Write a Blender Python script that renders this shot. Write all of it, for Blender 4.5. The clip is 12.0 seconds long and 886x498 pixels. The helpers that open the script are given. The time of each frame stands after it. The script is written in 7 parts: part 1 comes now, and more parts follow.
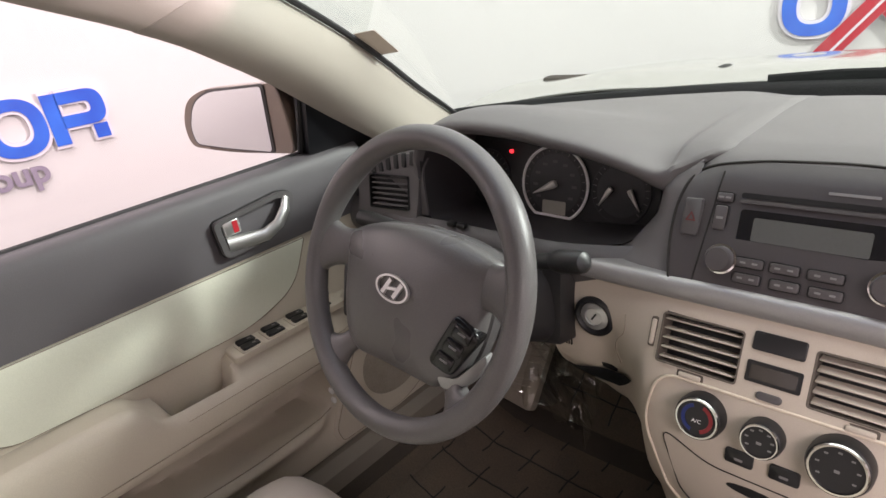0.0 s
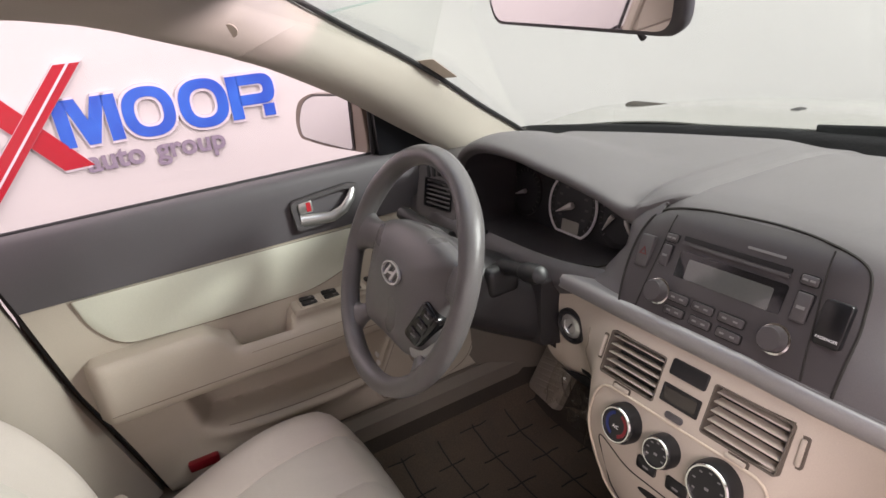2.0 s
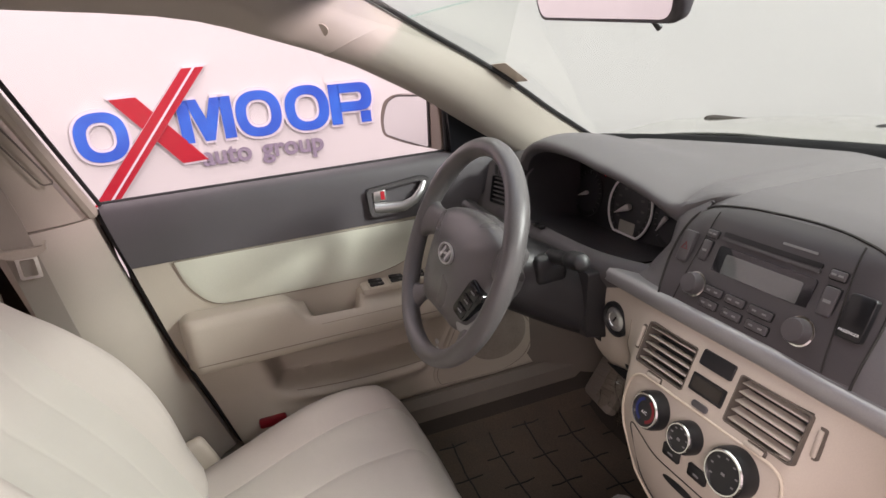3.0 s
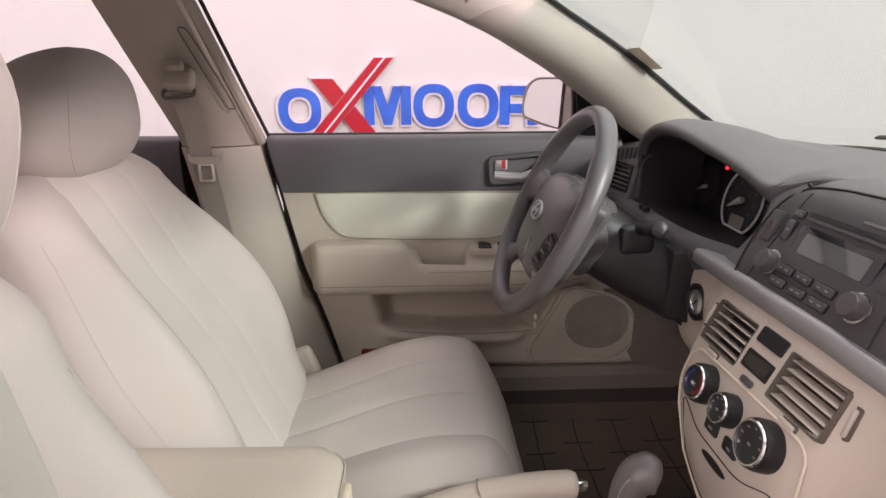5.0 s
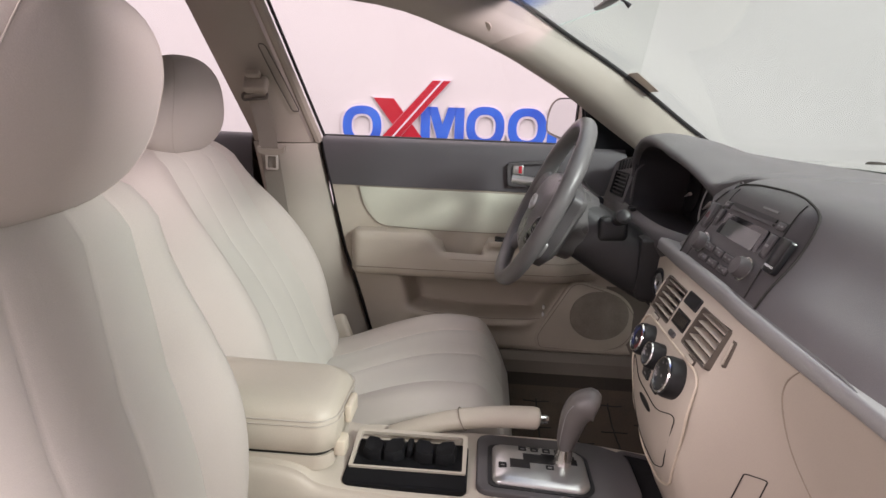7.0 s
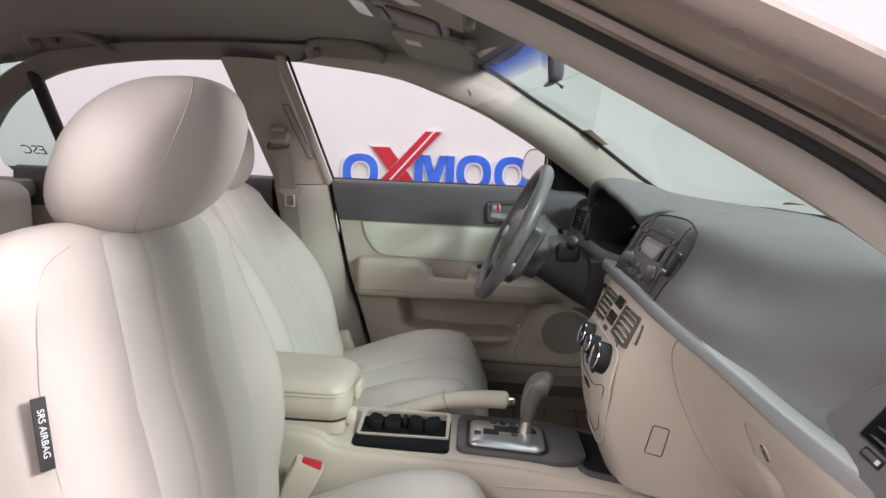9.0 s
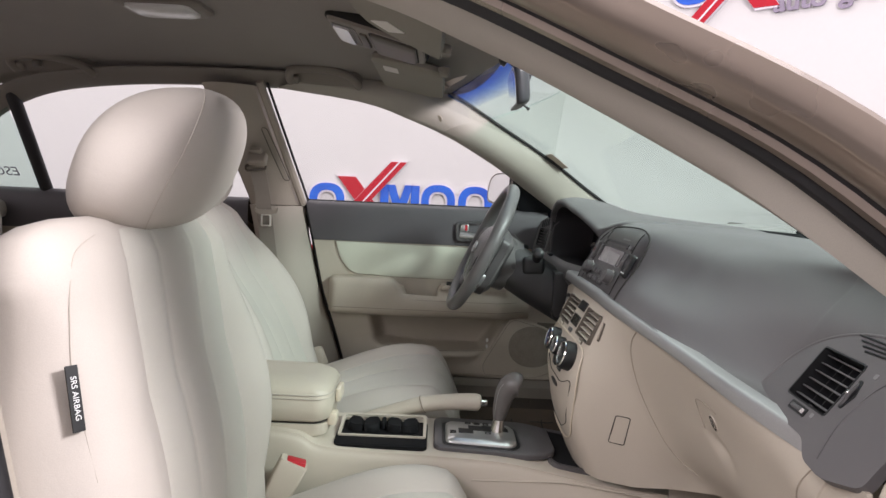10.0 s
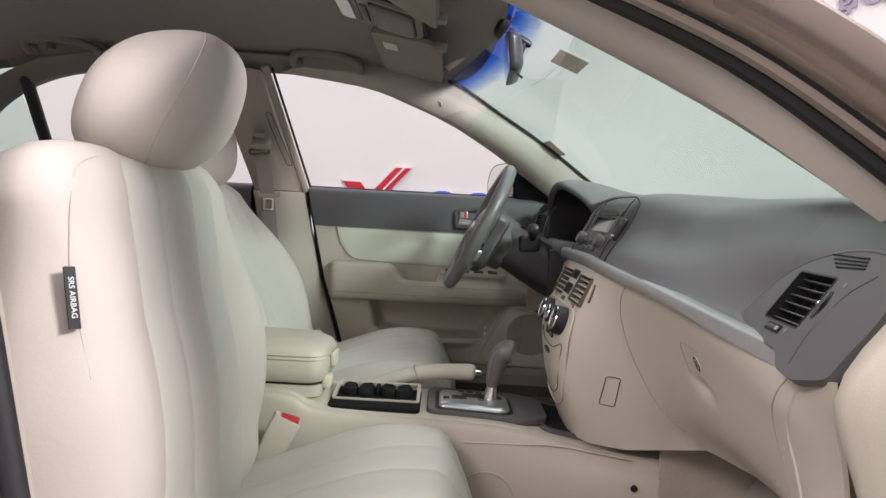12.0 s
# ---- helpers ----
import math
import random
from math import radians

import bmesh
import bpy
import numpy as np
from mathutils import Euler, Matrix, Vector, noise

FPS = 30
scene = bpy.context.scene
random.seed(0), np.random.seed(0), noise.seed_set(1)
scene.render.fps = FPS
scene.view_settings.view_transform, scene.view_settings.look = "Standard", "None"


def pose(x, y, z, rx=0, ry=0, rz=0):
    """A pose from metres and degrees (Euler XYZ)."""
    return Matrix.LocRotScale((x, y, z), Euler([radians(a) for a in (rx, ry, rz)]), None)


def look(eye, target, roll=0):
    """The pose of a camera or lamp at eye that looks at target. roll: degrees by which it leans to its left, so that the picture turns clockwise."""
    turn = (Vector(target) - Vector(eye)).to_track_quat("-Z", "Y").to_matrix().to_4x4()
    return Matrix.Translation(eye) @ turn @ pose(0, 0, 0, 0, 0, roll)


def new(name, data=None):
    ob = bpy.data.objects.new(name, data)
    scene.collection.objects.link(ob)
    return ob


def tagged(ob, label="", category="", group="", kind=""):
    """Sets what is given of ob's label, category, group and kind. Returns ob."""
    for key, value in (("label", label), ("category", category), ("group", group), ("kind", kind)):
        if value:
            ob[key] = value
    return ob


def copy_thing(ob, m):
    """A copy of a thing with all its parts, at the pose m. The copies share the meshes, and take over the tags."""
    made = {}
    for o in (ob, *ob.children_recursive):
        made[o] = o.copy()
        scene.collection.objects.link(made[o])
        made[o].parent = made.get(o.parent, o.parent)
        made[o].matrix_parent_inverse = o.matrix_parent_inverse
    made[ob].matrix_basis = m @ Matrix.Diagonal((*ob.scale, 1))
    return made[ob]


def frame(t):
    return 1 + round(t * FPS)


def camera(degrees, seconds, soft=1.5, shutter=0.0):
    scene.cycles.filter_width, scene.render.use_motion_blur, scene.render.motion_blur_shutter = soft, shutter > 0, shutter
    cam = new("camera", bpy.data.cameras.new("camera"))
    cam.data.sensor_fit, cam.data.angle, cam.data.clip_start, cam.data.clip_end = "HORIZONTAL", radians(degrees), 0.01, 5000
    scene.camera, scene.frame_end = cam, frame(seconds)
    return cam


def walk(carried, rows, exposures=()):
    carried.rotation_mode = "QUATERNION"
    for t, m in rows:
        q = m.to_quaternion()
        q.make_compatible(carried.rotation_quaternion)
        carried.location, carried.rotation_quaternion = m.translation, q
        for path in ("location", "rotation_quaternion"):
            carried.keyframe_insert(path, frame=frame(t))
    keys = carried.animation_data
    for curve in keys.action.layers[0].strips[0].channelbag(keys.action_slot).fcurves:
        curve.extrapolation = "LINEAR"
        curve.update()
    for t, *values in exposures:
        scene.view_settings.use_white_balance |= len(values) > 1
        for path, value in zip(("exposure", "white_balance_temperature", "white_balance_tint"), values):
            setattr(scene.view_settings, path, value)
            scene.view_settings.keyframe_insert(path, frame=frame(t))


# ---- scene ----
cam = camera(73.9, 12.0)
METRES = 1.4
BASE = pose(0.1456, -0.6560, 1.2249, -23.558, 8.346, 43.478)
ROWS = [
    (0.0, 0.0, 0.0, 0.0, 0.0, 0.0, -0.0),
    (0.5, 0.0406, -0.021, 0.0089, 2.15, -0.37, -2.24),
    (1.0, 0.0824, -0.0552, 0.0197, 6.09, -0.9, -4.13),
    (1.5, 0.1191, -0.0815, 0.0234, 10.32, -1.01, -5.88),
    (2.0, 0.1627, -0.0969, 0.0164, 14.45, -1.56, -8.21),
    (2.5, 0.1953, -0.1172, 0.0048, 18.88, -1.06, -10.58),
    (3.0, 0.2209, -0.1315, -0.013, 23.23, -1.43, -12.31),
    (3.5, 0.241, -0.1378, -0.0262, 27.3, -1.86, -14.29),
    (5.5, 0.3855, -0.1279, -0.0765, 42.69, -5.17, -23.3),
    (6.0, 0.4255, -0.1383, -0.0806, 43.7, -5.19, -24.01),
    (6.5, 0.4637, -0.1623, -0.0875, 45.13, -5.18, -24.76),
    (8.5, 0.6707, -0.2695, -0.1016, 49.6, -2.83, -25.71),
    (9.0, 0.678, -0.3181, -0.1162, 45.89, 0.18, -25.41),
    (9.5, 0.691, -0.3577, -0.1447, 42.78, 3.24, -25.16),
    (10.0, 0.718, -0.3647, -0.1637, 41.67, 5.37, -24.96),
    (10.5, 0.7407, -0.3583, -0.1817, 42.15, 6.45, -24.89),
    (11.0, 0.7504, -0.3574, -0.1997, 42.46, 7.07, -25.4),
    (11.5, 0.758, -0.3473, -0.2156, 42.64, 7.11, -25.72),
    (12.0, 0.763, -0.3359, -0.2333, 42.3, 7.17, -25.61),
]
walk(cam, [(t, BASE @ pose(METRES * x, METRES * y, METRES * z, 90 + pitch, roll, yaw)) for t, x, y, z, yaw, pitch, roll in ROWS],
     exposures=[(0.0, 0.45, 6930, 23), (2.5, 0.29, 6980, 27), (6.5, 0.07, 6900, 27), (8.5, 0.01, 6430, 16), (12.0, -0.08, 6490, 13)])

# ---- world and light ----
world = bpy.data.worlds.new("booth_air")
scene.world = world
world.use_nodes = True
world.node_tree.nodes["Background"].inputs[0].default_value = (0.9, 0.92, 1.0, 1)
world.node_tree.nodes["Background"].inputs[1].default_value = 0.02


def unseen_lamp(name, m, sx, sy, watts, colour):
    """An area lamp out of view, added to light the car and the booth."""
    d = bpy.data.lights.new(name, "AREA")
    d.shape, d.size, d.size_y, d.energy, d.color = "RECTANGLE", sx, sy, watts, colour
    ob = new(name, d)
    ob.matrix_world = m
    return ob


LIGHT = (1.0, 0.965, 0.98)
unseen_lamp("unseen_lamp_roof", pose(0.0, -0.4, 3.12), 4.0, 4.4, 50, LIGHT)
# Front and right lamps are unseen additions, set to brighten door, seats and dash.
unseen_lamp("unseen_lamp_front", look((1.5, 1.65, 2.2), (-0.5, -0.5, 0.8)), 0.55, 0.45, 120, LIGHT)
unseen_lamp("unseen_lamp_right", look((2.1, -1.9, 2.35), (0.4, -0.2, 0.8)), 1.4, 0.7, 50, LIGHT)
unseen_lamp("unseen_lamp_left", look((-2.35, -0.6, 2.65), (-0.2, -0.5, 0.8)), 3.0, 0.8, 10, LIGHT)


# ---- materials ----
def mat(name, col, rough=0.5, metal=0.0, var=0.08, grain=260.0, bump=0.06, blotch=7.0, coat=0.0, sheen=0.0, spec=0.5, tone=None, wave=0.0):
    m = bpy.data.materials.new(name)
    m.use_nodes = True
    nt = m.node_tree
    b = nt.nodes["Principled BSDF"]
    tc = nt.nodes.new("ShaderNodeTexCoord")
    big, small = nt.nodes.new("ShaderNodeTexNoise"), nt.nodes.new("ShaderNodeTexNoise")
    big.inputs["Scale"].default_value, small.inputs["Scale"].default_value = blotch, grain
    big.inputs["Detail"].default_value, small.inputs["Detail"].default_value = 3, 2
    for n in (big, small):
        nt.links.new(tc.outputs["Object"], n.inputs["Vector"])
    mixf = nt.nodes.new("ShaderNodeMath")
    mixf.operation = "MULTIPLY_ADD"
    nt.links.new(small.outputs["Fac"], mixf.inputs[0])
    mixf.inputs[1].default_value = 0.45
    half = nt.nodes.new("ShaderNodeMath")
    half.operation = "MULTIPLY"
    half.inputs[1].default_value = 0.55
    nt.links.new(big.outputs["Fac"], half.inputs[0])
    nt.links.new(half.outputs[0], mixf.inputs[2])
    ramp = nt.nodes.new("ShaderNodeValToRGB")
    lo = tuple(c * (1 - 2 * var) for c in col)
    hi = tone or tuple(min(1, c * (1 + 2 * var)) for c in col)
    ramp.color_ramp.elements[0].position, ramp.color_ramp.elements[1].position = 0.25, 0.75
    ramp.color_ramp.elements[0].color, ramp.color_ramp.elements[1].color = (*lo, 1), (*hi, 1)
    nt.links.new(mixf.outputs[0], ramp.inputs[0])
    nt.links.new(ramp.outputs[0], b.inputs["Base Color"])
    b.inputs["Roughness"].default_value, b.inputs["Metallic"].default_value = rough, metal
    b.inputs["Coat Weight"].default_value, b.inputs["Sheen Weight"].default_value = coat, sheen
    b.inputs["Specular IOR Level"].default_value = spec
    rr = nt.nodes.new("ShaderNodeMapRange")
    rr.inputs["From Min"].default_value, rr.inputs["From Max"].default_value = 0.3, 0.7
    rr.inputs["To Min"].default_value, rr.inputs["To Max"].default_value = max(0.0, rough - 0.5 * var), min(1.0, rough + 0.9 * var)
    nt.links.new(big.outputs["Fac"], rr.inputs["Value"])
    nt.links.new(rr.outputs[0], b.inputs["Roughness"])
    if bump:
        bp = nt.nodes.new("ShaderNodeBump")
        bp.inputs["Strength"].default_value, bp.inputs["Distance"].default_value = bump, 0.002
        nt.links.new(small.outputs["Fac"], bp.inputs["Height"])
        nt.links.new(bp.outputs[0], b.inputs["Normal"])
        if wave:
            wn, wb = nt.nodes.new("ShaderNodeTexNoise"), nt.nodes.new("ShaderNodeBump")
            wn.inputs["Scale"].default_value, wn.inputs["Detail"].default_value, wn.inputs["Distortion"].default_value = 16.0, 4.0, 0.6
            wb.inputs["Strength"].default_value, wb.inputs["Distance"].default_value = wave, 0.012
            nt.links.new(tc.outputs["Object"], wn.inputs["Vector"])
            nt.links.new(wn.outputs["Fac"], wb.inputs["Height"])
            nt.links.new(bp.outputs[0], wb.inputs["Normal"])
            nt.links.new(wb.outputs[0], b.inputs["Normal"])
    return m


def glass(name, tint, gloss=1.0):
    """A thin pane: clear, tinted, with the gloss of glass."""
    m = bpy.data.materials.new(name)
    m.use_nodes = True
    nt = m.node_tree
    nt.nodes.remove(nt.nodes["Principled BSDF"])
    tr, gl, mx, lw = (nt.nodes.new("ShaderNode" + k) for k in ("BsdfTransparent", "BsdfGlossy", "MixShader", "LayerWeight"))
    tr.inputs[0].default_value = (*tint, 1)
    gl.inputs["Roughness"].default_value = 0.0
    lw.inputs[0].default_value = 0.5
    pw, ad = nt.nodes.new("ShaderNodeMath"), nt.nodes.new("ShaderNodeMath")
    pw.operation, ad.operation = "POWER", "MULTIPLY_ADD"
    pw.inputs[1].default_value = 5.0
    ad.inputs[1].default_value, ad.inputs[2].default_value = 0.9, 0.025 * gloss
    nt.links.new(lw.outputs["Facing"], pw.inputs[0])
    nt.links.new(pw.outputs[0], ad.inputs[0])
    nt.links.new(ad.outputs[0], mx.inputs[0])
    nt.links.new(tr.outputs[0], mx.inputs[1])
    nt.links.new(gl.outputs[0], mx.inputs[2])
    nt.links.new(mx.outputs[0], nt.nodes["Material Output"].inputs[0])
    return m


def glow(name, col, power):
    m = bpy.data.materials.new(name)
    m.use_nodes = True
    b = m.node_tree.nodes["Principled BSDF"]
    b.inputs["Base Color"].default_value = (*col, 1)
    b.inputs["Emission Color"].default_value = (*col, 1)
    b.inputs["Emission Strength"].default_value = power
    return m


BEIGE = mat("beige_plastic", (0.49, 0.43, 0.36), 0.5, var=0.05, grain=900, bump=0.12, blotch=4)
BEIGE2 = mat("beige_vinyl", (0.49, 0.435, 0.36), 0.46, var=0.05, grain=700, bump=0.15, blotch=5, wave=0.10)
INSERT = mat("pale_insert_vinyl", (0.56, 0.56, 0.47), 0.55, var=0.05, grain=700, bump=0.15, blotch=5, wave=0.10)
DASH = mat("charcoal_dash_plastic", (0.115, 0.107, 0.109), 0.50, var=0.08, grain=1100, bump=0.25, blotch=5)
DARK = mat("dark_grey_plastic", (0.078, 0.073, 0.075), 0.42, var=0.08, grain=900, bump=0.15)
COLUMN = mat("black_column_plastic", (0.022, 0.021, 0.022), 0.45, var=0.1, grain=900, bump=0.15)
RADIO = mat("dark_radio_plastic", (0.055, 0.049, 0.051), 0.38, var=0.08, grain=1300, bump=0.12, blotch=6)
DOORDARK = mat("dark_grey_door_vinyl", (0.09, 0.083, 0.09), 0.48, var=0.08, grain=900, bump=0.2)
WHEEL = mat("grey_wheel_leather", (0.118, 0.112, 0.112), 0.31, var=0.1, grain=700, bump=0.2)
BLACK = mat("black_plastic", (0.012, 0.012, 0.013), 0.4, var=0.1, grain=500, bump=0.05)
COWL = mat("matt_black_cowl_plastic", (0.02, 0.02, 0.021), 0.95, var=0.15, grain=300, bump=0.3, spec=0.05)
RUBBER = mat("black_rubber_seal", (0.016, 0.015, 0.017), 0.6, var=0.1, grain=400, bump=0.1)
SEAT = mat("pale_beige_leather", (0.505, 0.46, 0.415), 0.66, var=0.045, grain=900, bump=0.10, blotch=6, sheen=0.1, spec=0.35, wave=0.10)
SEATC = mat("pale_ribbed_fabric", (0.535, 0.51, 0.455), 0.62, var=0.04, grain=1000, bump=0.16, blotch=6, sheen=0.2, wave=0.10)
LINER = mat("taupe_headliner_cloth", (0.228, 0.198, 0.170), 0.9, var=0.05, grain=700, bump=0.25, sheen=0.2, wave=0.08)
VISOR = mat("taupe_visor_vinyl", (0.27, 0.245, 0.205), 0.8, var=0.05, grain=700, bump=0.2, wave=0.06)
LIDTRIM = mat("dark_taupe_plastic", (0.125, 0.108, 0.092), 0.45, var=0.06, grain=800, bump=0.1)
SILVER = mat("silver_trim", (0.33, 0.325, 0.325), 0.40, 0.45, var=0.04, grain=500, bump=0.05)
CHROME = mat("chrome", (0.75, 0.74, 0.72), 0.15, 1.0, var=0.03, bump=0.0)
SATIN = mat("satin_silver_plastic", (0.55, 0.55, 0.54), 0.28, 0.8, var=0.03, bump=0.0)
RED = mat("red_plastic", (0.45, 0.015, 0.025), 0.4, var=0.06, bump=0.02)
# Carpet brown is darkened so its colour carries the footwell's shade.
CARPET = mat("brown_carpet_with_shade", (0.045, 0.035, 0.027), 0.95, var=0.2, grain=500, bump=0.8, blotch=12)
MAT_ = mat("taupe_floor_mat", (0.088, 0.066, 0.048), 0.8, var=0.2, grain=300, bump=0.5, blotch=14)
LEVER = mat("grey_lever_leather", (0.115, 0.105, 0.10), 0.34, var=0.08, grain=700, bump=0.2)
TAUPE = mat("taupe_pillar_plastic", (0.40, 0.352, 0.298), 0.55, var=0.05, grain=900, bump=0.15, blotch=4)
TUNNEL = mat("charcoal_tunnel_plastic", (0.034, 0.032, 0.034), 0.5, var=0.08, grain=900, bump=0.15)
PILLARTRIM = mat("grey_beige_pillar_plastic", (0.42, 0.380, 0.332), 0.55, var=0.05, grain=900, bump=0.15, blotch=4)
CREASE = mat("beige_crease", (0.25, 0.21, 0.17), 0.7, var=0.05, bump=0.0)
# Driver's sill trim, browned and darkened to stand for shade; kick panel shares it.
SHADEDTRIM = mat("sill_plastic_shaded", (0.17, 0.145, 0.12), 0.6, var=0.08, grain=700, bump=0.2, blotch=6)
NAVY = mat("dark_blue_print", (0.007, 0.02, 0.13), 0.4, var=0.05, bump=0.0)
DARKRED = mat("dark_red_lens", (0.20, 0.008, 0.014), 0.3, var=0.05, bump=0.0)
GROOVE = mat("dark_groove", (0.02, 0.018, 0.016), 0.8, var=0.1)
PAINT = mat("gold_beige_metallic_paint", (0.23, 0.183, 0.15), 0.27, 0.6, var=0.03, grain=1500, bump=0.02, coat=0.6)
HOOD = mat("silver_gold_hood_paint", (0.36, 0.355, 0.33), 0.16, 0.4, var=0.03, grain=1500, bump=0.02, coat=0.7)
WALL = mat("white_booth_wall", (0.655, 0.632, 0.628), 0.85, var=0.01, grain=40, bump=0.02, blotch=1.5)
# Ceiling's own glow is added so it stays bright through the windscreen.
CEILING = glow("added_glow_ceiling", (0.9, 0.87, 0.88), 0.5)
# Unseen floor; its grey is kept dark to cut bounced light.
FLOORM = mat("dark_grey_floor_low_bounce", (0.10, 0.10, 0.10), 0.5, var=0.06, grain=60, bump=0.1, blotch=2)
BLUE = mat("blue_sign_face", (0.008, 0.055, 0.50), 0.6, var=0.06, grain=8, bump=0.0, blotch=3, tone=(0.02, 0.16, 0.72))
SIGNRED = mat("red_sign_face", (0.46, 0.006, 0.022), 0.8, var=0.06, grain=20, bump=0.0, blotch=2)
SIGNGREY = mat("grey_sign_face", (0.27, 0.225, 0.30), 0.5, var=0.05, grain=20, bump=0.0)
SIGNWHITE = mat("white_sign_edge", (0.72, 0.66, 0.72), 0.5, var=0.02, grain=20, bump=0.0)
MIRROR = mat("mirror_silver", (0.86, 0.86, 0.87), 0.02, 1.0, var=0.0, bump=0.0)
SEAMDARK = mat("brown_gap", (0.11, 0.092, 0.075), 0.7, var=0.05, bump=0.0)
KEY = mat("grey_radio_key", (0.075, 0.068, 0.07), 0.33, var=0.06, grain=900, bump=0.08)
CLOCK = mat("dark_clock_lcd", (0.045, 0.040, 0.034), 0.12, var=0.03, bump=0.0)
LCD = mat("grey_lcd", (0.10, 0.103, 0.10), 0.06, var=0.03, bump=0.0, spec=0.7)
LENS = mat("white_lamp_lens", (0.75, 0.74, 0.72), 0.2, var=0.03, bump=0.0)
WHITE = mat("white_print", (0.75, 0.75, 0.75), 0.5, var=0.02, bump=0.0)
GREYPRINT = mat("grey_print", (0.20, 0.195, 0.195), 0.5, var=0.02, bump=0.0)
PAPER = mat("pale_sticker", (0.56, 0.50, 0.45), 0.7, var=0.08, grain=120, bump=0.05)
nt = PAPER.node_tree
tl, mx = nt.nodes.new("ShaderNodeBsdfTranslucent"), nt.nodes.new("ShaderNodeMixShader")
tl.inputs[0].default_value = (0.47, 0.41, 0.365, 1)
mx.inputs[0].default_value = 0.55
nt.links.new(nt.nodes["Principled BSDF"].outputs[0], mx.inputs[1])
nt.links.new(tl.outputs[0], mx.inputs[2])
nt.links.new(mx.outputs[0], nt.nodes["Material Output"].inputs[0])
LABEL = mat("white_paper_label", (0.7, 0.66, 0.62), 0.7, var=0.04, bump=0.0)
BUTTON = mat("cream_plastic_button", (0.62, 0.54, 0.43), 0.35, var=0.04, bump=0.02)
SIDEGLASS = glass("clear_side_glass", (0.97, 0.975, 0.97))
SCREEN = glass("green_tinted_windscreen", (0.855, 0.955, 0.915))
QUARTER = glass("green_tinted_quarter_glass", (0.80, 0.88, 0.85))
SUNBAND = glass("blue_sunband", (0.22, 0.42, 0.86))
nt = SUNBAND.node_tree
tc, sp, rmp = nt.nodes.new("ShaderNodeTexCoord"), nt.nodes.new("ShaderNodeVectorMath"), nt.nodes.new("ShaderNodeValToRGB")
sp.operation = "DOT_PRODUCT"
sp.inputs[1].default_value = (0.0, -0.217, 1.0)
rng = nt.nodes.new("ShaderNodeMapRange")
rng.inputs["From Min"].default_value, rng.inputs["From Max"].default_value = 1.371, 1.408
rmp.color_ramp.elements[0].color, rmp.color_ramp.elements[1].color = (0.865, 0.955, 0.935, 1), (0.09, 0.28, 0.72, 1)
nt.links.new(tc.outputs["Object"], sp.inputs[0])
nt.links.new(sp.outputs["Value"], rng.inputs["Value"])
nt.links.new(rng.outputs[0], rmp.inputs[0])
nt.links.new(rmp.outputs[0], next(n for n in nt.nodes if n.type == "BSDF_TRANSPARENT").inputs[0])
FILM = glass("clear_plastic_film", (0.93, 0.92, 0.90), 2.2)
WARNING = glow("red_warning_light", (1.0, 0.03, 0.04), 2.0)


# ---- mesh helpers ----
def V(*a):
    return Vector(a)


def fr(o, u, v):
    """A frame at o with axes u, v and u x v."""
    u = Vector(u).normalized()
    n = u.cross(Vector(v)).normalized()
    v = n.cross(u)
    m = Matrix.Identity(4)
    for i, c in enumerate((u, v, n)):
        for j in range(3):
            m[j][i] = c[j]
    m.translation = Vector(o)
    return m


def thing(name, label, category, at=(0, 0, 0), group="", kind=""):
    e = new(name)
    e.empty_display_size = 0.05
    e.matrix_basis = Matrix.Translation(at)
    return tagged(e, label, category, group, kind)


def part(name, bm, material, parent=None, label="", smooth=38):
    me = bpy.data.meshes.new(name)
    bmesh.ops.recalc_face_normals(bm, faces=bm.faces)
    bm.to_mesh(me)
    bm.free()
    for p in me.polygons:
        p.use_smooth = True
    me.set_sharp_from_angle(angle=radians(smooth))
    me.materials.append(material)
    ob = new(name, me)
    if parent:
        ob.parent = parent
        top, inv = parent, Matrix.Identity(4)
        while top:
            inv = top.matrix_parent_inverse @ top.matrix_basis @ inv if top.parent else top.matrix_basis @ inv
            top = top.parent
        ob.matrix_parent_inverse = inv.inverted()
    if label:
        tagged(ob, label)
    return ob


def box(c, size, bevel=0.0, seg=2, m=None, bm=None):
    """A box with rounded edges; c in the frame m."""
    bm = bm or bmesh.new()
    t = (m or Matrix.Identity(4)) @ Matrix.Translation(c) @ Matrix.Diagonal((*size, 1))
    g = bmesh.ops.create_cube(bm, size=1, matrix=t)
    if bevel:
        es = list({e for v in g["verts"] for e in v.link_edges})
        bmesh.ops.bevel(bm, geom=es, offset=min(bevel, 0.49 * min(size)), segments=seg, affect="EDGES", profile=0.5)
    return bm


def loft(rings, closed=True, cap=True, bm=None):
    """A skin over rings of equally many points."""
    bm = bm or bmesh.new()
    vs = [[bm.verts.new(p) for p in r] for r in rings]
    n = len(rings[0])
    for a, b in zip(vs, vs[1:]):
        for i in range(n if closed else n - 1):
            j = (i + 1) % n
            bm.faces.new((a[i], a[j], b[j], b[i]))
    if cap and closed:
        bm.faces.new(vs[0][::-1])
        bm.faces.new(vs[-1])
    return bm


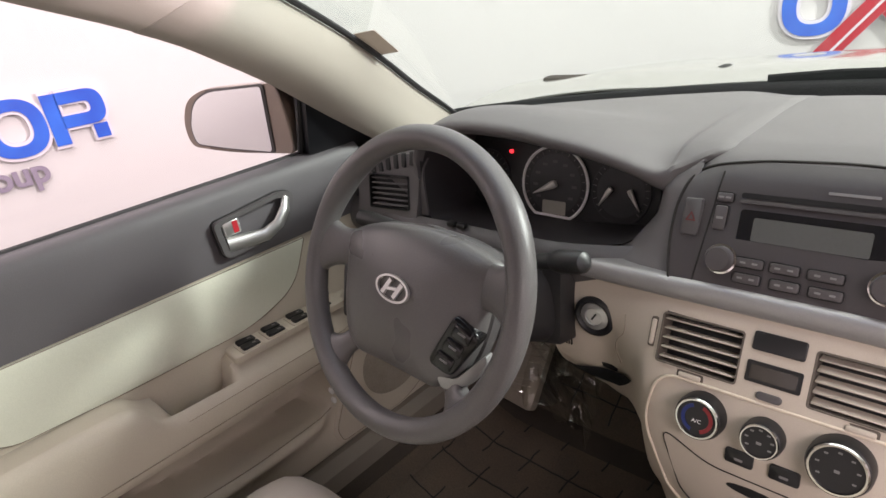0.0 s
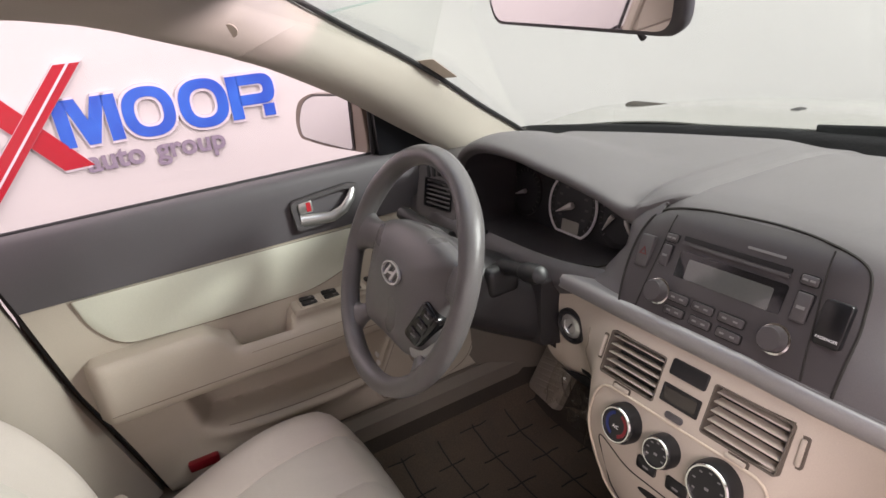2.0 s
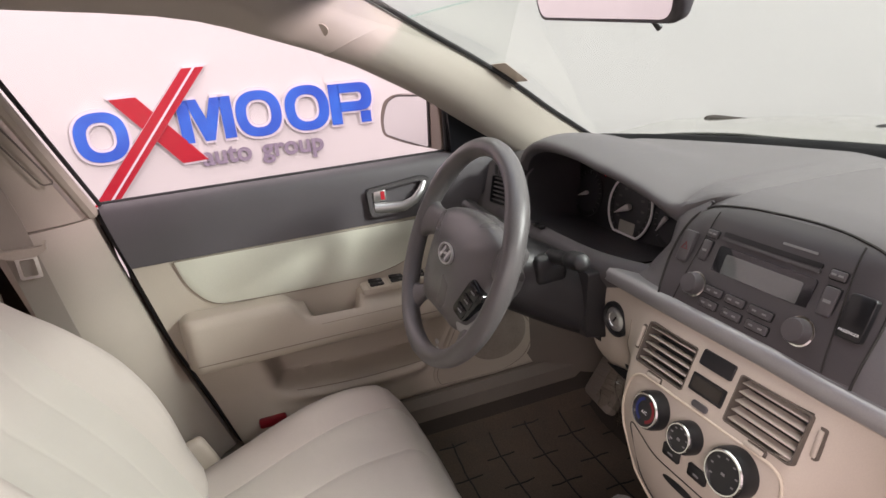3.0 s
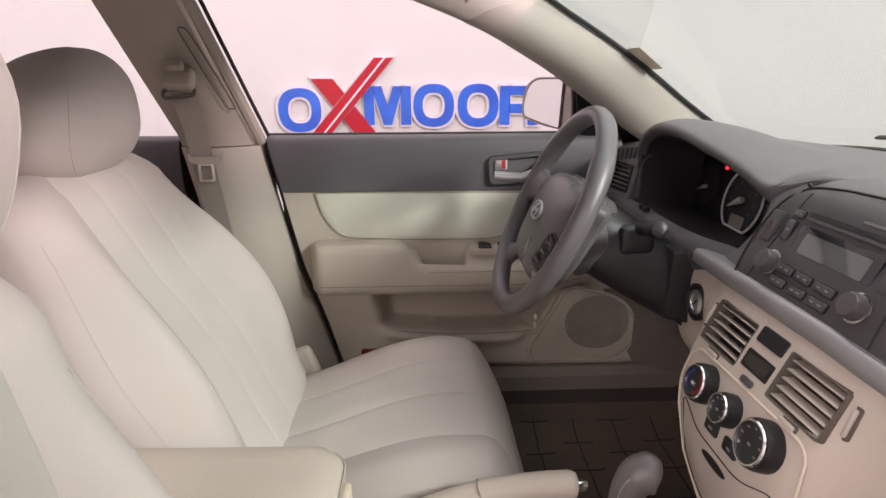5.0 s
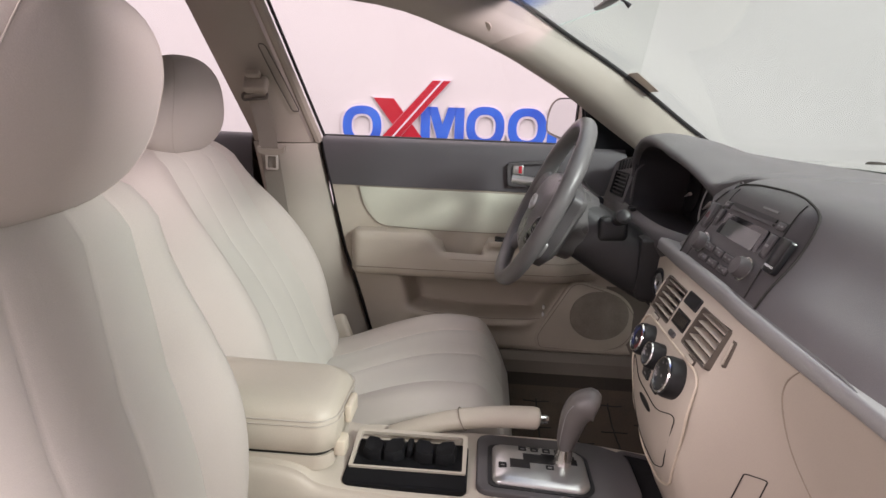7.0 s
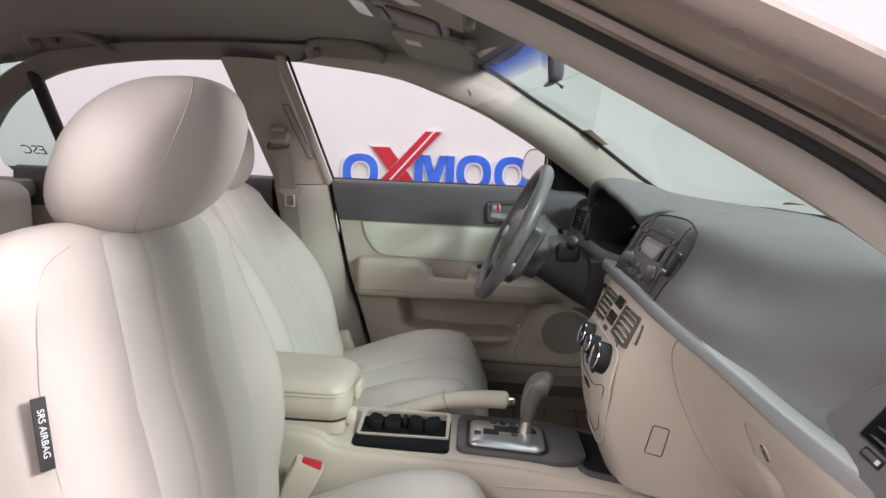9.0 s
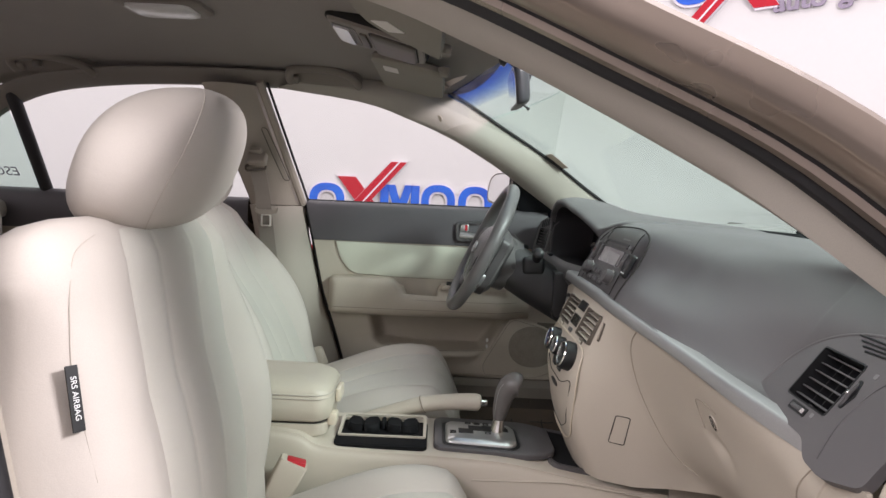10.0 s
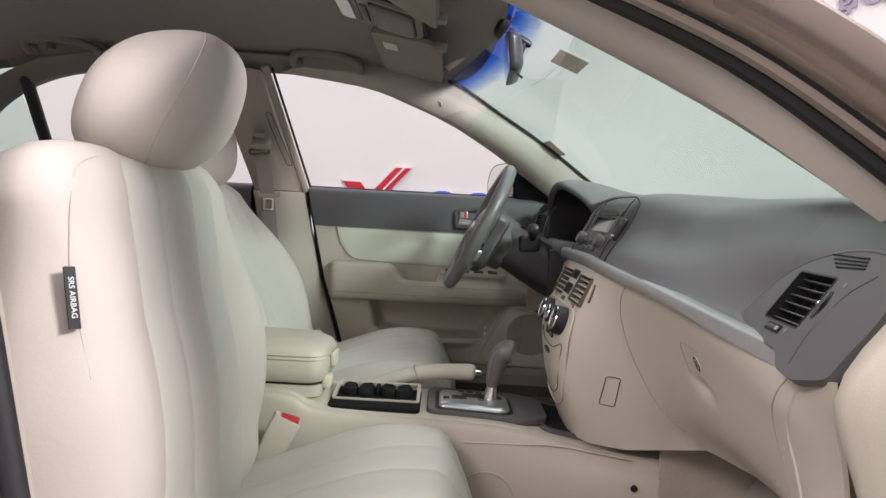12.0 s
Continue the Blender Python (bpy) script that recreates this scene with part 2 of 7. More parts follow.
def open_plate(outer, inner, m, z0, z1):
    """A plate with an opening: both outlines are met by rays from the opening's middle."""
    c = Vector((sum(p[0] for p in inner) / len(inner), sum(p[1] for p in inner) / len(inner)))

    def meet(o, a):
        d = Vector((math.cos(a), math.sin(a)))
        best = 0.0
        for i in range(len(o)):
            p, q = Vector(o[i - 1]) - c, Vector(o[i]) - c
            e = q - p
            den = d.x * e.y - d.y * e.x
            if abs(den) < 1e-12:
                continue
            t, s = (p.x * e.y - p.y * e.x) / den, (p.x * d.y - p.y * d.x) / den
            if t > best and -1e-6 <= s <= 1 + 1e-6:
                best = t
        return tuple(c + d * best)
    angles = sorted({round(k * math.tau / 72, 4) for k in range(72)} | {round(math.atan2(p[1] - c[1], p[0] - c[0]) % math.tau, 4) for p in list(inner) + list(outer)})
    return frame_bar([meet(outer, a) for a in angles], [meet(inner, a) for a in angles], m, z0, z1)


def sheet(rows, thick=0.004, flip=False, bm=None, hole=None):
    """A thick sheet through a grid of points; hole(p) tells which cells stay open."""
    bm = bm or bmesh.new()
    g = np.array([[tuple(p) for p in r] for r in rows], float)
    du, dv = np.gradient(g, axis=0), np.gradient(g, axis=1)
    n = np.cross(du, dv)
    n /= np.linalg.norm(n, axis=2, keepdims=True) + 1e-12
    if flip:
        n = -n
    h = g - n * thick
    a = [[bm.verts.new(p) for p in r] for r in g]
    b = [[bm.verts.new(p) for p in r] for r in h]
    R, C = g.shape[:2]
    for i in range(R - 1):
        for j in range(C - 1):
            if hole and hole((g[i][j] + g[i + 1][j + 1]) / 2):
                continue
            bm.faces.new((a[i][j], a[i + 1][j], a[i + 1][j + 1], a[i][j + 1]))
            bm.faces.new((b[i][j], b[i][j + 1], b[i + 1][j + 1], b[i + 1][j]))
    rim = [(i, 0) for i in range(R)] + [(R - 1, j) for j in range(1, C)] + [(i, C - 1) for i in range(R - 2, -1, -1)] + [(0, j) for j in range(C - 2, 0, -1)]
    for k in range(len(rim)):
        (i, j), (p, q) = rim[k], rim[(k + 1) % len(rim)]
        bm.faces.new((a[i][j], a[p][q], b[p][q], b[i][j]))
    return bm


def curve(pts, n):
    """n points on a smooth curve through pts (Catmull-Rom)."""
    p = [np.array(q, float) for q in pts]
    p = [2 * p[0] - p[1]] + p + [2 * p[-1] - p[-2]]
    m = len(p) - 3
    out = []
    for k in range(n):
        s = k / (n - 1) * m
        i = min(int(s), m - 1)
        t = s - i
        a, b, c, d = p[i:i + 4]
        out.append(0.5 * (2 * b + (c - a) * t + (2 * a - 5 * b + 4 * c - d) * t * t + (3 * b - a - 3 * c + d) * t ** 3))
    return out


def surface(sections, nu, nv):
    """A smooth grid through sections, each a list of points."""
    cols = [curve(s, nv) for s in sections]
    return [list(r) for r in zip(*[curve([c[j] for c in cols], nu) for j in range(nv)])]


def tube(pts, r, n=12, cap=True, bm=None, flat=1.0, up=(0, 0, 1), closed=False):
    """A round bar along pts; r one radius or one for each point; flat squeezes it along up."""
    pts = [Vector(p) for p in pts]
    rings = []
    for i, p in enumerate(pts):
        a = pts[i - 1] if i or closed else p
        b = pts[(i + 1) % len(pts)] if i < len(pts) - 1 or closed else p
        d = (b - a).normalized()
        s = d.cross(Vector(up))
        s = (s if s.length > 1e-4 else d.cross(Vector((1, 0, 0)))).normalized()
        w = s.cross(d)
        q = r[i] if isinstance(r, (list, tuple)) else r
        rings.append([p + s * q * math.cos(k * math.tau / n) + w * q * flat * math.sin(k * math.tau / n) for k in range(n)])
    if closed:
        rings.append(rings[0])
        bm = loft(rings, cap=False, bm=bm)
        bmesh.ops.remove_doubles(bm, verts=bm.verts, dist=1e-6)
        return bm
    return loft(rings, cap=cap, bm=bm)


def lathe(profile, m, n=32, bm=None, ring=False):
    """A turned body: (radius, height) along the frame's third axis; ring: a hollow one."""
    if ring:
        profile = list(profile) + [profile[0]]
    rings = [[m @ V(max(r, 1e-5) * math.cos(k * math.tau / n), max(r, 1e-5) * math.sin(k * math.tau / n), h) for k in range(n)] for r, h in profile]
    if ring:
        bm = loft(rings, cap=False, bm=bm)
        bmesh.ops.remove_doubles(bm, verts=bm.verts, dist=1e-7)
        return bm
    return loft(rings, bm=bm)


def rounded(w, h, r, n=5):
    """The outline of a rounded rectangle round the origin."""
    out = []
    for cx, cy, a0 in ((w / 2 - r, h / 2 - r, 0), (-w / 2 + r, h / 2 - r, 90), (-w / 2 + r, -h / 2 + r, 180), (w / 2 - r, -h / 2 + r, 270)):
        for k in range(n + 1):
            a = radians(a0 + 90 * k / n)
            out.append((cx + r * math.cos(a), cy + r * math.sin(a)))
    return out


def fillet(pts, r, n=4):
    """A polygon with its corners rounded; r one radius or one a corner."""
    out = []
    N = len(pts)
    for i in range(N):
        p, a, b = Vector(pts[i]).to_2d(), Vector(pts[i - 1]).to_2d(), Vector(pts[(i + 1) % N]).to_2d()
        q = r[i] if isinstance(r, (list, tuple)) else r
        u, v = (a - p), (b - p)
        q = min(q, 0.45 * u.length, 0.45 * v.length)
        u, v = p + u.normalized() * q, p + v.normalized() * q
        for k in range(n + 1):
            t = k / n
            out.append(tuple(u * (1 - t) ** 2 + p * 2 * t * (1 - t) + v * t * t))
    return out


def prism(outline, m, z0, z1, bevel=0.0, bm=None):
    """An outline in the frame m, raised from z0 to z1, its upper edge eased by bevel."""
    c = Vector((sum(p[0] for p in outline) / len(outline), sum(p[1] for p in outline) / len(outline)))

    def inset(k):
        out = []
        for p in outline:
            d = c - Vector(p)
            out.append(Vector(p) + d.normalized() * min(k, 0.8 * d.length))
        return out
    rings = [(outline, z0), (outline, z1 - bevel)] + ([(inset(bevel * 0.35), z1 - bevel * 0.35), (inset(bevel), z1)] if bevel else [])
    if not bevel:
        rings[-1] = (outline, z1)
    return loft([[m @ V(p[0], p[1], z) for p in o] for o, z in rings], bm=bm)


def frame_bar(outer, inner, m, z0, z1, bm=None):
    """A flat ring between two outlines of equally many points."""
    rings = [[m @ V(*p, z) for p in o] for o, z in ((outer, z0), (outer, z1), (inner, z1), (inner, z0))]
    bm = loft(rings + [rings[0]], cap=False, bm=bm)
    bmesh.ops.remove_doubles(bm, verts=bm.verts, dist=1e-6)
    return bm


def words(name, text, size, m, material, parent, depth=0.0004, mirrored=False, bold=0.0):
    """Lettering as a mesh, in the plane of the frame m."""
    c = bpy.data.curves.new(name, "FONT")
    c.body, c.size, c.extrude, c.align_x, c.align_y = text, size, depth, "CENTER", "CENTER"
    c.offset = bold
    tmp = new(name, c)
    me = bpy.data.meshes.new_from_object(tmp)
    bpy.data.objects.remove(tmp)
    me.transform(m @ Matrix.Diagonal((-1 if mirrored else 1, 1, 1, 1)))
    me.materials.clear()
    me.materials.append(material)
    ob = new(name, me)
    ob.parent = parent
    ob.matrix_parent_inverse = Matrix.Identity(4) if parent.parent else parent.matrix_basis.inverted()
    return ob


# ---- the photo booth: a round white wall, floor and ceiling ----
CX, CY, RAD, HIGH = 0.0, -0.5, 3.12, 3.2


def ring_points(r, z, n=96):
    return [(CX + r * math.cos(k * math.tau / n), CY + r * math.sin(k * math.tau / n), z) for k in range(n)]


def arc_wall(a0, a1, n):
    """A piece of the round wall between two angles, 12 cm thick."""
    rings = []
    for k in range(n + 1):
        a = radians(a0 + (a1 - a0) * k / n)
        rings.append([(CX + r * math.cos(a), CY + r * math.sin(a), z) for r, z in ((RAD, 0), (RAD, HIGH), (RAD + 0.12, HIGH), (RAD + 0.12, 0))])
    return loft(rings)


wall = part("wall_round", arc_wall(0, 360, 96), WALL)
tagged(wall, "curved white wall of a vehicle photo booth", "wall", kind="structure")
floor = part("floor", loft([ring_points(RAD + 0.12, -0.12), ring_points(RAD + 0.12, 0)]), FLOORM)
tagged(floor, "dark grey booth floor under the car, toned to cut bounce", "floor", kind="structure")
ceiling = part("ceiling", loft([ring_points(RAD + 0.12, HIGH), ring_points(RAD + 0.12, HIGH + 0.1)]), CEILING)
tagged(ceiling, "white ceiling above the car with an added glow", "ceiling", kind="structure")


def on_wall(angle, z):
    """A frame on the wall's face: u along the wall to the right as seen from inside, v up, n inwards."""
    a = radians(angle)
    return fr((CX + RAD * math.cos(a), CY + RAD * math.sin(a), z), (math.sin(a), -math.cos(a), 0), (0, 0, 1))


def spread(o, g):
    """An outline pushed out from its middle by g."""
    c = Vector((sum(p[0] for p in o) / len(o), sum(p[1] for p in o) / len(o)))
    return [tuple(Vector(p) + (Vector(p) - c).normalized() * g * 1.2) for p in o]


def wall_shape(outlines, s, angle, z0, name, face, sign, depth=0.03):
    """A raised shape of the sign at s metres along the wall: a pale edge and a coloured face."""
    m = on_wall(angle - math.degrees(s / RAD), z0)
    pair = []
    for nm, k0, k1, mt, grow in (("edge", 0.006, depth, SIGNWHITE, 0.012), ("face", depth, depth + 0.006, face, 0.0)):
        bm = bmesh.new()
        for o in outlines:
            if len(o) == 2:
                frame_bar(spread(o[0], grow), spread(o[1], -grow), m, k0, k1, bm)
            else:
                prism(spread(o, grow), m, k0, k1, 0, bm)
        pair.append((nm, bm, mt))
    shape = part(name, pair[1][1], pair[1][2], sign)
    part("edge", pair[0][1], pair[0][2], shape)


def oval(rx, ry, n=40, e=2.4):
    out = []
    for k in range(n):
        a = k * math.tau / n
        c, s = math.cos(a), math.sin(a)
        out.append((rx * abs(c) ** (2 / e) * (1 if c > 0 else -1), ry * abs(s) ** (2 / e) * (1 if s > 0 else -1)))
    return out


def bar(x0, y0, x1, y1, w):
    return [(x0 - w / 2, y0), (x0 + w / 2, y0), (x1 + w / 2, y1), (x1 - w / 2, y1)]


def wall_sign(angle, z):
    """Raised blue rings and blocks, a red cross of two bars and a row of small grey bars."""
    m = on_wall(angle, z)
    sign = thing("wall_sign", "raised blue, red and grey sign shapes on the white booth wall", "sign", m.translation, group="signs on the booth wall")
    ring = [(oval(0.125, 0.128), oval(0.068, 0.077))]
    wall_shape(ring, -0.70, angle, z + 0.03, "blue_ring", BLUE, sign)
    wall_shape(ring, 0.115, angle, z + 0.05, "blue_ring", BLUE, sign)
    wall_shape(ring, 0.39, angle, z + 0.05, "blue_ring", BLUE, sign)
    wall_shape([[(-0.215, 0.19), (-0.085, 0.19), (0.205, -0.185), (0.07, -0.185)]], -0.41, angle, z + 0.02, "red_bar", SIGNRED, sign, 0.03)
    wall_shape([[(-0.345, -0.325), (-0.23, -0.325), (0.345, 0.325), (0.23, 0.325)]], -0.475, angle, z + 0.005, "red_bar", SIGNRED, sign, 0.044)
    wall_shape([[(-0.279, -0.325), (-0.265, -0.325), (0.298, 0.325), (0.284, 0.325)]], -0.475, angle, z + 0.005, "pale_stripe", SIGNWHITE, sign, 0.05)
    wall_shape([bar(-0.112, -0.115, -0.112, 0.115, 0.062), bar(0.112, -0.115, 0.112, 0.115, 0.062), [(-0.095, 0.115), (-0.035, 0.115), (0.0, 0.005), (0.035, 0.115), (0.095, 0.115), (0.026, -0.115), (-0.026, -0.115)]],
               -0.17, angle, z + 0.05, "blue_block", BLUE, sign)
    wall_shape([bar(-0.10, -0.115, -0.10, 0.115, 0.062)], 0.655, angle, z + 0.05, "blue_block", BLUE, sign)
    wall_shape([(fillet([(-0.075, -0.045), (0.115, -0.045), (0.115, 0.115), (-0.075, 0.115)], [0.01, 0.075, 0.075, 0.01], 6), fillet([(-0.07, 0.01), (0.055, 0.01), (0.055, 0.062), (-0.07, 0.062)], [0.003, 0.025, 0.025, 0.003], 6))], 0.655, angle, z + 0.05, "blue_hook", BLUE, sign)
    wall_shape([bar(0.07, -0.115, 0.07, -0.05, 0.06)], 0.655, angle, z + 0.05, "blue_block", BLUE, sign)
    for text, s0 in (("auto", -0.10), ("group", 0.275)):
        words("grey_lettering", text, 0.150, on_wall(angle - math.degrees(s0 / RAD), z - 0.155) @ Matrix.Translation((0, 0, 0.02)), SIGNGREY, sign, 0.006, bold=0.004)
    return sign


wall_sign(180, 0.90)
wall_sign(88.85, 0.90)
wall_sign(134.6, 2.38)

# ---- body shell of the car ----


def win_x(z, side=-1):
    """The side windows' plane: x at a height."""
    return side * (0.765 - (z - 1.0) * 0.69)


def pillar_pts(side):
    """Outer edge, bulge and inner edge of a windscreen pillar's trim, from the roof to the cowl."""
    inner = [(0.50, -0.72, 1.372), (0.515, -0.50, 1.362), (0.548, -0.37, 1.341), (0.592, -0.20, 1.25), (0.636, -0.03, 1.165), (0.68, 0.12, 1.075), (0.722, 0.26, 0.985)]
    if side < 0:
        inner = [(0.50, -0.72, 1.372), (0.520, -0.50, 1.362), (0.560, -0.37, 1.343), (0.600, -0.20, 1.25), (0.625, -0.10, 1.195), (0.655, 0.0, 1.135), (0.690, 0.10, 1.07), (0.725, 0.21, 1.003), (0.75, 0.28, 0.96)]
        edge = [(0.512, -0.86, 1.338), (0.530, -0.61, 1.310), (0.560, -0.467, 1.268), (0.591, -0.349, 1.223), (0.617, -0.275, 1.186), (0.651, -0.185, 1.136), (0.690, -0.075, 1.064), (0.712, 0.03, 0.995), (0.72, 0.08, 0.96)]
        bulge = [tuple((a + b) / 2 + c for a, b, c in zip(p, q, (-0.022, -0.018, -0.004))) for p, q in zip(edge, inner)]
    else:
        edge = [(0.545, -0.80, 1.358), (0.555, -0.62, 1.338), (0.575, -0.49, 1.308), (0.605, -0.375, 1.268), (0.640, -0.225, 1.196), (0.682, -0.06, 1.107), (0.74, 0.09, 0.98)]
        bulge = [(0.50, -0.80, 1.352), (0.505, -0.60, 1.325), (0.52, -0.46, 1.288), (0.545, -0.36, 1.245), (0.578, -0.24, 1.185), (0.64, -0.055, 1.077), (0.70, 0.09, 0.97)]
    return [[(side * x, y, z) for x, y, z in c] for c in (edge, bulge, inner)]


def a_pillar(side, name):
    e, b, i = pillar_pts(side)
    n = 28
    E_, B_, I_ = curve(e, n), curve(b, n), curve(i, n)
    rows = []
    for p, mid, q in zip(E_, B_, I_):
        p, mid, q = Vector(p), Vector(mid), Vector(q)
        rows.append(curve([tuple(p + V(side * 0.012, 0.0, 0.006)), tuple(p), tuple(mid), tuple(q), tuple(q + (V(0.0, 0.02, 0.01) if side > 0 else V(-0.012, 0.012, -0.006)))], 13))
    t = thing(name, "beige moulded trim of a windscreen pillar beside the dashboard", "pillar trim", (side * 0.7, 0.1, 1.0), group="windscreen pillar trims")
    k0 = next(k for k in range(n) if E_[k][1] > (-0.40 if side < 0 else -0.60))
    part("cover", sheet(rows[k0:], 0.004, flip=side < 0), PILLARTRIM, t)
    part("upper_cover", sheet(rows[:k0 + 1], 0.003, flip=side < 0), PILLARTRIM, t)
    c = Vector(I_[8]) * 0.42 + Vector(E_[8]) * 0.58 + V(-side * 0.022, -0.018, -0.003)
    part("clip_cap", lathe([(0.0, -0.002), (0.011, -0.002), (0.011, 0.0015), (0.009, 0.0025), (0, 0.0025)], fr(c, (0, 0.75, -0.6), (side * 0.5, -0.4, -0.4)), 20), BEIGE, t)
    return t


a_pillar(-1, "pillar_trim_driver")
a_pillar(1, "pillar_trim_passenger")

# headliner: a shallow vault
rows = []
for y, zc, ze, hw in ((-0.345, 1.362, 1.345, 0.562), (-0.42, 1.375, 1.350, 0.548), (-0.55, 1.39, 1.358, 0.53), (-0.80, 1.405, 1.36, 0.525), (-1.10, 1.41, 1.36, 0.53), (-1.45, 1.40, 1.345, 0.54), (-1.80, 1.37, 1.30, 0.55), (-2.10, 1.32, 1.25, 0.52)):
    rows.append([(hw * math.sin(radians(90 * k / 8)), y + (0.10 if y > -0.4 else 0.06) * (1 - (k / 8) ** 2) * (1 if y > -0.5 else 0), ze + (zc - ze) * math.cos(radians(90 * k / 8)) ** 0.8 if abs(k) < 8 else ze) for k in range(-8, 9)])
headliner = part("headliner", sheet(surface(rows, 40, 33), 0.008, flip=True), LINER)
tagged(headliner, "taupe cloth headliner across the car's roof", "ceiling", kind="structure")

# roof skin
rows = []
for y, zc, ze, hw in ((-0.27, 1.375, 1.352, 0.55), (-0.40, 1.40, 1.37, 0.57), (-0.80, 1.44, 1.39, 0.58), (-1.20, 1.445, 1.39, 0.58), (-1.60, 1.42, 1.36, 0.58), (-2.15, 1.345, 1.28, 0.56)):
    rows.append([(hw * k / 6, y - (0.125 if y > -0.3 else 0.07 if y > -0.5 else 0.0) * (abs(k) / 6) ** 2, zc + (ze - zc) * (abs(k) / 6) ** 2.5) for k in range(-6, 7)])
roof = part("roof", sheet(surface(rows, 24, 25), 0.003), PAINT)
tagged(roof, "gold-beige painted roof of the car", "car roof", kind="structure")


def rail(side, pts, sections, name, material, root, n=40):
    """A bar swept along pts with a section given in (outwards, along the normal)."""
    P = curve([(side * x, y, z) for x, y, z in pts], n)
    rings = []
    for i, p in enumerate(P):
        d = Vector(P[min(i + 1, n - 1)]) - Vector(P[max(i - 1, 0)])
        d.normalize()
        out = V(side, 0, 0)
        out = (out - d * out.dot(d)).normalized()
        up = d.cross(out) * side
        if up.z < 0 and abs(up.z) > 0.2:
            up = -up
        rings.append([Vector(p) + out * a + up * b for a, b in sections])
    return part(name, loft(rings), material, root)


# door frame loop: roof rail and windscreen pillar as painted body, with the black seal inside it
LOOPS = {-1: [(0.560, -1.05, 1.370), (0.555, -0.80, 1.364), (0.572, -0.62, 1.340), (0.600, -0.48, 1.302), (0.640, -0.33, 1.240), (0.69, -0.17, 1.155), (0.745, -0.03, 1.065), (0.80, 0.10, 0.96)],
         1: [(0.552, -1.10, 1.365), (0.550, -0.80, 1.362), (0.560, -0.62, 1.342), (0.580, -0.49, 1.312), (0.610, -0.375, 1.272), (0.646, -0.225, 1.20), (0.688, -0.06, 1.111), (0.752, 0.10, 0.975)]}
for side, nm in ((-1, "driver"), (1, "passenger")):
    body = thing("door_frame_" + nm, "gold-beige painted door opening frame with a black rubber seal", "car body", (side * 0.75, -0.2, 0.4), group="door opening frames")
    rail(side, LOOPS[side], [(-0.004, 0.0), (0.004, -0.010), (0.012, -0.006), (0.018, -0.011), (0.026, -0.006), (0.028, 0.006), (0.02, 0.02), (-0.004, 0.02)], "rubber_seal", RUBBER, body)
    rail(side, LOOPS[side], [(0.027, 0.010), (0.029, -0.004), (0.034, -0.008), (0.041, -0.006), (0.0445, 0.004), (0.051, 0.005), (0.0535, 0.0005), (0.060, 0.0), (0.070, 0.003), (0.0755, 0.007), (0.079, 0.0085), (0.085, 0.012), (0.089, 0.018), (0.0915, 0.027), (0.091, 0.037), (0.084, 0.044), (0.05, 0.048), (0.0, 0.042)], "painted_rail", PAINT, body)
    rail(side, LOOPS[side], [(0.0435, 0.0005), (0.0520, 0.0030), (0.0520, 0.011), (0.0435, 0.011)], "frame_gap", RUBBER, body)

# windscreen, with its blue sun band and black edge
top = [(-0.585, -0.375, 1.343), (-0.30, -0.285, 1.365), (0.0, -0.26, 1.372), (0.30, -0.285, 1.365), (0.552, -0.365, 1.345)]
low = [(-0.80, 0.25, 0.968), (-0.40, 0.46, 0.985), (0.0, 0.52, 0.99), (0.40, 0.46, 0.985), (0.735, 0.30, 0.975)]
T_, L_ = curve(top, 33), curve(low, 33)


def screen_point(i, v):
    p, q = Vector(T_[i]), Vector(L_[i])
    return p.lerp(q, v) + V(0, 0.35, 0.62).normalized() * 0.03 * math.sin(math.pi * v)


screen = thing("windscreen", "green-tinted windscreen with a blue sun band", "windscreen", (0, 0.5, 0.98), kind="structure")
part("pane", sheet([[screen_point(i, v / 20) for v in range(4, 21)] for i in range(33)], 0.004), SCREEN, screen)
band = part("sun_band", sheet([[screen_point(i, v / 20) for v in range(0, 5)] for i in range(33)], 0.004), SUNBAND, screen, "blue tinted sun band")
band.visible_shadow = False
part("edge_seal", tube([screen_point(32, v / 20) + V(0, 0, -0.003) for v in range(21)], 0.005, 8), RUBBER, screen)
part("edge_seal", tube([Vector(p) + V(0.003, 0.013, 0.006) for p in curve(pillar_pts(-1)[2], 30)[7:]], 0.005, 8), RUBBER, screen)

# bonnet, cowl and wiper seen through the windscreen
rows = []
for y, zc, ze, hw in ((0.56, 0.988, 0.972, 0.80), (0.72, 0.994, 0.982, 0.80), (1.00, 0.967, 0.944, 0.79), (1.30, 0.895, 0.85, 0.76), (1.55, 0.80, 0.73, 0.70), (1.66, 0.68, 0.60, 0.62)):
    rows.append([(hw * k / 8, y - (0.22 if y < 0.6 else 0.14) * (abs(k) / 8) ** 2, zc + (ze - zc) * (abs(k) / 8) ** 2.2 + (0.008 * math.exp(-((abs(k) - 5.5) / 0.8) ** 2) if y < 1.4 else 0)) for k in range(-8, 9)])
bonnet = thing("bonnet", "pale gold painted bonnet reflecting the white booth", "car bonnet", (0, 1.0, 0.9))
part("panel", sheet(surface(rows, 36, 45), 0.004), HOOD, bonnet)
nozzle = thing("washer_nozzle", "small black washer nozzle on the bonnet", "washer nozzle", (-0.333, 0.675, 0.98), group="washer nozzles")
part("body", box((-0.333, 0.677, 0.99), (0.026, 0.036, 0.02), 0.008), BLACK, nozzle)
copy_thing(nozzle, Matrix.Translation((0.333, 0.675, 0.98)))
cowl = thing("cowl", "black cowl strip below the windscreen", "cowl", (0, 0.5, 0.96))
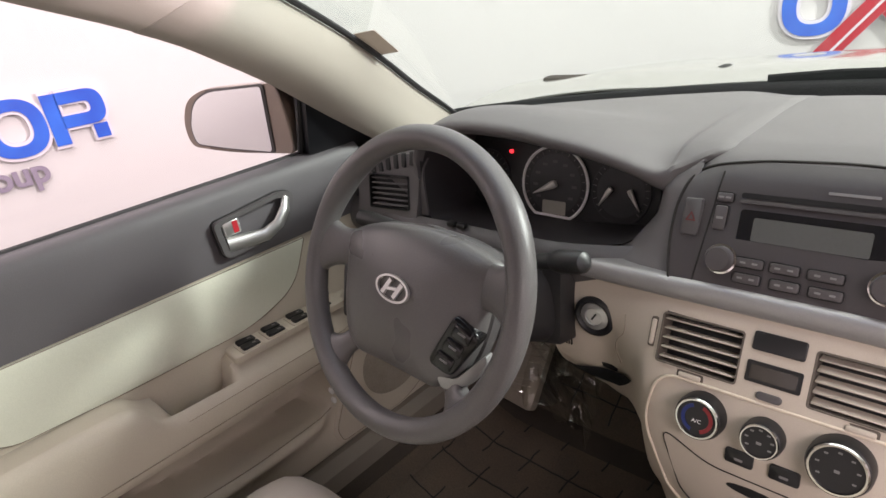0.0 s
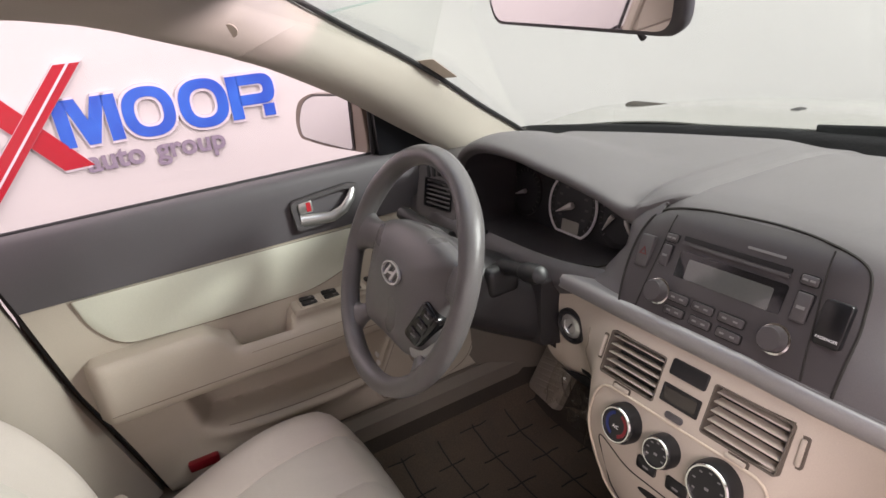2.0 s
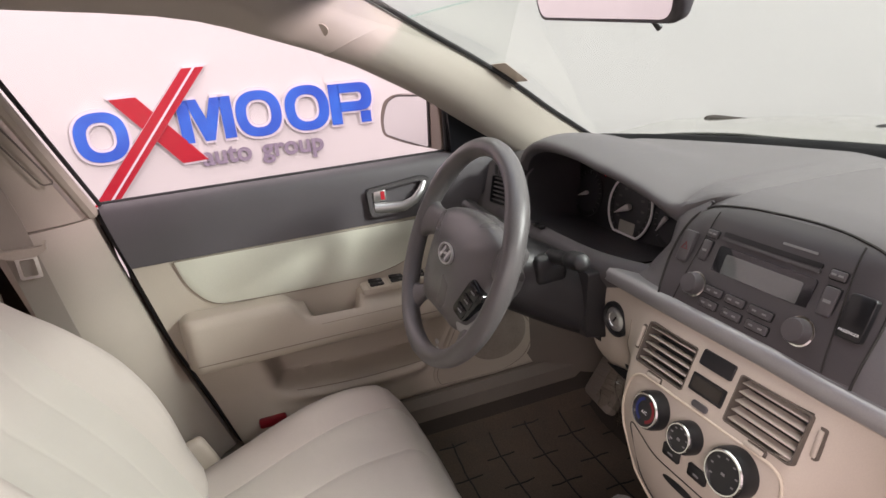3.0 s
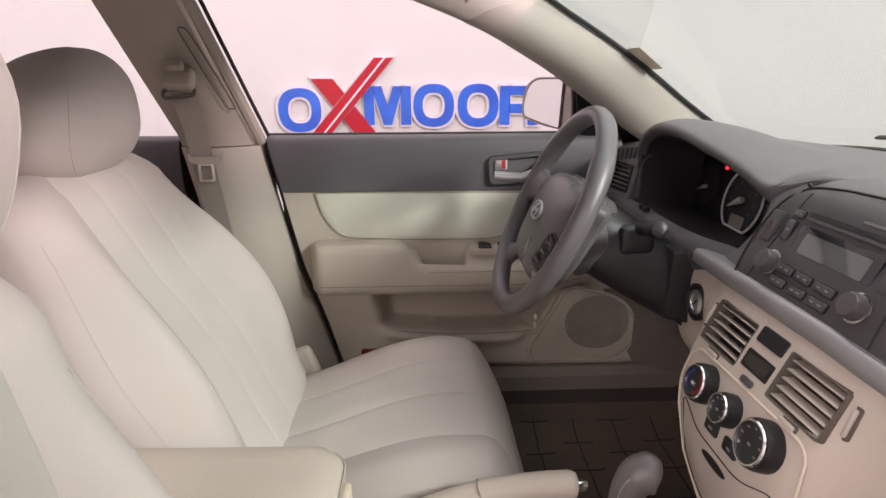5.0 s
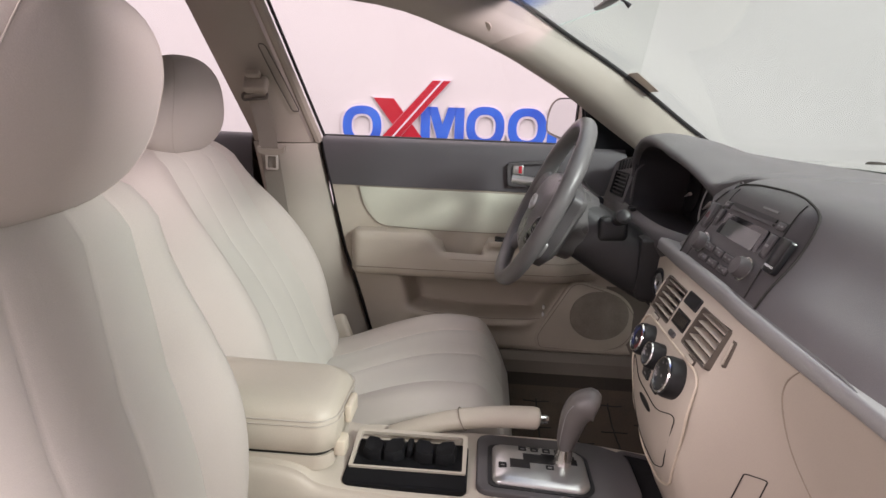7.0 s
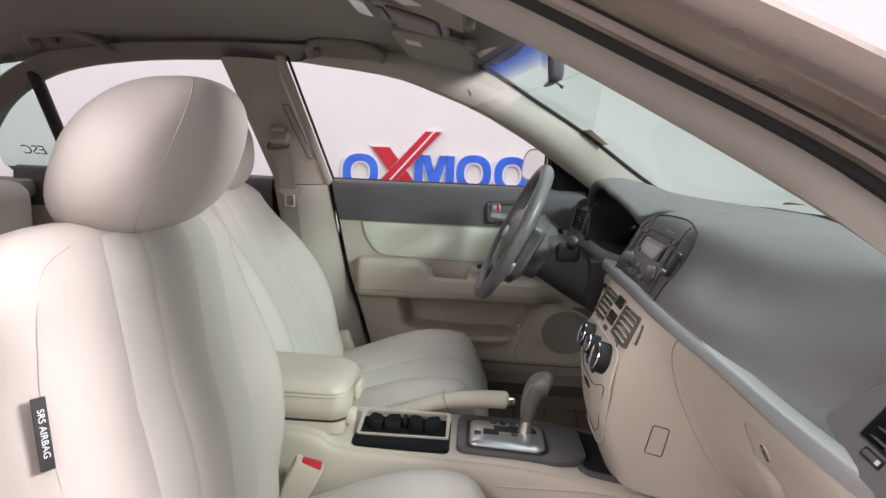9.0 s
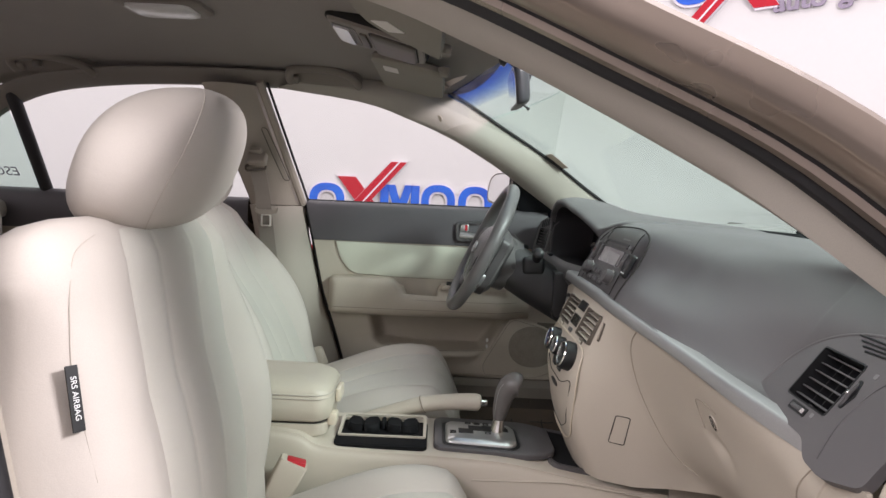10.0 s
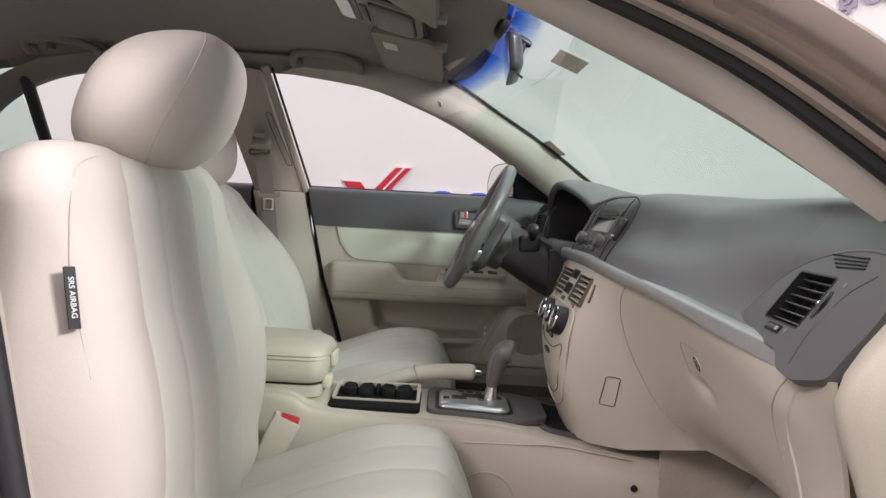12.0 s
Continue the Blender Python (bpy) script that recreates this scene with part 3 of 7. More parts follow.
part("strip", sheet([[(x, y - 0.215 * (x / 0.78) ** 2, z - 0.012 * (x / 0.78) ** 2) for y, z in ((0.478, 0.968), (0.492, 0.988), (0.505, 0.997), (0.53, 0.996), (0.562, 0.985))] for x in np.linspace(-0.78, 0.78, 33)], 0.008), COWL, cowl)
wiper = thing("wiper", "black windscreen wiper resting on the cowl", "wiper", (0.1, 0.5, 0.98))
part("arm", tube([(0.55, 0.44, 1.0), (0.25, 0.52, 1.004), (-0.05, 0.535, 1.004)], 0.007, 8), COWL, wiper)
part("blade", tube([(-0.20, 0.515, 0.998), (-0.1, 0.525, 1.003), (0.0, 0.53, 1.004), (0.30, 0.51, 1.002)], 0.006, 8, flat=1.6), COWL, wiper)

# front wings and sides below the belt, to close the body
for side in (-1, 1):
    wing = part("front_wing_left" if side < 0 else "front_wing_right", sheet(surface([[(side * x, y, z) for x, z in ((0.79, 0.950 - dz), (0.83, 0.91 - dz), (0.86, 0.70), (0.87, 0.45), (0.85, 0.25))] for y, dz in ((0.12, 0), (0.6, 0.02), (1.1, 0.10), (1.5, 0.22))], 16, 16), 0.004, flip=side > 0), PAINT)
    tagged(wing, "gold-beige painted front wing of the car", "car wing", kind="structure")
    # Unseen dark side panels, added to block lamp light under the dashboard.
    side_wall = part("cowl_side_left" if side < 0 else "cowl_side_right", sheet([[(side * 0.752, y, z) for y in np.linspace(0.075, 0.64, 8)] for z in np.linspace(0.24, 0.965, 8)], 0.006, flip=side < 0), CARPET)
    tagged(side_wall, "added dark panel closing the footwell's side against light", "car body", kind="structure")

# ---- driver's door ----
def door_rear(z):
    """The door's rear edge, y at a height."""
    return -0.825 + (1.0 - z) * (0.22 if z > 0.695 else 0.22) + max(0, 0.695 - z) * 0.10


def door_front(z):
    return -0.01 + (1.0 - z) * 0.24


def door_strip(profile, name, material, parent, nv=14, nu=36, thick=0.004, label="", rear=0.0):
    rows = []
    for x, z in curve(profile, nv):
        rows.append([(x, door_rear(z) + rear + (door_front(z) - door_rear(z) - rear) * k / (nu - 1), z) for k in range(nu)])
    return part(name, sheet(rows, thick), material, parent, label)


DX = -0.735
door = thing("driver_door", "closed driver's door with dark upper trim and beige lower trim", "car door", (-0.75, -0.4, 0.4))
door_strip([(-0.775, 0.998), (-0.762, 1.004), (-0.748, 1.0), (-0.737, 0.985), (-0.733, 0.94), (-0.736, 0.874)], "upper_trim", DOORDARK, door, label="dark grey grained upper door trim")
TRIM_X = [(0.41, -0.745), (0.425, -0.728), (0.47, -0.733), (0.54, -0.743), (0.62, -0.742), (0.70, -0.738), (0.78, -0.737), (0.84, -0.738), (0.876, -0.740)]


def ease(x):
    x = max(0.0, min(1.0, x))
    return x * x * (3 - 2 * x)


def trim_x(y, z):
    """The lower trim's face, with the map pocket sunk under the armrest and its lip below."""
    x = float(np.interp(z, [p[0] for p in TRIM_X], [p[1] for p in TRIM_X]))
    low = 0.508 + (0.18 if y < -0.36 else 0.10) * abs(y + 0.36) ** 1.6
    stop = ease((-0.224 + (z - 0.478) * 0.733 - y) / 0.03)
    deep = ease((y + 0.60 - 0.25 * (0.60 - z)) / 0.035) * stop * ease((0.645 - z) / 0.02) * ease((z - low) / 0.012)
    lip = math.exp(-((z - low + 0.014) / 0.015) ** 2) * ease((y + 0.60) / 0.09) * stop
    return x - 0.078 * deep + 0.014 * lip


rows = []
for z in list(np.linspace(0.876, 0.66, 8)) + list(np.linspace(0.65, 0.46, 40)) + [0.45, 0.435, 0.425, 0.415, 0.41]:
    rows.append([(trim_x(y, z), y, z) for y in (door_rear(z) + (door_front(z) - door_rear(z)) * k / 89 for k in range(90))])
part("lower_trim", sheet(rows, 0.004), BEIGE2, door, "beige lower trim with a sunken map pocket", smooth=60)
part("pocket_gap", tube([(trim_x(y, 0.508 + (0.18 if y < -0.36 else 0.10) * abs(y + 0.36) ** 1.6 - 0.002) + 0.0005, y, 0.508 + (0.18 if y < -0.36 else 0.10) * abs(y + 0.36) ** 1.6 + 0.001) for y in np.linspace(-0.535, -0.20, 24)], 0.0009, 6), CREASE, door)
part("outer_skin", sheet(surface([[(x, y, z) for x, z in ((-0.775, 0.998), (-0.85, 0.93), (-0.885, 0.75), (-0.885, 0.5), (-0.86, 0.3))] for y in (-0.83, -0.4, 0.1)], 8, 12), 0.003), PAINT, door)
part("belt_seal", tube([(-0.764, y, 1.004) for y in np.linspace(-0.826, -0.10, 12)], 0.0045, 8), RUBBER, door)

FD = fr((DX, 0, 0), (0, 1, 0), (0, 0, 1))     # u = y, v = z, n = +x
ins = fillet([(-0.722, 0.872), (-0.708, 0.815), (-0.668, 0.765), (-0.50, 0.757), (-0.30, 0.757), (-0.205, 0.79), (-0.165, 0.868)], [0.004, 0.05, 0.05, 0.05, 0.05, 0.04, 0.004], 6)
part("insert_panel", prism(ins, FD, -0.012, 0.0016, 0.003), INSERT, door, "pale padded vinyl insert")
part("insert_seam", tube([FD @ V(p[0], p[1], 0.0006) for p in ins], 0.0009, 6, closed=True, up=(1, 0, 0)), CREASE, door)

# armrest with its pull cup and switch plate
rows = []
def arm_out(y):
    """The armrest's reach from the door; it fades out towards the hinges."""
    return 0.050 * (1 - 0.90 * ease((y + 0.17) / 0.11)) + 0.002


for y in np.linspace(-0.738, -0.055, 58):
    a = 1 / (1 + math.exp((y + 0.505) * 130))
    zt = 0.708 + 0.048 * a - 0.012 * max(0, (y + 0.5) / 0.4)
    cup = 1 / (1 + math.exp(-(y + 0.475) * 200)) * 1 / (1 + math.exp((y + 0.375) * 260))
    zi = zt * a + (1 - a) * (0.735 - 0.075 * cup)
    end = min(1.0, ((y + 0.740) / 0.02)) ** 0.5 if y < -0.72 else 1.0
    out = DX + max(0.004, arm_out(y) * end)
    zt2 = zt - 0.012 * (1 - end)
    rows.append([(DX - 0.01, y, 0.632), (out - 0.016, y, 0.632), (out - 0.004, y, 0.640), (out, y, 0.655), (out + 0.001, y, zt2 - 0.022), (out - 0.003, y, zt2 - 0.008), (out - 0.011, y, zt2), (out - 0.019, y, zt2 + (zi - zt) * 0.4), (out - 0.026, y, zi if end == 1 else zt2), (DX - 0.01, y, (zi if end == 1 else zt2) + 0.004)])
part("armrest", loft(rows), BEIGE2, door, "padded beige armrest with a pull cup", smooth=60)
part("armrest_crease", tube([(DX + arm_out(y) + 0.0005, y, 0.657) for y in np.linspace(-0.718, -0.07, 24)], 0.0009, 6), CREASE, door)
part("armrest_crease", tube([(DX + arm_out(y) - 0.0008, y, 0.690) for y in np.linspace(-0.46, -0.10, 20)], 0.0006, 6), CREASE, door)
plate = fr((-0.716, -0.275, 0.742), (0.0, 1, 0.0), (-1, 0, 0.12))
part("switch_plate", prism(fillet([(-0.085, -0.021), (0.14, -0.021), (0.14, 0.021), (-0.085, 0.021)], 0.01, 4), plate, -0.012, 0.0, 0.003), BEIGE2, door)
for u in (-0.050, -0.002, 0.048, 0.096):
    k = part("window_switch", prism(rounded(0.040, 0.037, 0.004, 3), plate @ Matrix.Translation((u, 0.0, 0)), 0.0, 0.002, 0.001), BEIGE2, door, "window switch pair in a beige bezel")
    for dv in (-0.0086, 0.0086):
        part("rocker", prism(rounded(0.032, 0.0145, 0.003, 3), plate @ Matrix.Translation((u, dv, 0)) @ Matrix.Rotation(0.10, 4, "Y"), 0.001, 0.0055, 0.0015), BLACK, k, "black rocker")
        part("rocker_mark", box((0.006, 0, 0.0058), (0.006, 0.0030, 0.0005), m=plate @ Matrix.Translation((u, dv, 0)) @ Matrix.Rotation(0.10, 4, "Y")), GREYPRINT, k)

OVALTRIM = mat("grainy_brown_oval", (0.30, 0.26, 0.215), 0.7, var=0.12, grain=420, bump=0.9, blotch=30)
# speaker cover at the front foot
grille = fillet([(-0.205, 0.425), (-0.215, 0.46), (-0.115, 0.64), (0.03, 0.60), (0.085, 0.52), (0.05, 0.445), (-0.02, 0.418)], [0.01, 0.02, 0.03, 0.05, 0.05, 0.05, 0.03], 6)
cover = part("speaker_cover", prism(grille, FD, -0.012, 0.006, 0.004), BEIGE2, door, "moulded beige speaker cover")
part("cover_edge", tube([FD @ V((p[0] + 0.06) * 0.93 - 0.06, (p[1] - 0.52) * 0.93 + 0.52, 0.0062) for p in grille], 0.0009, 6, closed=True, up=(1, 0, 0)), CREASE, cover)
# oval set on the cover, darker and grainier than the vinyl round it
part("cover_oval", prism(oval(0.082, 0.072, 40, 2.1), FD @ Matrix.Translation((-0.035, 0.535, 0)), 0.004, 0.0075, 0.0012), OVALTRIM, cover, "darker grainy brown oval on the speaker cover")
# two small pale clips, not lamps; they share the white lens material
for z in (0.552, 0.530):
    part("lens", prism(oval(0.004, 0.007, 12, 2), FD @ Matrix.Translation((-0.192, z, 0)), -0.002, 0.006, 0.001), LENS, cover, "small pale clip")

# inner handle
bez = fillet([(-0.319, 0.953), (-0.314, 0.891), (-0.222, 0.894), (-0.186, 0.915), (-0.171, 0.958), (-0.195, 0.965)], [0.012, 0.013, 0.03, 0.03, 0.011, 0.03], 6)
inn = [((p[0] + 0.248) * 0.86 - 0.248, (p[1] - 0.927) * 0.78 + 0.927) for p in bez]
handle = part("handle_bezel", frame_bar(bez, inn, FD, -0.004, 0.015), DARK, door, "dark grey rounded handle surround")
part("bezel_gap", frame_bar([((p[0] + 0.246) * 1.02 - 0.246, (p[1] - 0.927) * 1.035 + 0.927) for p in bez], bez, FD, -0.004, 0.0055), BLACK, handle)
part("handle_cup", prism(inn, FD, -0.006, 0.002), DOORDARK, handle)
part("pull_lever", tube([V(DX + 0.008, -0.304, 0.911), V(DX + 0.011, -0.272, 0.908), V(DX + 0.018, -0.24, 0.907), V(DX + 0.022, -0.215, 0.918), V(DX + 0.019, -0.196, 0.937), V(DX + 0.012, -0.186, 0.953)], [0.0125, 0.0125, 0.0115, 0.010, 0.009, 0.006], 12, flat=0.75, up=(1, 0, 0)), SATIN, handle, "satin silver pull lever")
part("lock_tab", prism(rounded(0.030, 0.026, 0.004, 3), FD @ Matrix.Translation((-0.289, 0.9365, 0)), 0.0, 0.011, 0.003), SATIN, handle, "silver lock tab")
part("lock_mark", prism(rounded(0.009, 0.019, 0.001, 2), FD @ Matrix.Translation((-0.283, 0.9365, 0)), 0.010, 0.0116), RED, handle, "red lock mark")

# sail panel in front of the side glass
part("sail_panel", loft([[(win_x(z) + dx, y, z) for y, z in ((-0.142, 1.125), (-0.108, 1.002), (0.075, 0.968), (0.06, 1.04))] for dx in (-0.012, 0.016, 0.02)]), mat("blue_black_sail_plastic", (0.009, 0.0095, 0.012), 0.4, var=0.1), door, "black triangular sail panel")
part("glass_run", tube([(win_x(z), y, z) for y, z in ((-0.112, 1.0), (-0.140, 1.125))], 0.006, 8), RUBBER, door)
gl = part("side_glass", sheet([[(win_x(1.0 + v * 0.36), -0.90 + u * 0.88, 1.0 + v * 0.36) for u in np.linspace(0, 1, 8)] for v in np.linspace(0, 1, 5)], 0.003), SIDEGLASS, door)
gl.visible_shadow = False
# slim painted frame round the opening, at its rear edge
for dx, dy, r, mt, nm in ((0.006, 0.004, 0.004, RUBBER, "frame_seal"), (0.02, -0.014, 0.012, TAUPE, "frame_trim")):
    part(nm, tube([(win_x(z) + dx, -0.826 - (z - 1.0) * 0.215 + dy, z) for z in np.linspace(0.99, 1.35, 8)], r, 8), mt, door)

# door mirror
mir = thing("door_mirror", "gold-painted door mirror reflecting the white wall", "door mirror", (-0.93, -0.08, 0.98))
MF = fr((-0.915, -0.16, 1.065), (1, 0.29, 0.0), (0, 0, 1))
mo2 = fillet([(-0.110, 0.0), (-0.085, 0.045), (-0.03, 0.064), (0.147, 0.064), (0.156, 0.0), (0.155, -0.060), (0.0, -0.056), (-0.105, -0.043)], [0.03, 0.03, 0.04, 0.015, 0.03, 0.015, 0.05, 0.02], 6)
c0 = fillet([(-0.085, -0.005), (-0.060, 0.040), (-0.015, 0.058), (0.117, 0.060), (0.106, -0.054), (0.0, -0.046), (-0.082, -0.036)], [0.03, 0.03, 0.03, 0.008, 0.008, 0.05, 0.015], 6)
part("housing", loft([[MF @ V(p[0] * k, p[1] * k, h) for p in mo2] for k, h in ((0.35, -0.085), (0.75, -0.07), (0.95, -0.04), (1.0, -0.012), (1.0, 0.004), (0.985, 0.006))]), PAINT, mir)
part("mirror_bezel", prism([(p[0] * 1.05 - 0.001, p[1] * 1.07) for p in c0], MF, -0.002, 0.0085), DARK, mir, "dark bezel round the glass")
part("mirror_glass", prism(c0, MF, -0.002, 0.0105), MIRROR, mir, "mirror glass")
part("stalk", loft([[V(*p) for p in r] for r in ([(-0.77, -0.085, 0.995), (-0.77, 0.02, 0.985), (-0.745, 0.0, 1.06), (-0.735, -0.10, 1.10)], [(-0.83, -0.07, 0.99), (-0.83, 0.03, 0.985), (-0.82, 0.02, 1.10), (-0.82, -0.08, 1.115)])]), PAINT, mir)

# ---- pillar between the doors on the driver's side, with its belt ----
def pillar_section(z, side=-1):
    f, r = door_rear(z) if z < 1.0 else -0.826 - (z - 1.0) * 0.215, -1.01 - (z - 1.0) * 0.20
    x = win_x(max(z, 1.0), side) if z > 1.0 else side * 0.765
    return x, f, r


def open_edge(z):
    """Front edge of the middle pillar at the open doorway."""
    return -0.714 - (z - 0.68) * 0.17


for side, nm in ((-1, "driver"), (1, "passenger")):
    bp = thing("pillar_" + nm, "beige trim of the pillar between the doors", "pillar trim", (side * 0.72, -0.9, 0.4), group="middle pillar trims")
    for lo, hi, name in ((0.985, 1.338, "upper_cover"), (0.40, 0.983, "lower_cover")):
        rings = []
        for z in np.linspace(lo, hi, 14):
            x, f, r = pillar_section(z, side)
            s = side
            if z < 0.985:
                f = f - 0.018 if side < 0 else open_edge(z) - 0.012
                rings.append([(x, f, z), (x - s * 0.02, f - 0.002, z), (x - s * 0.045, f - 0.03, z), (x - s * 0.075, f - 0.085, z), (x - s * 0.08, r + 0.04, z), (x - s * 0.05, r, z), (x, r, z)])
            else:
                f -= 0.03
                rings.append([(x, f, z), (x - s * 0.028, f - 0.004, z), (x - s * 0.045, f - 0.03, z), (x - s * 0.06, f - 0.075, z), (x - s * 0.062, r + 0.035, z), (x - s * 0.04, r, z), (x, r, z)])
        part(name, loft(rings), TAUPE, bp)
    if side < 0:
        part("edge_seal", tube([(-0.757, door_rear(z) - 0.006, z) for z in np.linspace(0.40, 0.995, 10)], 0.0058, 8), RUBBER, bp)
    else:
        part("edge_seal", tube([(0.785, open_edge(z), z) for z in np.linspace(0.40, 0.995, 10)], 0.011, 10), RUBBER, bp)
    if side < 0:
        loop = [(1.068 + 0.155 * t, w) for t, w in ((0.0, -0.006), (0.0, 0.006), (0.03, 0.009), (0.5, 0.010), (0.97, 0.008), (1.0, 0.004), (1.0, -0.004), (0.97, -0.008), (0.5, -0.010), (0.03, -0.009))]
        part("slide_slot", tube([(win_x(z) + 0.046 - 0.25 * w, -0.872 - (z - 1.064) * 0.30 + w, z) for z, w in loop], 0.0016, 6, closed=True, up=(1, 0, 0)), LIDTRIM, bp, "narrow dark slot of the belt height slide")

belt = thing("seat_belt", "taupe seat belt hanging from the pillar with its latch plate", "seat belt", (-0.64, -0.95, 0.5))
bx = lambda z: win_x(z) + 0.085
part("guide_cover", box((0, 0, 0), (0.026, 0.058, 0.040), 0.007, 3, fr((bx(1.130), -0.945, 1.130), (0.85, 0, 0.5), (0, 1, 0))), TAUPE, belt, "taupe belt guide cover")
part("guide_cap", box((0, 0, 0), (0.020, 0.036, 0.016), 0.005, 2, fr((bx(1.155), -0.945, 1.155), (0.85, 0, 0.5), (0, 1, 0))), TAUPE, belt)
GR = fr((bx(1.10) + 0.004, -0.955, 1.104), (-0.1, 1, 0.12), (-0.5, 0, 0.85))
part("guide_ring", frame_bar(rounded(0.066, 0.024, 0.009, 5), rounded(0.056, 0.013, 0.004, 5), GR, -0.003, 0.003), LIDTRIM, belt, "black belt guide loop")
BELT = mat("taupe_belt_webbing", (0.30, 0.265, 0.23), 0.75, var=0.06, grain=1500, bump=0.3)
part("webbing", sheet([[(x, yc + w, z) for w in (-0.024, 0, 0.024)] for x, yc, z in curve([(-0.625, -0.955, 1.098), (-0.645, -0.945, 1.02), (-0.65, -0.935, 0.93), (-0.66, -0.92, 0.80), (-0.67, -0.89, 0.60), (-0.68, -0.87, 0.42)], 20)], 0.0015), BELT, belt)
part("latch_holder", loft([[(-0.640 + dx, -0.930 + p[0], 0.968 + p[1]) for p in fillet([(-0.036, 0.012), (-0.030, 0.004), (0.030, 0.004), (0.036, 0.014), (0.034, -0.004), (0.016, -0.012), (-0.016, -0.012), (-0.034, -0.006)], 0.004, 3)] for dx in (-0.006, 0.006)]), TAUPE, belt, "taupe latch plate holder")
part("latch_plate", frame_bar(rounded(0.034, 0.040, 0.004, 3), rounded(0.022, 0.030, 0.003, 3), fr((-0.640, -0.930, 0.938), (0, 1, 0), (0, 0, 1)), -0.001, 0.001), CHROME, belt, "steel latch plate")

# ---- rear door, rear quarter and rear shelf, seen past the front seats ----
def rear_door(side):
    d = thing("rear_door", "closed rear door with dark upper trim", "car door", (side * 0.75, -1.4, 0.4), group="rear doors")
    k = -side
    part("upper_trim", sheet([[(k * x, y, z) for y in np.linspace(-1.9, -1.02, 20)] for x, z in curve([(-0.775, 0.998), (-0.755, 1.004), (-0.735, 0.985), (-0.733, 0.93), (-0.738, 0.872)], 10)], 0.004, flip=side > 0), DOORDARK, d)
    part("lower_trim", sheet([[(k * x, y, z) for y in np.linspace(-1.9, -1.02, 20)] for x, z in curve([(-0.738, 0.872), (-0.735, 0.75), (-0.70, 0.70), (-0.70, 0.62), (-0.74, 0.58), (-0.73, 0.40)], 14)], 0.004, flip=side > 0), BEIGE2, d)
    pane_ = part("side_glass", sheet([[(win_x(1.0 + v * 0.35, side), -1.70 + u * 0.70, 1.0 + v * 0.35) for u in np.linspace(0, 1, 8)] for v in np.linspace(0, 1, 5)], 0.003), SIDEGLASS, d)
    pane_.visible_shadow = False
    quarter = part("quarter_glass", sheet([[(win_x(1.0 + v * 0.35, side), -1.95 + u * 0.24, 1.0 + v * 0.35) for u in np.linspace(0, 1, 4)] for v in np.linspace(0, 1, 5)], 0.003), QUARTER, d, "green-tinted quarter glass")
    quarter.visible_shadow = False
    part("glass_divider", tube([(win_x(z, side) - side * 0.004, -1.707 + (z - 1.0) * 0.12, z) for z in np.linspace(0.99, 1.31, 5)], 0.019, 10), RUBBER, d)
    part("outer_skin", sheet(surface([[(k * x, y, z) for x, z in ((-0.775, 0.998), (-0.85, 0.93), (-0.885, 0.75), (-0.885, 0.5), (-0.86, 0.3))] for y in (-1.95, -1.4, -0.84)], 8, 12), 0.003), PAINT, d)
    return d


rear = rear_door(-1)
# Passenger-side door is unseen, added to keep side light out of the cabin.
rear_door(1)
words("glass_mark", "ESC", 0.05, fr((win_x(1.05) + 0.004, -1.815, 1.055), (0, 1, 0), (0.5, 0, 0.7)), SIGNGREY, rear, mirrored=True)

# headliner side rails over the windows (driver's side), and the rear roof corner
for side, nm in ((-1, "driver"), (1, "passenger")):
    pts = [(0.535, -0.80, 1.345), (0.53, -1.05, 1.345), (0.535, -1.35, 1.333), (0.56, -1.60, 1.295), (0.62, -1.80, 1.21), (0.70, -1.95, 1.09), (0.76, -2.02, 1.0)]
    P = curve(pts, 30)
    rows = []
    for p in P:
        p = np.array(p)
        rows.append([(side * (p[0] + 0.03), p[1], p[2] + 0.0), (side * p[0], p[1], p[2]), (side * (p[0] - 0.03), p[1], p[2] + 0.018), (side * (p[0] - 0.075), p[1] + (0.0), p[2] + 0.03)])
    t = part("roof_rail_" + nm, sheet(rows, 0.004, flip=side > 0), LINER)
    tagged(t, "taupe cloth roof rail above the side windows", "trim", kind="structure")
shelf = part("rear_shelf", box((0, -2.1, 0.93), (1.6, 0.55, 0.06), 0.02), LINER)
tagged(shelf, "taupe shelf behind the rear seat", "trim", kind="structure")
rearseat = thing("rear_bench", "pale beige rear bench seat", "car seat", (0, -1.75, 0.3))
part("backrest", box((0, -1.86, 0.68), (1.38, 0.16, 0.56), 0.06, 4), SEAT, rearseat)
part("cushion", box((0, -1.62, 0.42), (1.38, 0.52, 0.18), 0.06, 4), SEAT, rearseat)
bodyrear = part("wall_rear_quarter", sheet(surface([[(0.8 * k / 4, -2.05 - 0.0 * z, z) for k in range(-4, 5)] for z in (0.2, 0.5, 0.93)], 6, 12), 0.01), LINER)
tagged(bodyrear, "taupe panel closing the cabin behind the rear seat", "trim", kind="structure")

# ---- cabin floor, sills and tunnel ----
rows = []
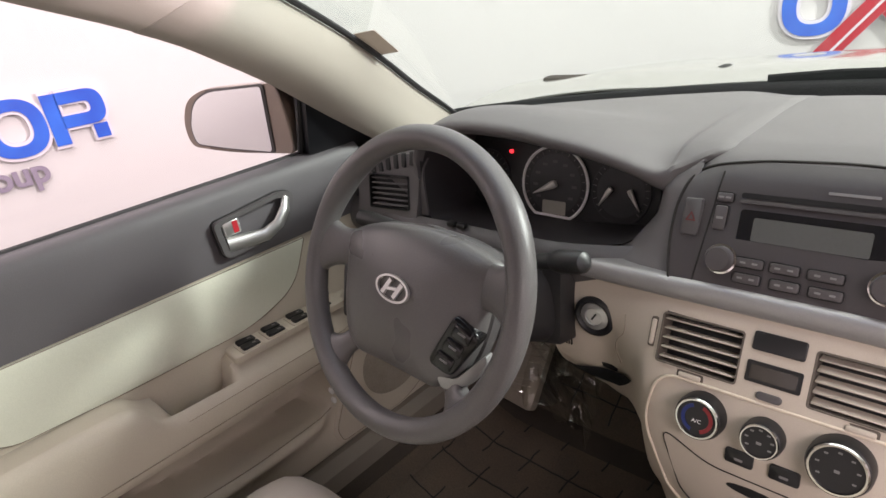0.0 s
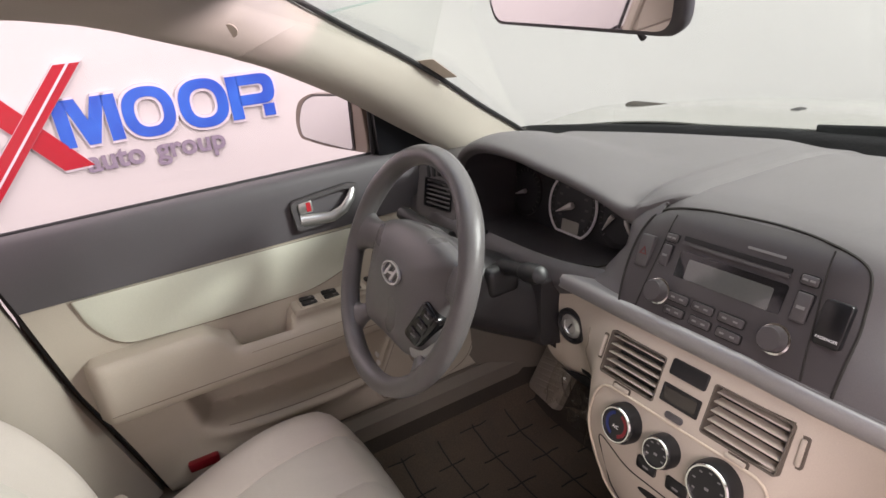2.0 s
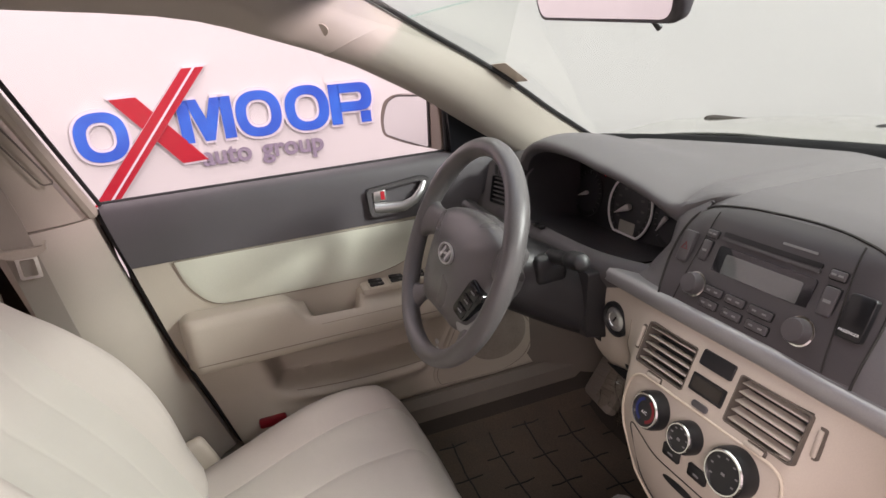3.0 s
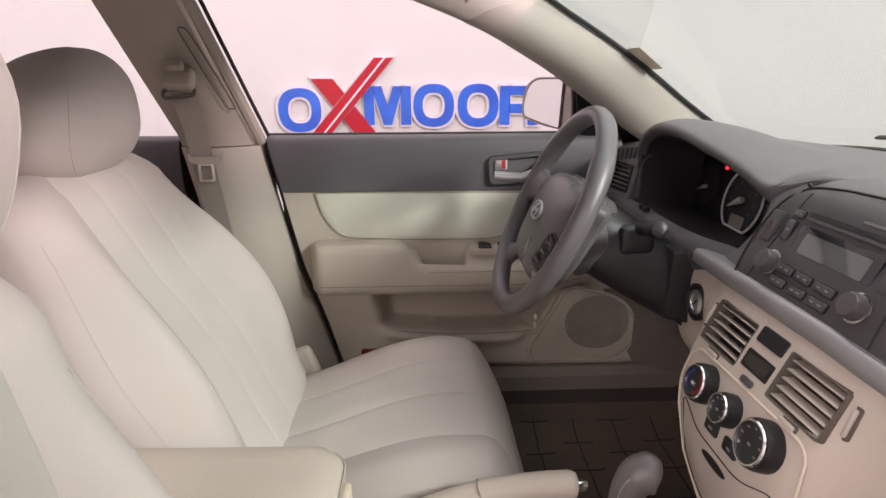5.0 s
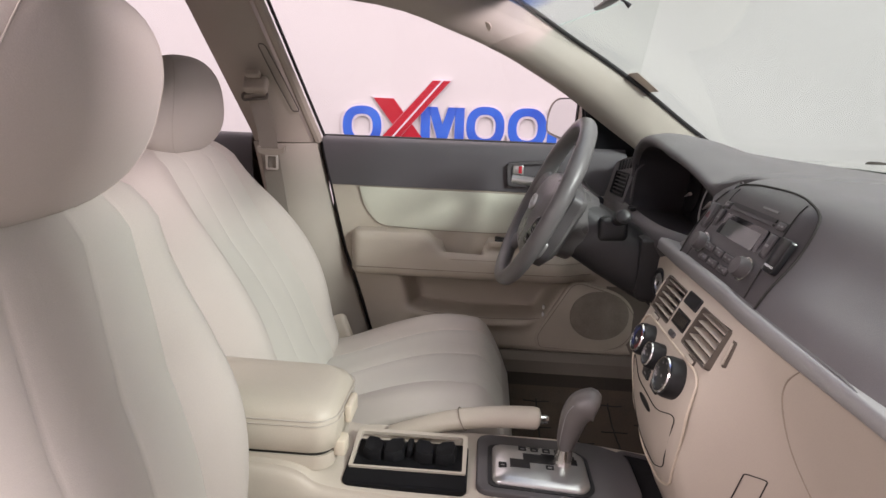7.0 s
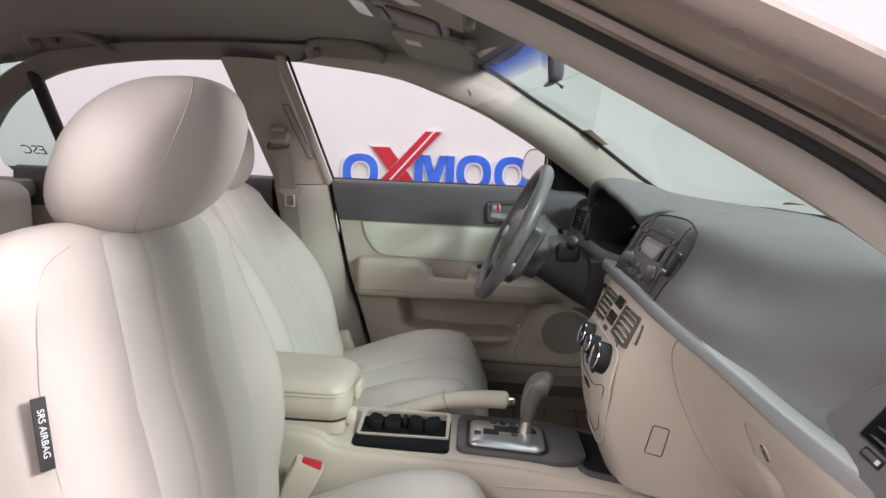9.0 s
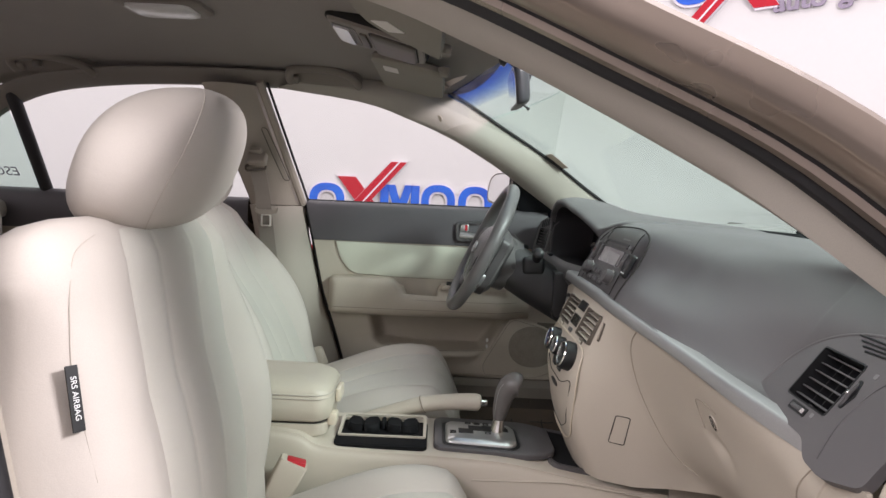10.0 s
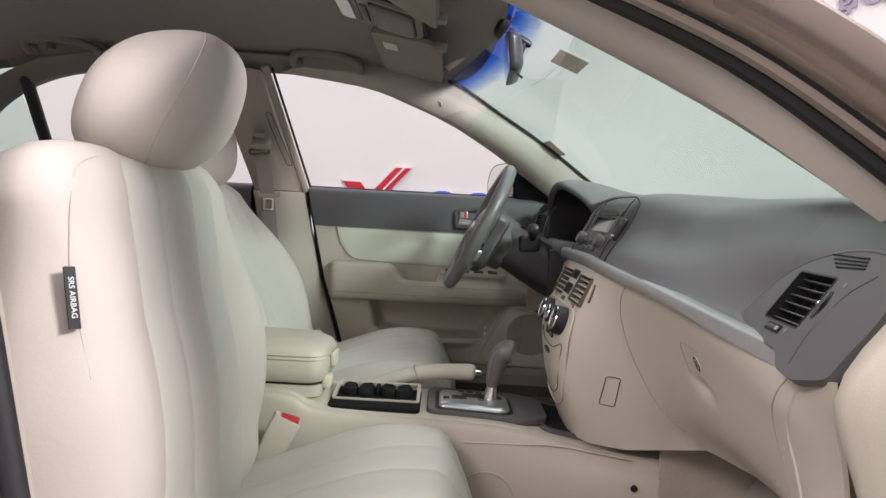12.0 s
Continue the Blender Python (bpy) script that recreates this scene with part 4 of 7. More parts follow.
for y in np.linspace(-2.0, 0.62, 30):
    up = max(0, y - 0.22) * 0.75
    rows.append([(x, y, z + up) for x, z in ((-0.80, 0.40), (-0.74, 0.41), (-0.70, 0.38), (-0.67, 0.29), (-0.60, 0.265), (-0.40, 0.26), (-0.22, 0.265), (-0.16, 0.30), (-0.12, 0.42), (0.0, 0.45), (0.12, 0.42), (0.16, 0.30), (0.22, 0.265), (0.40, 0.26), (0.60, 0.265), (0.67, 0.29), (0.70, 0.38), (0.74, 0.41), (0.80, 0.40))])
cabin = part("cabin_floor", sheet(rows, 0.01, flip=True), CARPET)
tagged(cabin, "brown carpeted cabin floor, darkened in colour for shade", "floor", kind="structure")
for side in (-1, 1):
    sill = part("sill_driver" if side < 0 else "sill_passenger", loft([[(side * x, y, z) for x, z in ((0.69, 0.33), (0.70, 0.40), (0.72, 0.418), (0.78, 0.418), (0.82, 0.38), (0.82, 0.30))] for y in (-1.9, -0.8, 0.2)]), SHADEDTRIM if side < 0 else BEIGE)
    tagged(sill, "sill trim along the door opening, darkened in colour for shade" if side < 0 else "beige plastic sill trim along the door opening", "trim", kind="structure")
    kick = part("kick_panel_driver" if side < 0 else "kick_panel_passenger", sheet(surface([[(side * x, y, z) for y, x in ((-0.02, 0.745), (0.06, 0.735), (0.20, 0.70), (0.45, 0.66))] for z in (0.25, 0.40, 0.52, 0.62)], 8, 14), 0.006, flip=side > 0), BEIGE if side > 0 else SHADEDTRIM)
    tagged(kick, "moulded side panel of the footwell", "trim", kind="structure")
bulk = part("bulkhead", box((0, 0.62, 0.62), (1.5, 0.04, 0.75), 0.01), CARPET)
tagged(bulk, "carpeted bulkhead behind the dashboard, darkened in colour for shade", "trim", kind="structure")

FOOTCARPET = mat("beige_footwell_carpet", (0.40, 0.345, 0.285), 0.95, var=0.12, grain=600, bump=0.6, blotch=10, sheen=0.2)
toe = part("footwell_carpet", sheet(surface([[(x, y + 0.03 * math.cos(x * 9), z) for x in (0.135, 0.25, 0.45, 0.62, 0.73)] for y, z in ((0.02, 0.272), (0.12, 0.282), (0.20, 0.33), (0.27, 0.43), (0.33, 0.55), (0.36, 0.66))], 16, 20), 0.006, flip=True), FOOTCARPET)
tagged(toe, "beige carpet lining the passenger footwell", "carpet", kind="structure")
tun2 = part("tunnel_carpet", sheet(surface([[(0.140 + 0.010 * k, y, z) for y in (0.102, 0.2, 0.32, 0.45)] for k, z in ((3.2, 0.27), (2.2, 0.36), (1.2, 0.44), (-0.6, 0.56))], 10, 12), 0.005), FOOTCARPET)
tagged(tun2, "beige carpet on the side of the tunnel", "carpet", kind="structure")

# cream cover of the hinge pillar beside the dashboard's end
rings = []
for z in np.linspace(0.42, 0.95, 24):
    yf = float(np.interp(z, (0.42, 0.60, 0.70, 0.744, 0.784, 0.819, 0.85, 0.882, 0.95), (0.085, 0.062, 0.037, 0.020, 0.004, -0.003, 0.012, 0.037, 0.085)))
    rings.append([(0.80, yf + 0.16, z), (0.802, yf + 0.012, z), (0.795, yf + 0.002, z), (0.783, yf, z), (0.772, yf + 0.010, z), (0.764, yf + 0.035, z), (0.758, yf + 0.16, z)])
hp = part("hinge_pillar_cover", loft(rings), BEIGE2, smooth=60)
tagged(hp, "cream cover of the door hinge pillar beside the dashboard", "trim", kind="structure")

# ---- dashboard ----
dash = thing("dashboard", "charcoal over beige dashboard with a silver strip", "dashboard", (0, 0.1, 0.6))


def base_y(x):
    """The dashboard's front edge under the windscreen."""
    return 0.47 - 0.25 * (abs(x) / 0.72) ** 2


def strip_yz(x):
    """The silver strip's middle line."""
    y = -0.042 + 0.060 * max(0, (x - 0.12) / 0.53) ** 1.3 + 0.01 * max(0, (-x - 0.12) / 0.2) + 0.017 * max(0, (x - 0.46) / 0.17) ** 2
    z = 0.864 - 0.036 * max(0, (x - 0.05) / 0.6) ** 1.2 - 0.004 * max(0, (-x - 0.1) / 0.2) - 0.019 * max(0, x / 0.66) ** 4
    return y, z


# pad right of the instruments
rows = []
for x in (-0.135, -0.10, -0.05, 0.0, 0.06, 0.12, 0.17, 0.24, 0.32, 0.42, 0.52, 0.54, 0.58, 0.62, 0.66, 0.70, 0.745):
    ys, zs = strip_yz(x)
    c = max(0.0, 1 - (max(0, abs(x) - 0.13) / 0.12)) if x > 0 else 1.0
    e = max(0, (x - 0.55) / 0.195) ** 2
    yb = base_y(x)
    v = max(0.0, min(1.0, (x - 0.27) / 0.29))
    v = v * v * (3 - 2 * v)
    prof = [(ys + 0.004, zs + 0.0085), (ys + 0.004 + 0.012 * v + 0.030 * ease((x - 0.34) / 0.22) * ease((0.75 - x) / 0.05), zs + 0.011), (ys + 0.018 + 0.008 * (1 - c) + 0.046 * v, zs + 0.04), (0.0 * c + 0.055 * (1 - c) + 0.01 * e + 0.045 * v, 0.945 - 0.02 * (1 - c) - 0.02 * e),
            (0.028 * c + (0.095 + 0.045 * v) * (1 - c), 0.992 - 0.018 * (1 - c) - 0.03 * e), (0.065 * c + 0.15 * (1 - c), 1.008 - 0.012 * (1 - c) - 0.03 * e), (0.14 * c + 0.21 * (1 - c), 1.010 - 0.006 * (1 - c) - 0.03 * e), (yb - 0.11, 1.002 - 0.012 * e), (yb, 0.978)]
    dip = 0.014 * max(0.0, min(1.0, (-0.095 - x) / 0.040))
    rows.append([(x, y, z - (dip if i > 3 else 0.0)) for i, (y, z) in enumerate(prof)])
PAD = surface(rows, 70, 44)


def pad_y(x, z):
    """The upper dashboard's rear face: y at (x, z)."""
    ys = []
    i = max(0, min(len(PAD) - 2, sum(1 for r in PAD if r[0][0] <= x) - 1))
    for r in (PAD[i], PAD[i + 1]):
        zs = [p[2] for p in r]
        m = zs.index(max(zs)) + 1
        ys.append(float(np.interp(z, np.maximum.accumulate(zs[:m]), [p[1] for p in r[:m]])))
    t = (x - PAD[i][0][0]) / (PAD[i + 1][0][0] - PAD[i][0][0])
    return ys[0] + (ys[1] - ys[0]) * max(0.0, min(1.0, t))


part("upper_pad", sheet(PAD, 0.004, hole=lambda p: abs(p[0] - 0.617) < 0.045 and abs(p[2] - 0.876) < 0.036 and p[1] < 0.12), DASH, dash, "charcoal grained upper dashboard")

# hood over the instruments, and the pad round them
LIP = [(-0.562, 0.955), (-0.558, 0.99), (-0.533, 1.022), (-0.475, 1.042), (-0.385, 1.042), (-0.29, 1.028), (-0.21, 0.999), (-0.163, 0.973), (-0.152, 0.982), (-0.138, 0.990), (-0.118, 0.996), (-0.092, 1.000)]
lipc = curve(LIP, 52)
rows = []
for x, z in lipc:
    yb = base_y(x)
    y0 = -0.030 + 0.05 * max(0, (x + 0.30) / 0.16)
    y0 = y0 if x < -0.163 else 0.0128 + (x + 0.163) * 0.8
    rows.append([(x, y0 + 0.012, z - 0.012), (x, y0, z - 0.004), (x, y0 + 0.006, z + 0.004), (x, y0 + 0.05, z + 0.010), (x, y0 + 0.12, z * 0.8 + 1.01 * 0.2 + 0.006), (x, y0 + 0.2, z * 0.35 + 1.008 * 0.65), (x, yb - 0.06, 1.0), (x, yb, 0.978)])
    g = max(0.0, min(1.0, (x + 0.25) / 0.113))
    g = g * g * (3 - 2 * g)
    sink = 0.5 * max(0.0, x + 0.112)
    rows[-1] = [(q[0], q[1] + sink, q[2] + g * d - sink) for q, d in zip(rows[-1], (0, 0, 0.003, 0.010, 0.0125, 0.006, 0.001, 0))]
hood_rows = []
for r in rows:
    x, yb = r[0][0], base_y(r[0][0])
    k = ease((x + 0.215) / 0.095)
    line = []
    for i, p in enumerate(curve(r, 30)):
        zp = float(np.interp(p[1], (0.028, 0.045, 0.065, 0.10, 0.14, yb - 0.11, yb), (0.992, 1.002, 1.008, 1.0105, 1.010, 1.002, 0.978)))
        j = k * ease((i - 2) / 5)
        line.append((p[0], p[1], p[2] * (1 - j) + (zp - 0.4 * max(0.0, x + 0.112)) * j))
    hood_rows.append(line)
part("instrument_hood", sheet(hood_rows, 0.004, flip=True), DASH, dash, "charcoal hood over the instruments")
# left end of the pad
rows = []
for x in (-0.752, -0.72, -0.68, -0.64, -0.60, -0.553):
    yb = base_y(x)
    k = min(1.0, (x + 0.745) / 0.145)
    rows.append([(x, y, z) for y, z in ((-0.028, 0.885), (-0.026, 0.95), (-0.015, 0.972 + 0.004 * k), (0.03, 0.985 + 0.015 * k), (0.12, 0.985 + 0.015 * k), (yb - 0.03, 0.985), (yb, 0.972))])
part("outer_pad", sheet(surface(rows, 14, 24), 0.004), DASH, dash)

# cheek between the instruments and the radio
rows = []
for t in np.linspace(0, 1, 18):
    z = 0.998 - t * 0.126
    xo = float(np.interp(z, (0.872, 0.886, 0.93, 0.970, 0.984, 0.998), (-0.235, -0.205, -0.172, -0.163, -0.150, -0.126)))
    ys = float(np.interp(z, (0.872, 0.904, 0.945, 0.992, 0.998), (-0.040, -0.021, 0.0, 0.028, 0.036)))
    yo = -0.030 + 0.05 * max(0, (xo + 0.30) / 0.16) if xo < -0.163 else 0.0128 + (xo + 0.163) * 0.8
    rows.append([(xo, yo + 0.012, z), (xo + 0.004, yo, z), (xo * 0.6 - 0.122 * 0.4, yo * 0.55 + ys * 0.45 - (0.004 if z < 0.975 else 0.001), z), (-0.122, ys + 0.003, z)])
part("cheek", sheet([curve(r, 12) for r in rows], 0.004), DASH, dash)

# instrument tunnel, panel and dials
opening = fillet([(-0.557, 0.945), (-0.553, 0.995), (-0.528, 1.020), (-0.475, 1.037), (-0.385, 1.037), (-0.29, 1.022), (-0.21, 0.994), (-0.164, 0.968), (-0.170, 0.93), (-0.20, 0.886), (-0.33, 0.874), (-0.47, 0.872), (-0.556, 0.876)], 0.03, 5)


def mouth(k, y, dz=0.0):
    return [((p[0] + 0.385) * k - 0.385, y, (p[1] - 0.945) * k + 0.945 + dz) for p in opening]


def tilt_y(p):
    """The opening leans: its right end lies deeper."""
    return 0.05 * max(0, (p[0] + 0.30) / 0.16)


ringA = [(p[0], p[1] + tilt_y(p), p[2]) for p in mouth(1.0, -0.026)]
part("instrument_tunnel", loft([ringA, [(p[0], p[1], p[2]) for p in mouth(0.985, 0.03, -0.004)], mouth(0.96, 0.10, -0.012)], cap=False), TUNNEL, dash, "black tunnel round the instruments")
GP = fr((-0.385, 0.100, 0.918), (1, 0, 0), (0, 0.22, 1))
cl = thing("instrument_cluster", "black instrument cluster with three round dials", "instrument cluster", (-0.385, 0.11, 0.85))
part("panel", prism(fillet([(-0.225, -0.06), (0.225, -0.06), (0.235, 0.05), (0.12, 0.10), (-0.12, 0.10), (-0.235, 0.05)], 0.03, 4), GP, -0.012, -0.002), BLACK, cl)
DIAL = mat("dark_dial_face", (0.032, 0.032, 0.035), 0.35, var=0.1, bump=0.0)
RINGWHITE = mat("white_ring_enamel", (0.9, 0.9, 0.9), 0.35, var=0.02, bump=0.0)
ODO = mat("pale_grey_odometer", (0.42, 0.41, 0.36), 0.2, var=0.03, bump=0.0)
DIALPRINT = mat("dim_dial_print", (0.10, 0.10, 0.10), 0.5, var=0.05, bump=0.0)


def ring2(r, n=48):
    return [(r * math.cos(k * math.tau / n), r * math.sin(k * math.tau / n)) for k in range(n)]


NEEDLE = mat("bright_silver_needle", (0.80, 0.78, 0.75), 0.30, 0.25, var=0.02, bump=0.0)
for cx, r, name in ((0.003, 0.061, "speedometer"), (-0.135, 0.048, "rev_counter"), (0.118, 0.048, "fuel_gauge")):
    m = GP @ Matrix.Translation((cx, 0.0, 0))
    d = part(name, lathe([(0, -0.002), (r, -0.002), (r, 0.001), (0, 0.001)], m, 48), DIAL, cl)
    if r > 0.06:
        arc = [m @ V(r * math.cos(radians(a)), r * math.sin(radians(a)), 0.002) for a in range(-58, 239, 6)]
        part("dial_ring", tube(arc + [arc[0]], 0.0024, 8), RINGWHITE, d, "white dial ring")
        part("odometer", prism(rounded(0.044, 0.022, 0.002, 2), m @ Matrix.Translation((0.001, -0.0375, 0)), 0.001, 0.002), ODO, d, "grey odometer window")
    part("tick_band", frame_bar(ring2(r * 0.965), ring2(r * 0.80), m, 0.0005, 0.0013), BLACK, d, "black band behind the marks")
    for k in range(9 if r > 0.06 else 0):
        a = radians(215 - k * 31)
        part("number_bar", box((0.60 * r * math.cos(a), 0.60 * r * math.sin(a), 0.0013), (0.009, 0.0042, 0.0005), m=m), DIALPRINT, d)
    for k in range(21):
        a = radians(225 - k * 13.5)
        q = m @ Matrix.Translation((0.86 * r * math.cos(a), 0.86 * r * math.sin(a), 0)) @ Matrix.Rotation(a, 4, "Z")
        part("tick", box((0, 0, 0.0014), (0.006 if k % 2 == 0 else 0.0035, 0.0008, 0.0006), m=q @ Matrix.Translation((0.0015, 0, 0.0004))), GREYPRINT, d)
    for ang, hub in (((205, 0),) if r > 0.06 else ((200, 0),) if cx < 0 else ((235, -0.016), (300, 0.02))):
        q = m @ Matrix.Translation((hub, 0, 0.004))
        a = radians(ang)
        L = 0.042 if r > 0.06 else 0.028
        part("needle", tube([q @ V(0.006 * math.cos(a + math.pi), 0.006 * math.sin(a + math.pi), 0.002), q @ V(0, 0, 0.003), q @ V(L * math.cos(a), L * math.sin(a), 0.001)], [0.0055 * r / 0.061, 0.0068 * (r / 0.061) ** 2, 0.0009], 12), NEEDLE, d, "silver needle")
part("warning_light", prism(rounded(0.006, 0.006, 0.002, 2), GP @ Matrix.Translation((-0.087, 0.047, 0)), -0.002, 0.0012), WARNING, cl, "red warning light")

# pad below the instruments and round the outer vent
rows = []
for x in (-0.745, -0.66, -0.58, -0.48, -0.38, -0.28, -0.20, -0.15):
    yt = -0.035 + 0.05 * max(0, (x + 0.30) / 0.16)
    zt = 0.885 if x > -0.6 else 0.90
    rows.append([(x, yt, zt), (x, yt - 0.012, zt - 0.012), (x, yt - 0.016, 0.855), (x, yt + 0.0, 0.83)])
part("lower_pad", sheet(surface(rows, 24, 14), 0.004), DARK, dash)
for x in (-0.482, -0.461):
    part("pad_switch", box((x, -0.0445, 0.8885), (0.015, 0.012, 0.008), 0.002, 2), BLACK, dash, "small black switch")
KNEE = [[(x, -0.02 + 0.02 * abs(x + 0.4), z) if z > 0.8 else (x, 0.0 + (0.8 - z) * 0.2, z) for z in (0.845, 0.80, 0.76, 0.725, 0.695)] for x in (-0.735, -0.6, -0.45, -0.3)]
# Knee panel's plastic is made dark to cut light bounced below it.
part("knee_panel", sheet(surface(KNEE, 16, 16), 0.005), DARK, dash, "dark knee panel under the column")

# outer air vent on the driver's side
def vent(name, m, w, h, nslat, slat_mat, frame_mat, parent, tilt=0.35, label="", depth=0.03, thick=0.22, deep=0.011):
    """A recessed air vent with slats of its own."""
    o, i = rounded(w + 0.004, h + 0.004, 0.004, 3), rounded(w, h, 0.003, 3)
    v = part(name, frame_bar(o, i, m, -depth, 0.0006), frame_mat, parent, label)
    part("well", prism(i, m, -depth - 0.012, -depth + 0.001), BLACK, v)
    for k in range(nslat):
        y = -h / 2 + h * (k + 0.5) / nslat
        q = m @ Matrix.Translation((0, y, -min(0.010, depth * 0.45))) @ Matrix.Rotation(tilt, 4, "X")
        part("slat", box((0, 0, 0), (w - 0.001, h / nslat * thick, deep), 0.001, 1, q), slat_mat, v)
    return v


VD = fr((-0.632, -0.042, 0.926), (1, 0.12, 0), (0, 0.22, 1))
part("outer_vent_surround", open_plate(fillet([(-0.074, -0.054), (0.062, -0.054), (0.078, 0.066), (-0.015, 0.062), (-0.066, 0.044)], 0.014, 4), [(p[0] + 0.004, p[1] - 0.002) for p in rounded(0.090, 0.058, 0.004, 3)], VD, -0.05, -0.001), DASH, dash)
vent("outer_vent", VD @ Matrix.Translation((0.004, -0.002, 0.001)), 0.088, 0.056, 6, DASH, BLACK, dash, label="dark outer air vent", tilt=0.15, thick=0.30, deep=0.006, depth=0.0135)
for k in range(6):
    part("demister_slat", box((0, 0, 0), (0.009, 0.024, 0.004), 0.001, 1, VD @ Matrix.Translation((-0.032 + k * 0.018, 0.040 + 0.0035 * k, 0.0)) @ Matrix.Rotation(0.25 - 0.06 * k, 4, "Z")), BLACK, dash)

# silver strip
P = [(x, *strip_yz(x)) for x in list(np.linspace(-0.290, 0.648, 46))]
rings = []
for i, (x, y, z) in enumerate(P):
    h = 0.0132 - 0.0024 * ease((x + 0.05) / 0.45)
    hb = h * (1 - 0.35 * math.exp(-((x - 0.42) / 0.13) ** 2))
    rings.append([(x, y + 0.02, z + h), (x, y + 0.004, z + h), (x, y - 0.003 + 0.003 * max(0, x), z + h * 0.85), (x, y - 0.0070 + 0.006 * max(0, x), z + h * 0.3), (x, y - 0.0075 + 0.006 * max(0, x), z - hb * 0.7), (x, y - 0.004, z - hb), (x, y + 0.02, z - hb)])
part("silver_strip", loft(rings), SILVER, dash, "satin silver trim strip", smooth=80)

# beige lower dashboard: from the ignition across the centre stack to the glovebox
SEC = {
    -0.318: ((-0.024, 0.852), (-0.030, 0.82), (-0.030, 0.78), (-0.027, 0.74), (-0.020, 0.70), (0.004, 0.66), (0.05, 0.62)),
    -0.27: ((-0.026, 0.852), (-0.032, 0.82), (-0.032, 0.78), (-0.028, 0.74), (-0.020, 0.70), (0.002, 0.655), (0.05, 0.60)),
    -0.22: ((-0.028, 0.852), (-0.034, 0.82), (-0.034, 0.78), (-0.025, 0.74), (-0.01, 0.69), (0.01, 0.63), (0.05, 0.58)),
    -0.165: ((-0.036, 0.852), (-0.046, 0.82), (-0.056, 0.785), (-0.060, 0.745), (-0.055, 0.69), (-0.035, 0.61), (0.01, 0.53)),
    -0.14: ((-0.040, 0.852), (-0.054, 0.82), (-0.070, 0.785), (-0.086, 0.745), (-0.092, 0.69), (-0.078, 0.61), (-0.03, 0.52)),
    -0.07: ((-0.043, 0.852), (-0.059, 0.82), (-0.075, 0.785), (-0.092, 0.745), (-0.104, 0.69), (-0.100, 0.61), (-0.06, 0.50)),
    0.0: ((-0.043, 0.852), (-0.060, 0.82), (-0.076, 0.785), (-0.093, 0.745), (-0.106, 0.69), (-0.104, 0.61), (-0.065, 0.50)),
    0.07: ((-0.043, 0.852), (-0.059, 0.82), (-0.075, 0.785), (-0.092, 0.745), (-0.104, 0.69), (-0.100, 0.61), (-0.06, 0.50)),
    0.125: ((-0.042, 0.850), (-0.054, 0.82), (-0.068, 0.785), (-0.082, 0.745), (-0.090, 0.69), (-0.078, 0.61), (-0.03, 0.50)),
    0.15: ((-0.038, 0.848), (-0.045, 0.82), (-0.050, 0.785), (-0.052, 0.745), (-0.045, 0.69), (-0.015, 0.61), (0.03, 0.50)),
    0.19: ((-0.030, 0.847), (-0.030, 0.82), (-0.022, 0.785), (-0.010, 0.745), (0.01, 0.69), (0.04, 0.61), (0.09, 0.52)),
    0.28: ((-0.018, 0.842), (-0.012, 0.82), (0.002, 0.785), (0.018, 0.745), (0.04, 0.69), (0.075, 0.625), (0.13, 0.56)),
    0.42: ((-0.002, 0.832), (0.005, 0.81), (0.020, 0.775), (0.036, 0.74), (0.055, 0.69), (0.085, 0.635), (0.14, 0.58)),
    0.56: ((0.019, 0.822), (0.019, 0.80), (0.028, 0.77), (0.042, 0.735), (0.058, 0.69), (0.082, 0.635), (0.13, 0.58)),
    0.66: ((0.038, 0.812), (0.030, 0.795), (0.028, 0.765), (0.038, 0.73), (0.050, 0.68), (0.066, 0.60), (0.09, 0.50)),
    0.72: ((0.022, 0.812), (0.022, 0.79), (0.026, 0.76), (0.034, 0.72), (0.040, 0.66), (0.048, 0.58), (0.06, 0.45)),
    0.76: ((0.010, 0.820), (0.014, 0.79), (0.023, 0.76), (0.032, 0.72), (0.040, 0.66), (0.050, 0.58), (0.06, 0.45)),
}
SECX = list(SEC)
SECP = [curve(p, 50) for p in SEC.values()]


def front_y(x, z):
    """The lower dashboard's face: y at (x, z)."""
    x = max(SECX[0], min(SECX[-1], x))
    j = max(i for i in range(len(SECX) - 1) if SECX[i] <= x)
    t = (x - SECX[j]) / (SECX[j + 1] - SECX[j])
    p = [float(np.interp(-z, [-q[1] for q in SECP[k]], [q[0] for q in SECP[k]])) for k in (max(0, j - 1), j, j + 1, min(len(SECX) - 1, j + 2))]
    m0 = (p[2] - p[0]) / (SECX[j + 1] - SECX[max(0, j - 1)]) * (SECX[j + 1] - SECX[j])
    m1 = (p[3] - p[1]) / (SECX[min(len(SECX) - 1, j + 2)] - SECX[j]) * (SECX[j + 1] - SECX[j])
    return p[1] * (2 * t ** 3 - 3 * t * t + 1) + m0 * (t ** 3 - 2 * t * t + t) + p[2] * (3 * t * t - 2 * t ** 3) + m1 * (t ** 3 - t * t)


VENTS = ((-0.083, 0.806, 0.090, 0.055), (0.080, 0.806, 0.090, 0.055))
cut_x = sorted(set([round(v, 4) for v in np.linspace(-0.318, 0.76, 98)] + [cx + k * w / 2 for cx, _, w, _ in VENTS for k in (-1, 1)] + [round(v, 4) for v in np.linspace(0.365, 0.495, 30)]))
cut_x = [x for k, x in enumerate(cut_x) if k == 0 or x - cut_x[k - 1] > 0.002]
